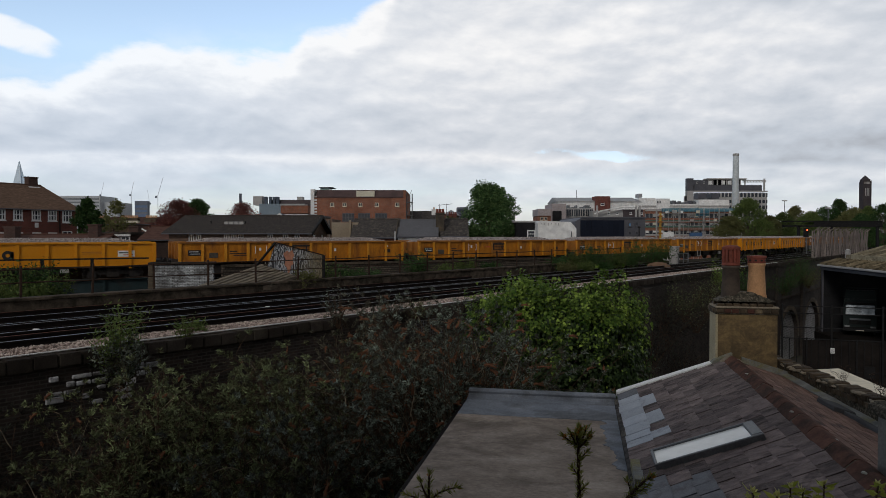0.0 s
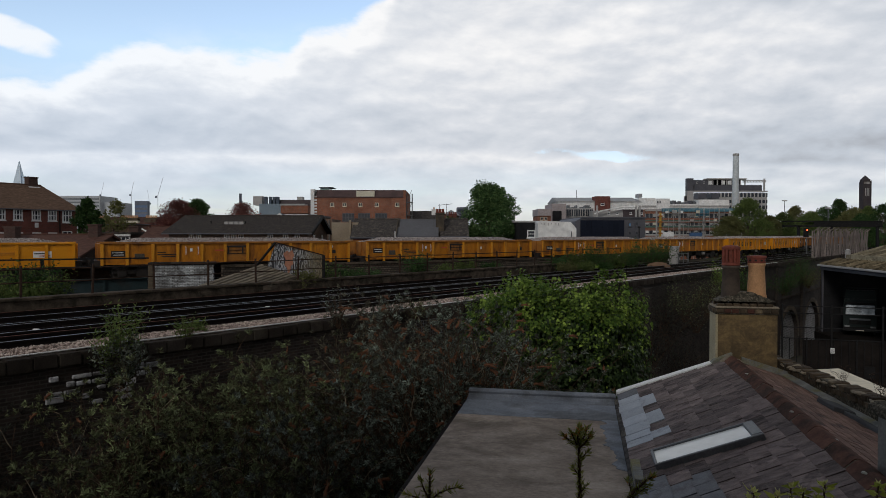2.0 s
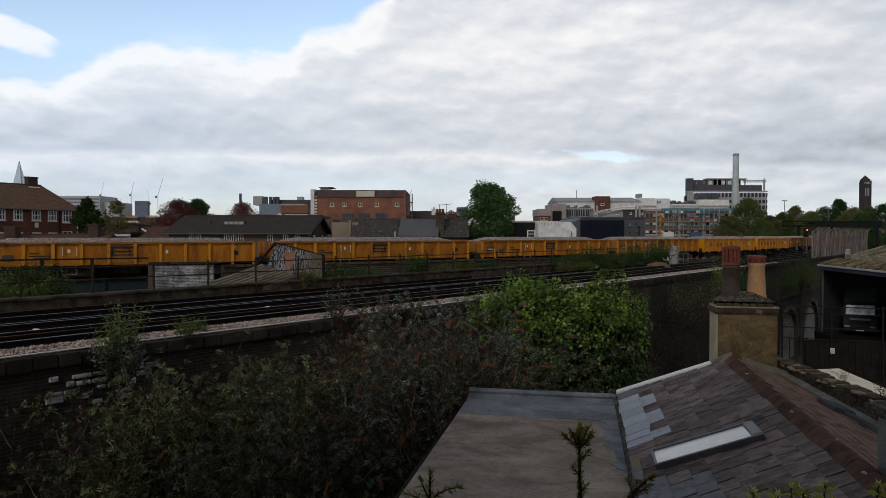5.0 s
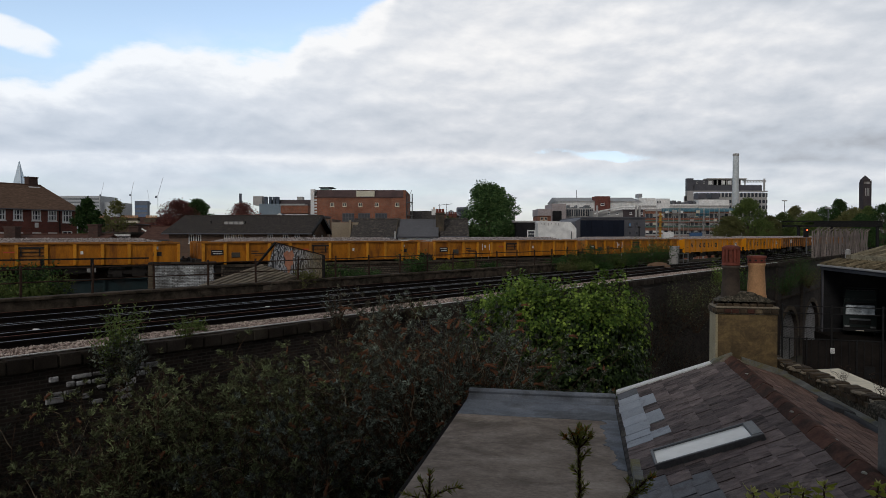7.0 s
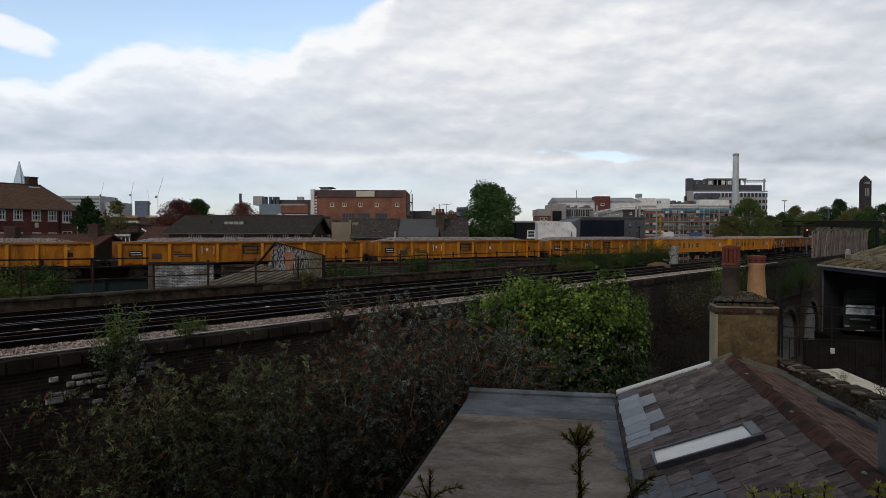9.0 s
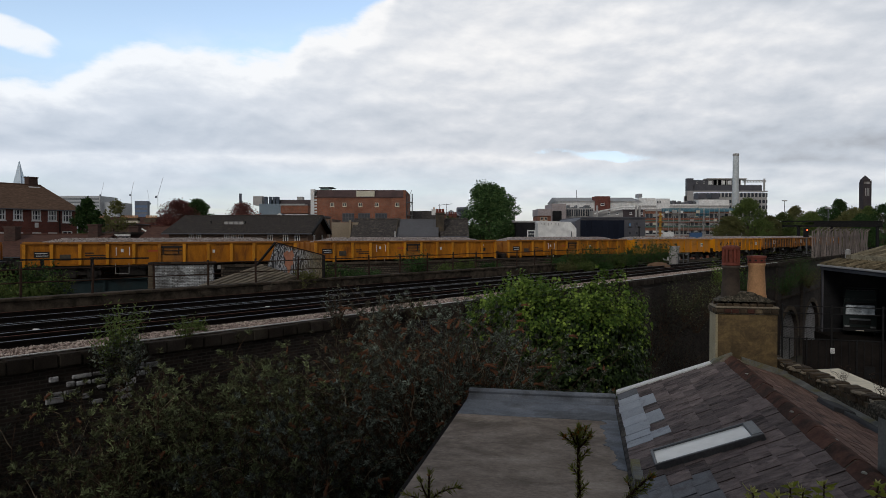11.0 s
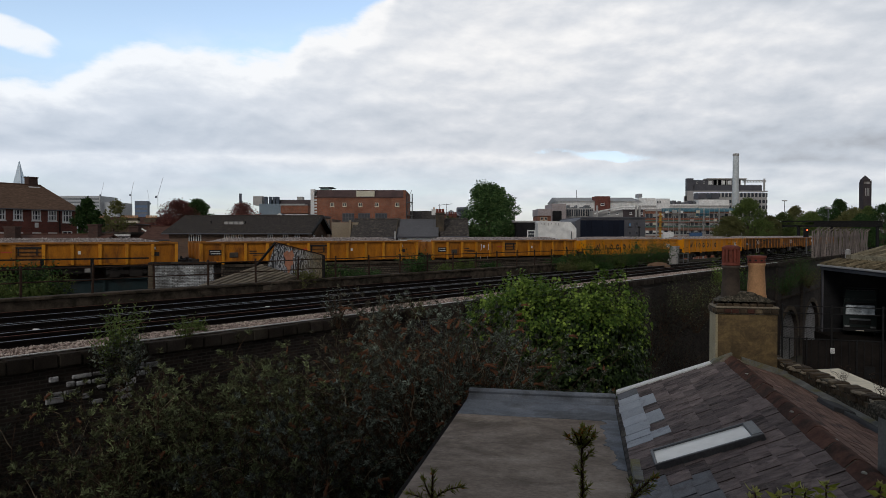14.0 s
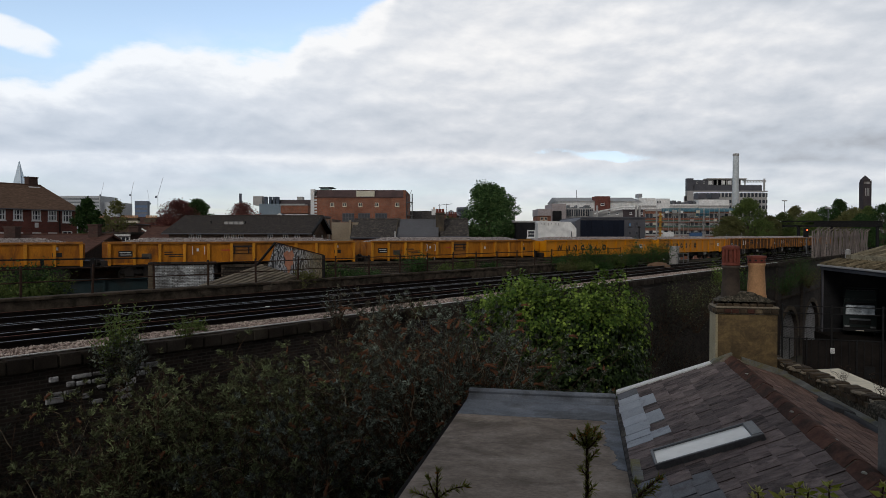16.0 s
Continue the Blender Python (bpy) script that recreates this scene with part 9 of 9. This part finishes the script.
    nt = thing("paper_notice", "small white paper notice fixed to the gate", "notice", g.matrix_basis @ pose(2.85, -0.05, 3.75))
    part("sheet", boxes((-0.115, 0.115, -0.012, 0.0, -0.17, 0.17)), M["white"], nt)
    for k in range(4):
        part("text_bar", boxes((-0.08, 0.08, -0.016, -0.012, 0.09 - k * 0.07, 0.11 - k * 0.07)), M["grey_metal"], nt)
    wr = thing("white_canopy", "flat pale cream canopy roof over the yard", "canopy", pose(15.10, 26, 0))
    bm = bmesh.new()
    prism(bm, [(-1.0, 0.05), (0.2, 0.27), (-0.35, -4.3), (-1.75, -4.0)], 5.78, 5.84, "z")
    part("canopy_sheet", bm, M["cream_pale"], wr)
    for x, y in ((-0.95, -0.1), (0.1, 0.1), (-0.5, -4.1), (-1.6, -3.8)):
        part("canopy_post", boxes((x - 0.04, x + 0.04, y - 0.04, y + 0.04, -0.1, 5.76)), M["grey_metal"], wr)


M["moss_sheet"] = mat("mossy brown sheet", (0.15, 0.118, 0.074), (0.27, 0.22, 0.142), 2.0, 0.95, stain=(0.055, 0.045, 0.028), stain_at=0.53, rnd=0.3, bump=0.5, spec=0.06)
M["straw_sheet"] = mat("mossy roof sheet", (0.22, 0.185, 0.12), (0.38, 0.335, 0.24), 1.5, 0.9, stain=(0.10, 0.082, 0.052), stain_at=0.51, rnd=0.3, bump=0.3, spec=0.1)
M["lorry"] = mat("dark green lorry paint", (0.012, 0.019, 0.018), (0.02, 0.029, 0.027), 1, 0.45, bump=0.02, coat=0.1, spec=0.2)
M["glass_lamp"] = mat("lamp glass", (0.35, 0.36, 0.37), (0.45, 0.46, 0.47), 3, 0.15, 0.3, bump=0)
M["cream_pale"] = mat("pale canopy", (0.66, 0.60, 0.47), (0.71, 0.65, 0.52), 0.6, 0.8, fine=2, bump=0.02)
yard()


# ---- pot plants in front of the camera ----
def conifer():
    t = thing("potted_conifer", "young upright conifer with rust-tinted tips in a pot", "pot plant", pose(0.30, 2.25, 8.60))
    part("pot", lathe(bmesh.new(), [(0.14, 0.0), (0.19, 0.30), (0.205, 0.30), (0.205, 0.34), (0.17, 0.34), (0.16, 0.28)], 20), M["pot_red"], t)
    nr = np.random.default_rng(77)
    rng = random.Random(77)
    bm = bmesh.new()
    pos, axis, tp, ta = [], [], [], []

    def shoot(pts, per, rust, r0=0.007, r1=0.003, spread=1.0):
        """A shoot with needles set all round it, a rust-tinted bud cluster at its end."""
        tube(bm, pts, r0, r1, 6)
        for a, b in zip(pts, pts[1:]):
            d = (b - a).normalized()
            side = d.cross(Vector((0.2, 1.0, 0.3))).normalized()
            other = d.cross(side)
            for _ in range(max(1, int(per * (b - a).length))):
                w = rng.uniform(0, 6.283)
                pos.append(a.lerp(b, rng.random()))
                axis.append((side * math.cos(w) + other * math.sin(w)) * spread + d * rng.uniform(0.35, 1.3))
        d = (pts[-1] - pts[-2]).normalized()
        for q in range(rust):
            tp.append(pts[-1] - d * rng.uniform(0.0, 0.010))
            ta.append(Vector((nr.normal(), nr.normal(), nr.normal())) * 0.55 + d)
        for q in range(12):
            pos.append(pts[-1])
            axis.append(Vector((nr.normal(), nr.normal(), nr.normal())) * 0.35 + d)

    V = Vector
    # the tall leader and the crown of short shoots below its tip
    shoot([V((0.02, 0, 0.3)), V((0.10, 0.01, 0.9)), V((0.152, 0, 1.30)), V((0.152, 0, 1.55)), V((0.149, 0, 1.68)), V((0.150, 0, 1.752))], 900, 14, 0.012, 0.003)
    for x, y, z, n in ((-0.046, 0.0, 0.034, 9), (-0.030, -0.02, 0.052, 2), (0.026, 0.01, 0.052, 7), (0.034, -0.01, 0.044, 5), (0.010, 0.03, 0.055, 8), (-0.014, -0.03, 0.05, 5), (0.038, 0.02, 0.022, 3)):
        s = V((0.150, 0, 1.690 + 0.010 * rng.random()))
        shoot([s, s + V((x, y, z)) * 0.5 + V((0, 0, -0.004)), s + V((x, y, z))], 700, n * 2, 0.004, 0.0025, 0.8)
    for x, z in ((0.022, 1.672), (-0.016, 1.62), (0.020, 1.56)):
        s = V((0.150, 0, z - 0.015))
        shoot([s, s + V((x * 0.6, 0, 0.008)), s + V((x, 0.0, 0.018))], 500, 2, 0.003, 0.002, 0.8)
    # a slanting shoot on one side
    shoot([V((0.03, 0, 0.3)), V((0.18, 0, 1.1)), V((0.26, 0, 1.46)), V((0.330, 0, 1.545)), V((0.372, 0, 1.585)), V((0.392, 0, 1.597))], 800, 26, 0.010, 0.003)
    shoot([V((0.335, 0, 1.535)), V((0.36, 0.01, 1.548)), V((0.380, 0.01, 1.562))], 650, 2, 0.004, 0.002)
    shoot([V((0.33, 0, 1.52)), V((0.325, 0.01, 1.55)), V((0.318, 0.01, 1.575))], 560, 3, 0.004, 0.002)
    # an upright shoot with flat side sprays on the other
    shoot([V((-0.03, 0, 0.3)), V((-0.25, 0, 1.0)), V((-0.345, 0, 1.42)), V((-0.347, 0, 1.54)), V((-0.346, 0, 1.604))], 560, 6, 0.010, 0.003, 0.75)
    shoot([V((-0.346, 0, 1.515)), V((-0.315, 0, 1.542)), V((-0.280, 0, 1.556)), V((-0.255, 0, 1.560))], 620, 3, 0.004, 0.002)
    shoot([V((-0.346, 0, 1.515)), V((-0.365, 0.02, 1.545)), V((-0.376, 0.02, 1.575))], 620, 1, 0.004, 0.002)
    shoot([V((-0.346, 0, 1.50)), V((-0.385, -0.01, 1.53)), V((-0.418, -0.01, 1.540))], 620, 2, 0.004, 0.002)
    part("branchwork", bm, M["stem"], t, kind="stuff")
    part("foliage", leaf_mesh("foliage", np.array(pos), np.array(axis), 0.026, 0.0044, M["leaf_yew"], nr, 0.1), None, t, kind="stuff")
    part("young_growth", leaf_mesh("rust_tips", np.array(tp), np.array(ta), 0.016, 0.006, M["leaf_tip"], nr, 0.1), None, t, "rust-brown young needle tips", kind="stuff")
    return t


def lime_shrub():
    t = thing("potted_shrub", "variegated lime green shrub in a pot", "pot plant", pose(0.98, 1.9, 8.60))
    part("pot", lathe(bmesh.new(), [(0.13, 0.0), (0.18, 0.28), (0.195, 0.28), (0.195, 0.32), (0.16, 0.32)], 20), M["pot_red"], t)
    nr = np.random.default_rng(78)
    rng = random.Random(78)
    bm = bmesh.new()
    pos, axis, tp, ta = [], [], [], []
    for x, top in ((-0.098, 1.667), (-0.058, 1.680), (0.012, 1.678), (0.040, 1.672), (0.079, 1.706), (0.062, 1.660), (0.095, 1.658), (-0.02, 1.655), (-0.115, 1.652), (0.255, 1.688)):
        y = rng.uniform(-0.04, 0.04)
        tube(bm, [(0, 0, 0.25), (x * 0.6, y, 1.0), (x, y, top)], 0.008, 0.0025, 5)
        for q in range(9):
            a = q * 2.4 + x * 40
            pos.append((x, y, top - 0.004 * q))
            axis.append((math.cos(a), math.sin(a), 0.45 - 0.06 * q))
        for q in range(5):
            a = q * 1.257 + x * 17
            tp.append((x, y, top))
            ta.append((math.cos(a) * 0.45, math.sin(a) * 0.45, 1.0))
    part("branchwork", bm, M["stem"], t, kind="stuff")
    part("foliage", leaf_mesh("foliage", np.array(pos), np.array(axis), 0.035, 0.016, M["leaf_lime_deep"], nr, 0.2), None, t, kind="stuff")
    part("young_growth", leaf_mesh("young_growth", np.array(tp), np.array(ta), 0.020, 0.009, M["leaf_lime"], nr, 0.2), None, t, "pale cream young leaves", kind="stuff")
    return t


CONIFER = conifer()
LIME = lime_shrub()


def motions():
    times = [0.5 * k for k in range(33)]
    for k, w in enumerate(WAGONS):
        walk(w, [(t, wagon_pose(k, t)) for t in times])
        for b in [c for c in w.children if c.name.startswith("bogie")]:
            for axle in [c for c in b.children if c.name.startswith("wheelset")]:
                x, z = axle.location.x, axle.location.z
                rows = []
                for j in range(54):
                    t = min(16.0, j * 0.3 + 0.1 * (j == 53))
                    run = 1.748 * t + 0.01272 * t * t
                    rows.append((t, pose(x, 0, z, 0, -math.degrees(run / 0.45), 0)))
                walk(axle, rows)
    # the pot plants lean in the wind
    lean = [(0, 0), (1.5, 0), (2.2, 0.15), (3.0, 0.35), (4.0, 0.35), (5.2, 0.1), (6.4, 0.15), (7.5, 0), (8.6, 0.05), (9.2, 0.12), (10.3, 0.05), (11.5, 0), (12.5, 0.02),
            (13.2, 0.15), (14.0, 0.42), (14.5, 0.02), (15.0, 0.22), (15.5, 0.75), (16.0, 1.0)]
    for plant, k in ((CONIFER, 1.0), (LIME, 0.5)):
        p = plant.location.copy()
        walk(plant, [(t, pose(p.x, p.y, p.z, 0, a * k, 0)) for t, a in lean])


motions()
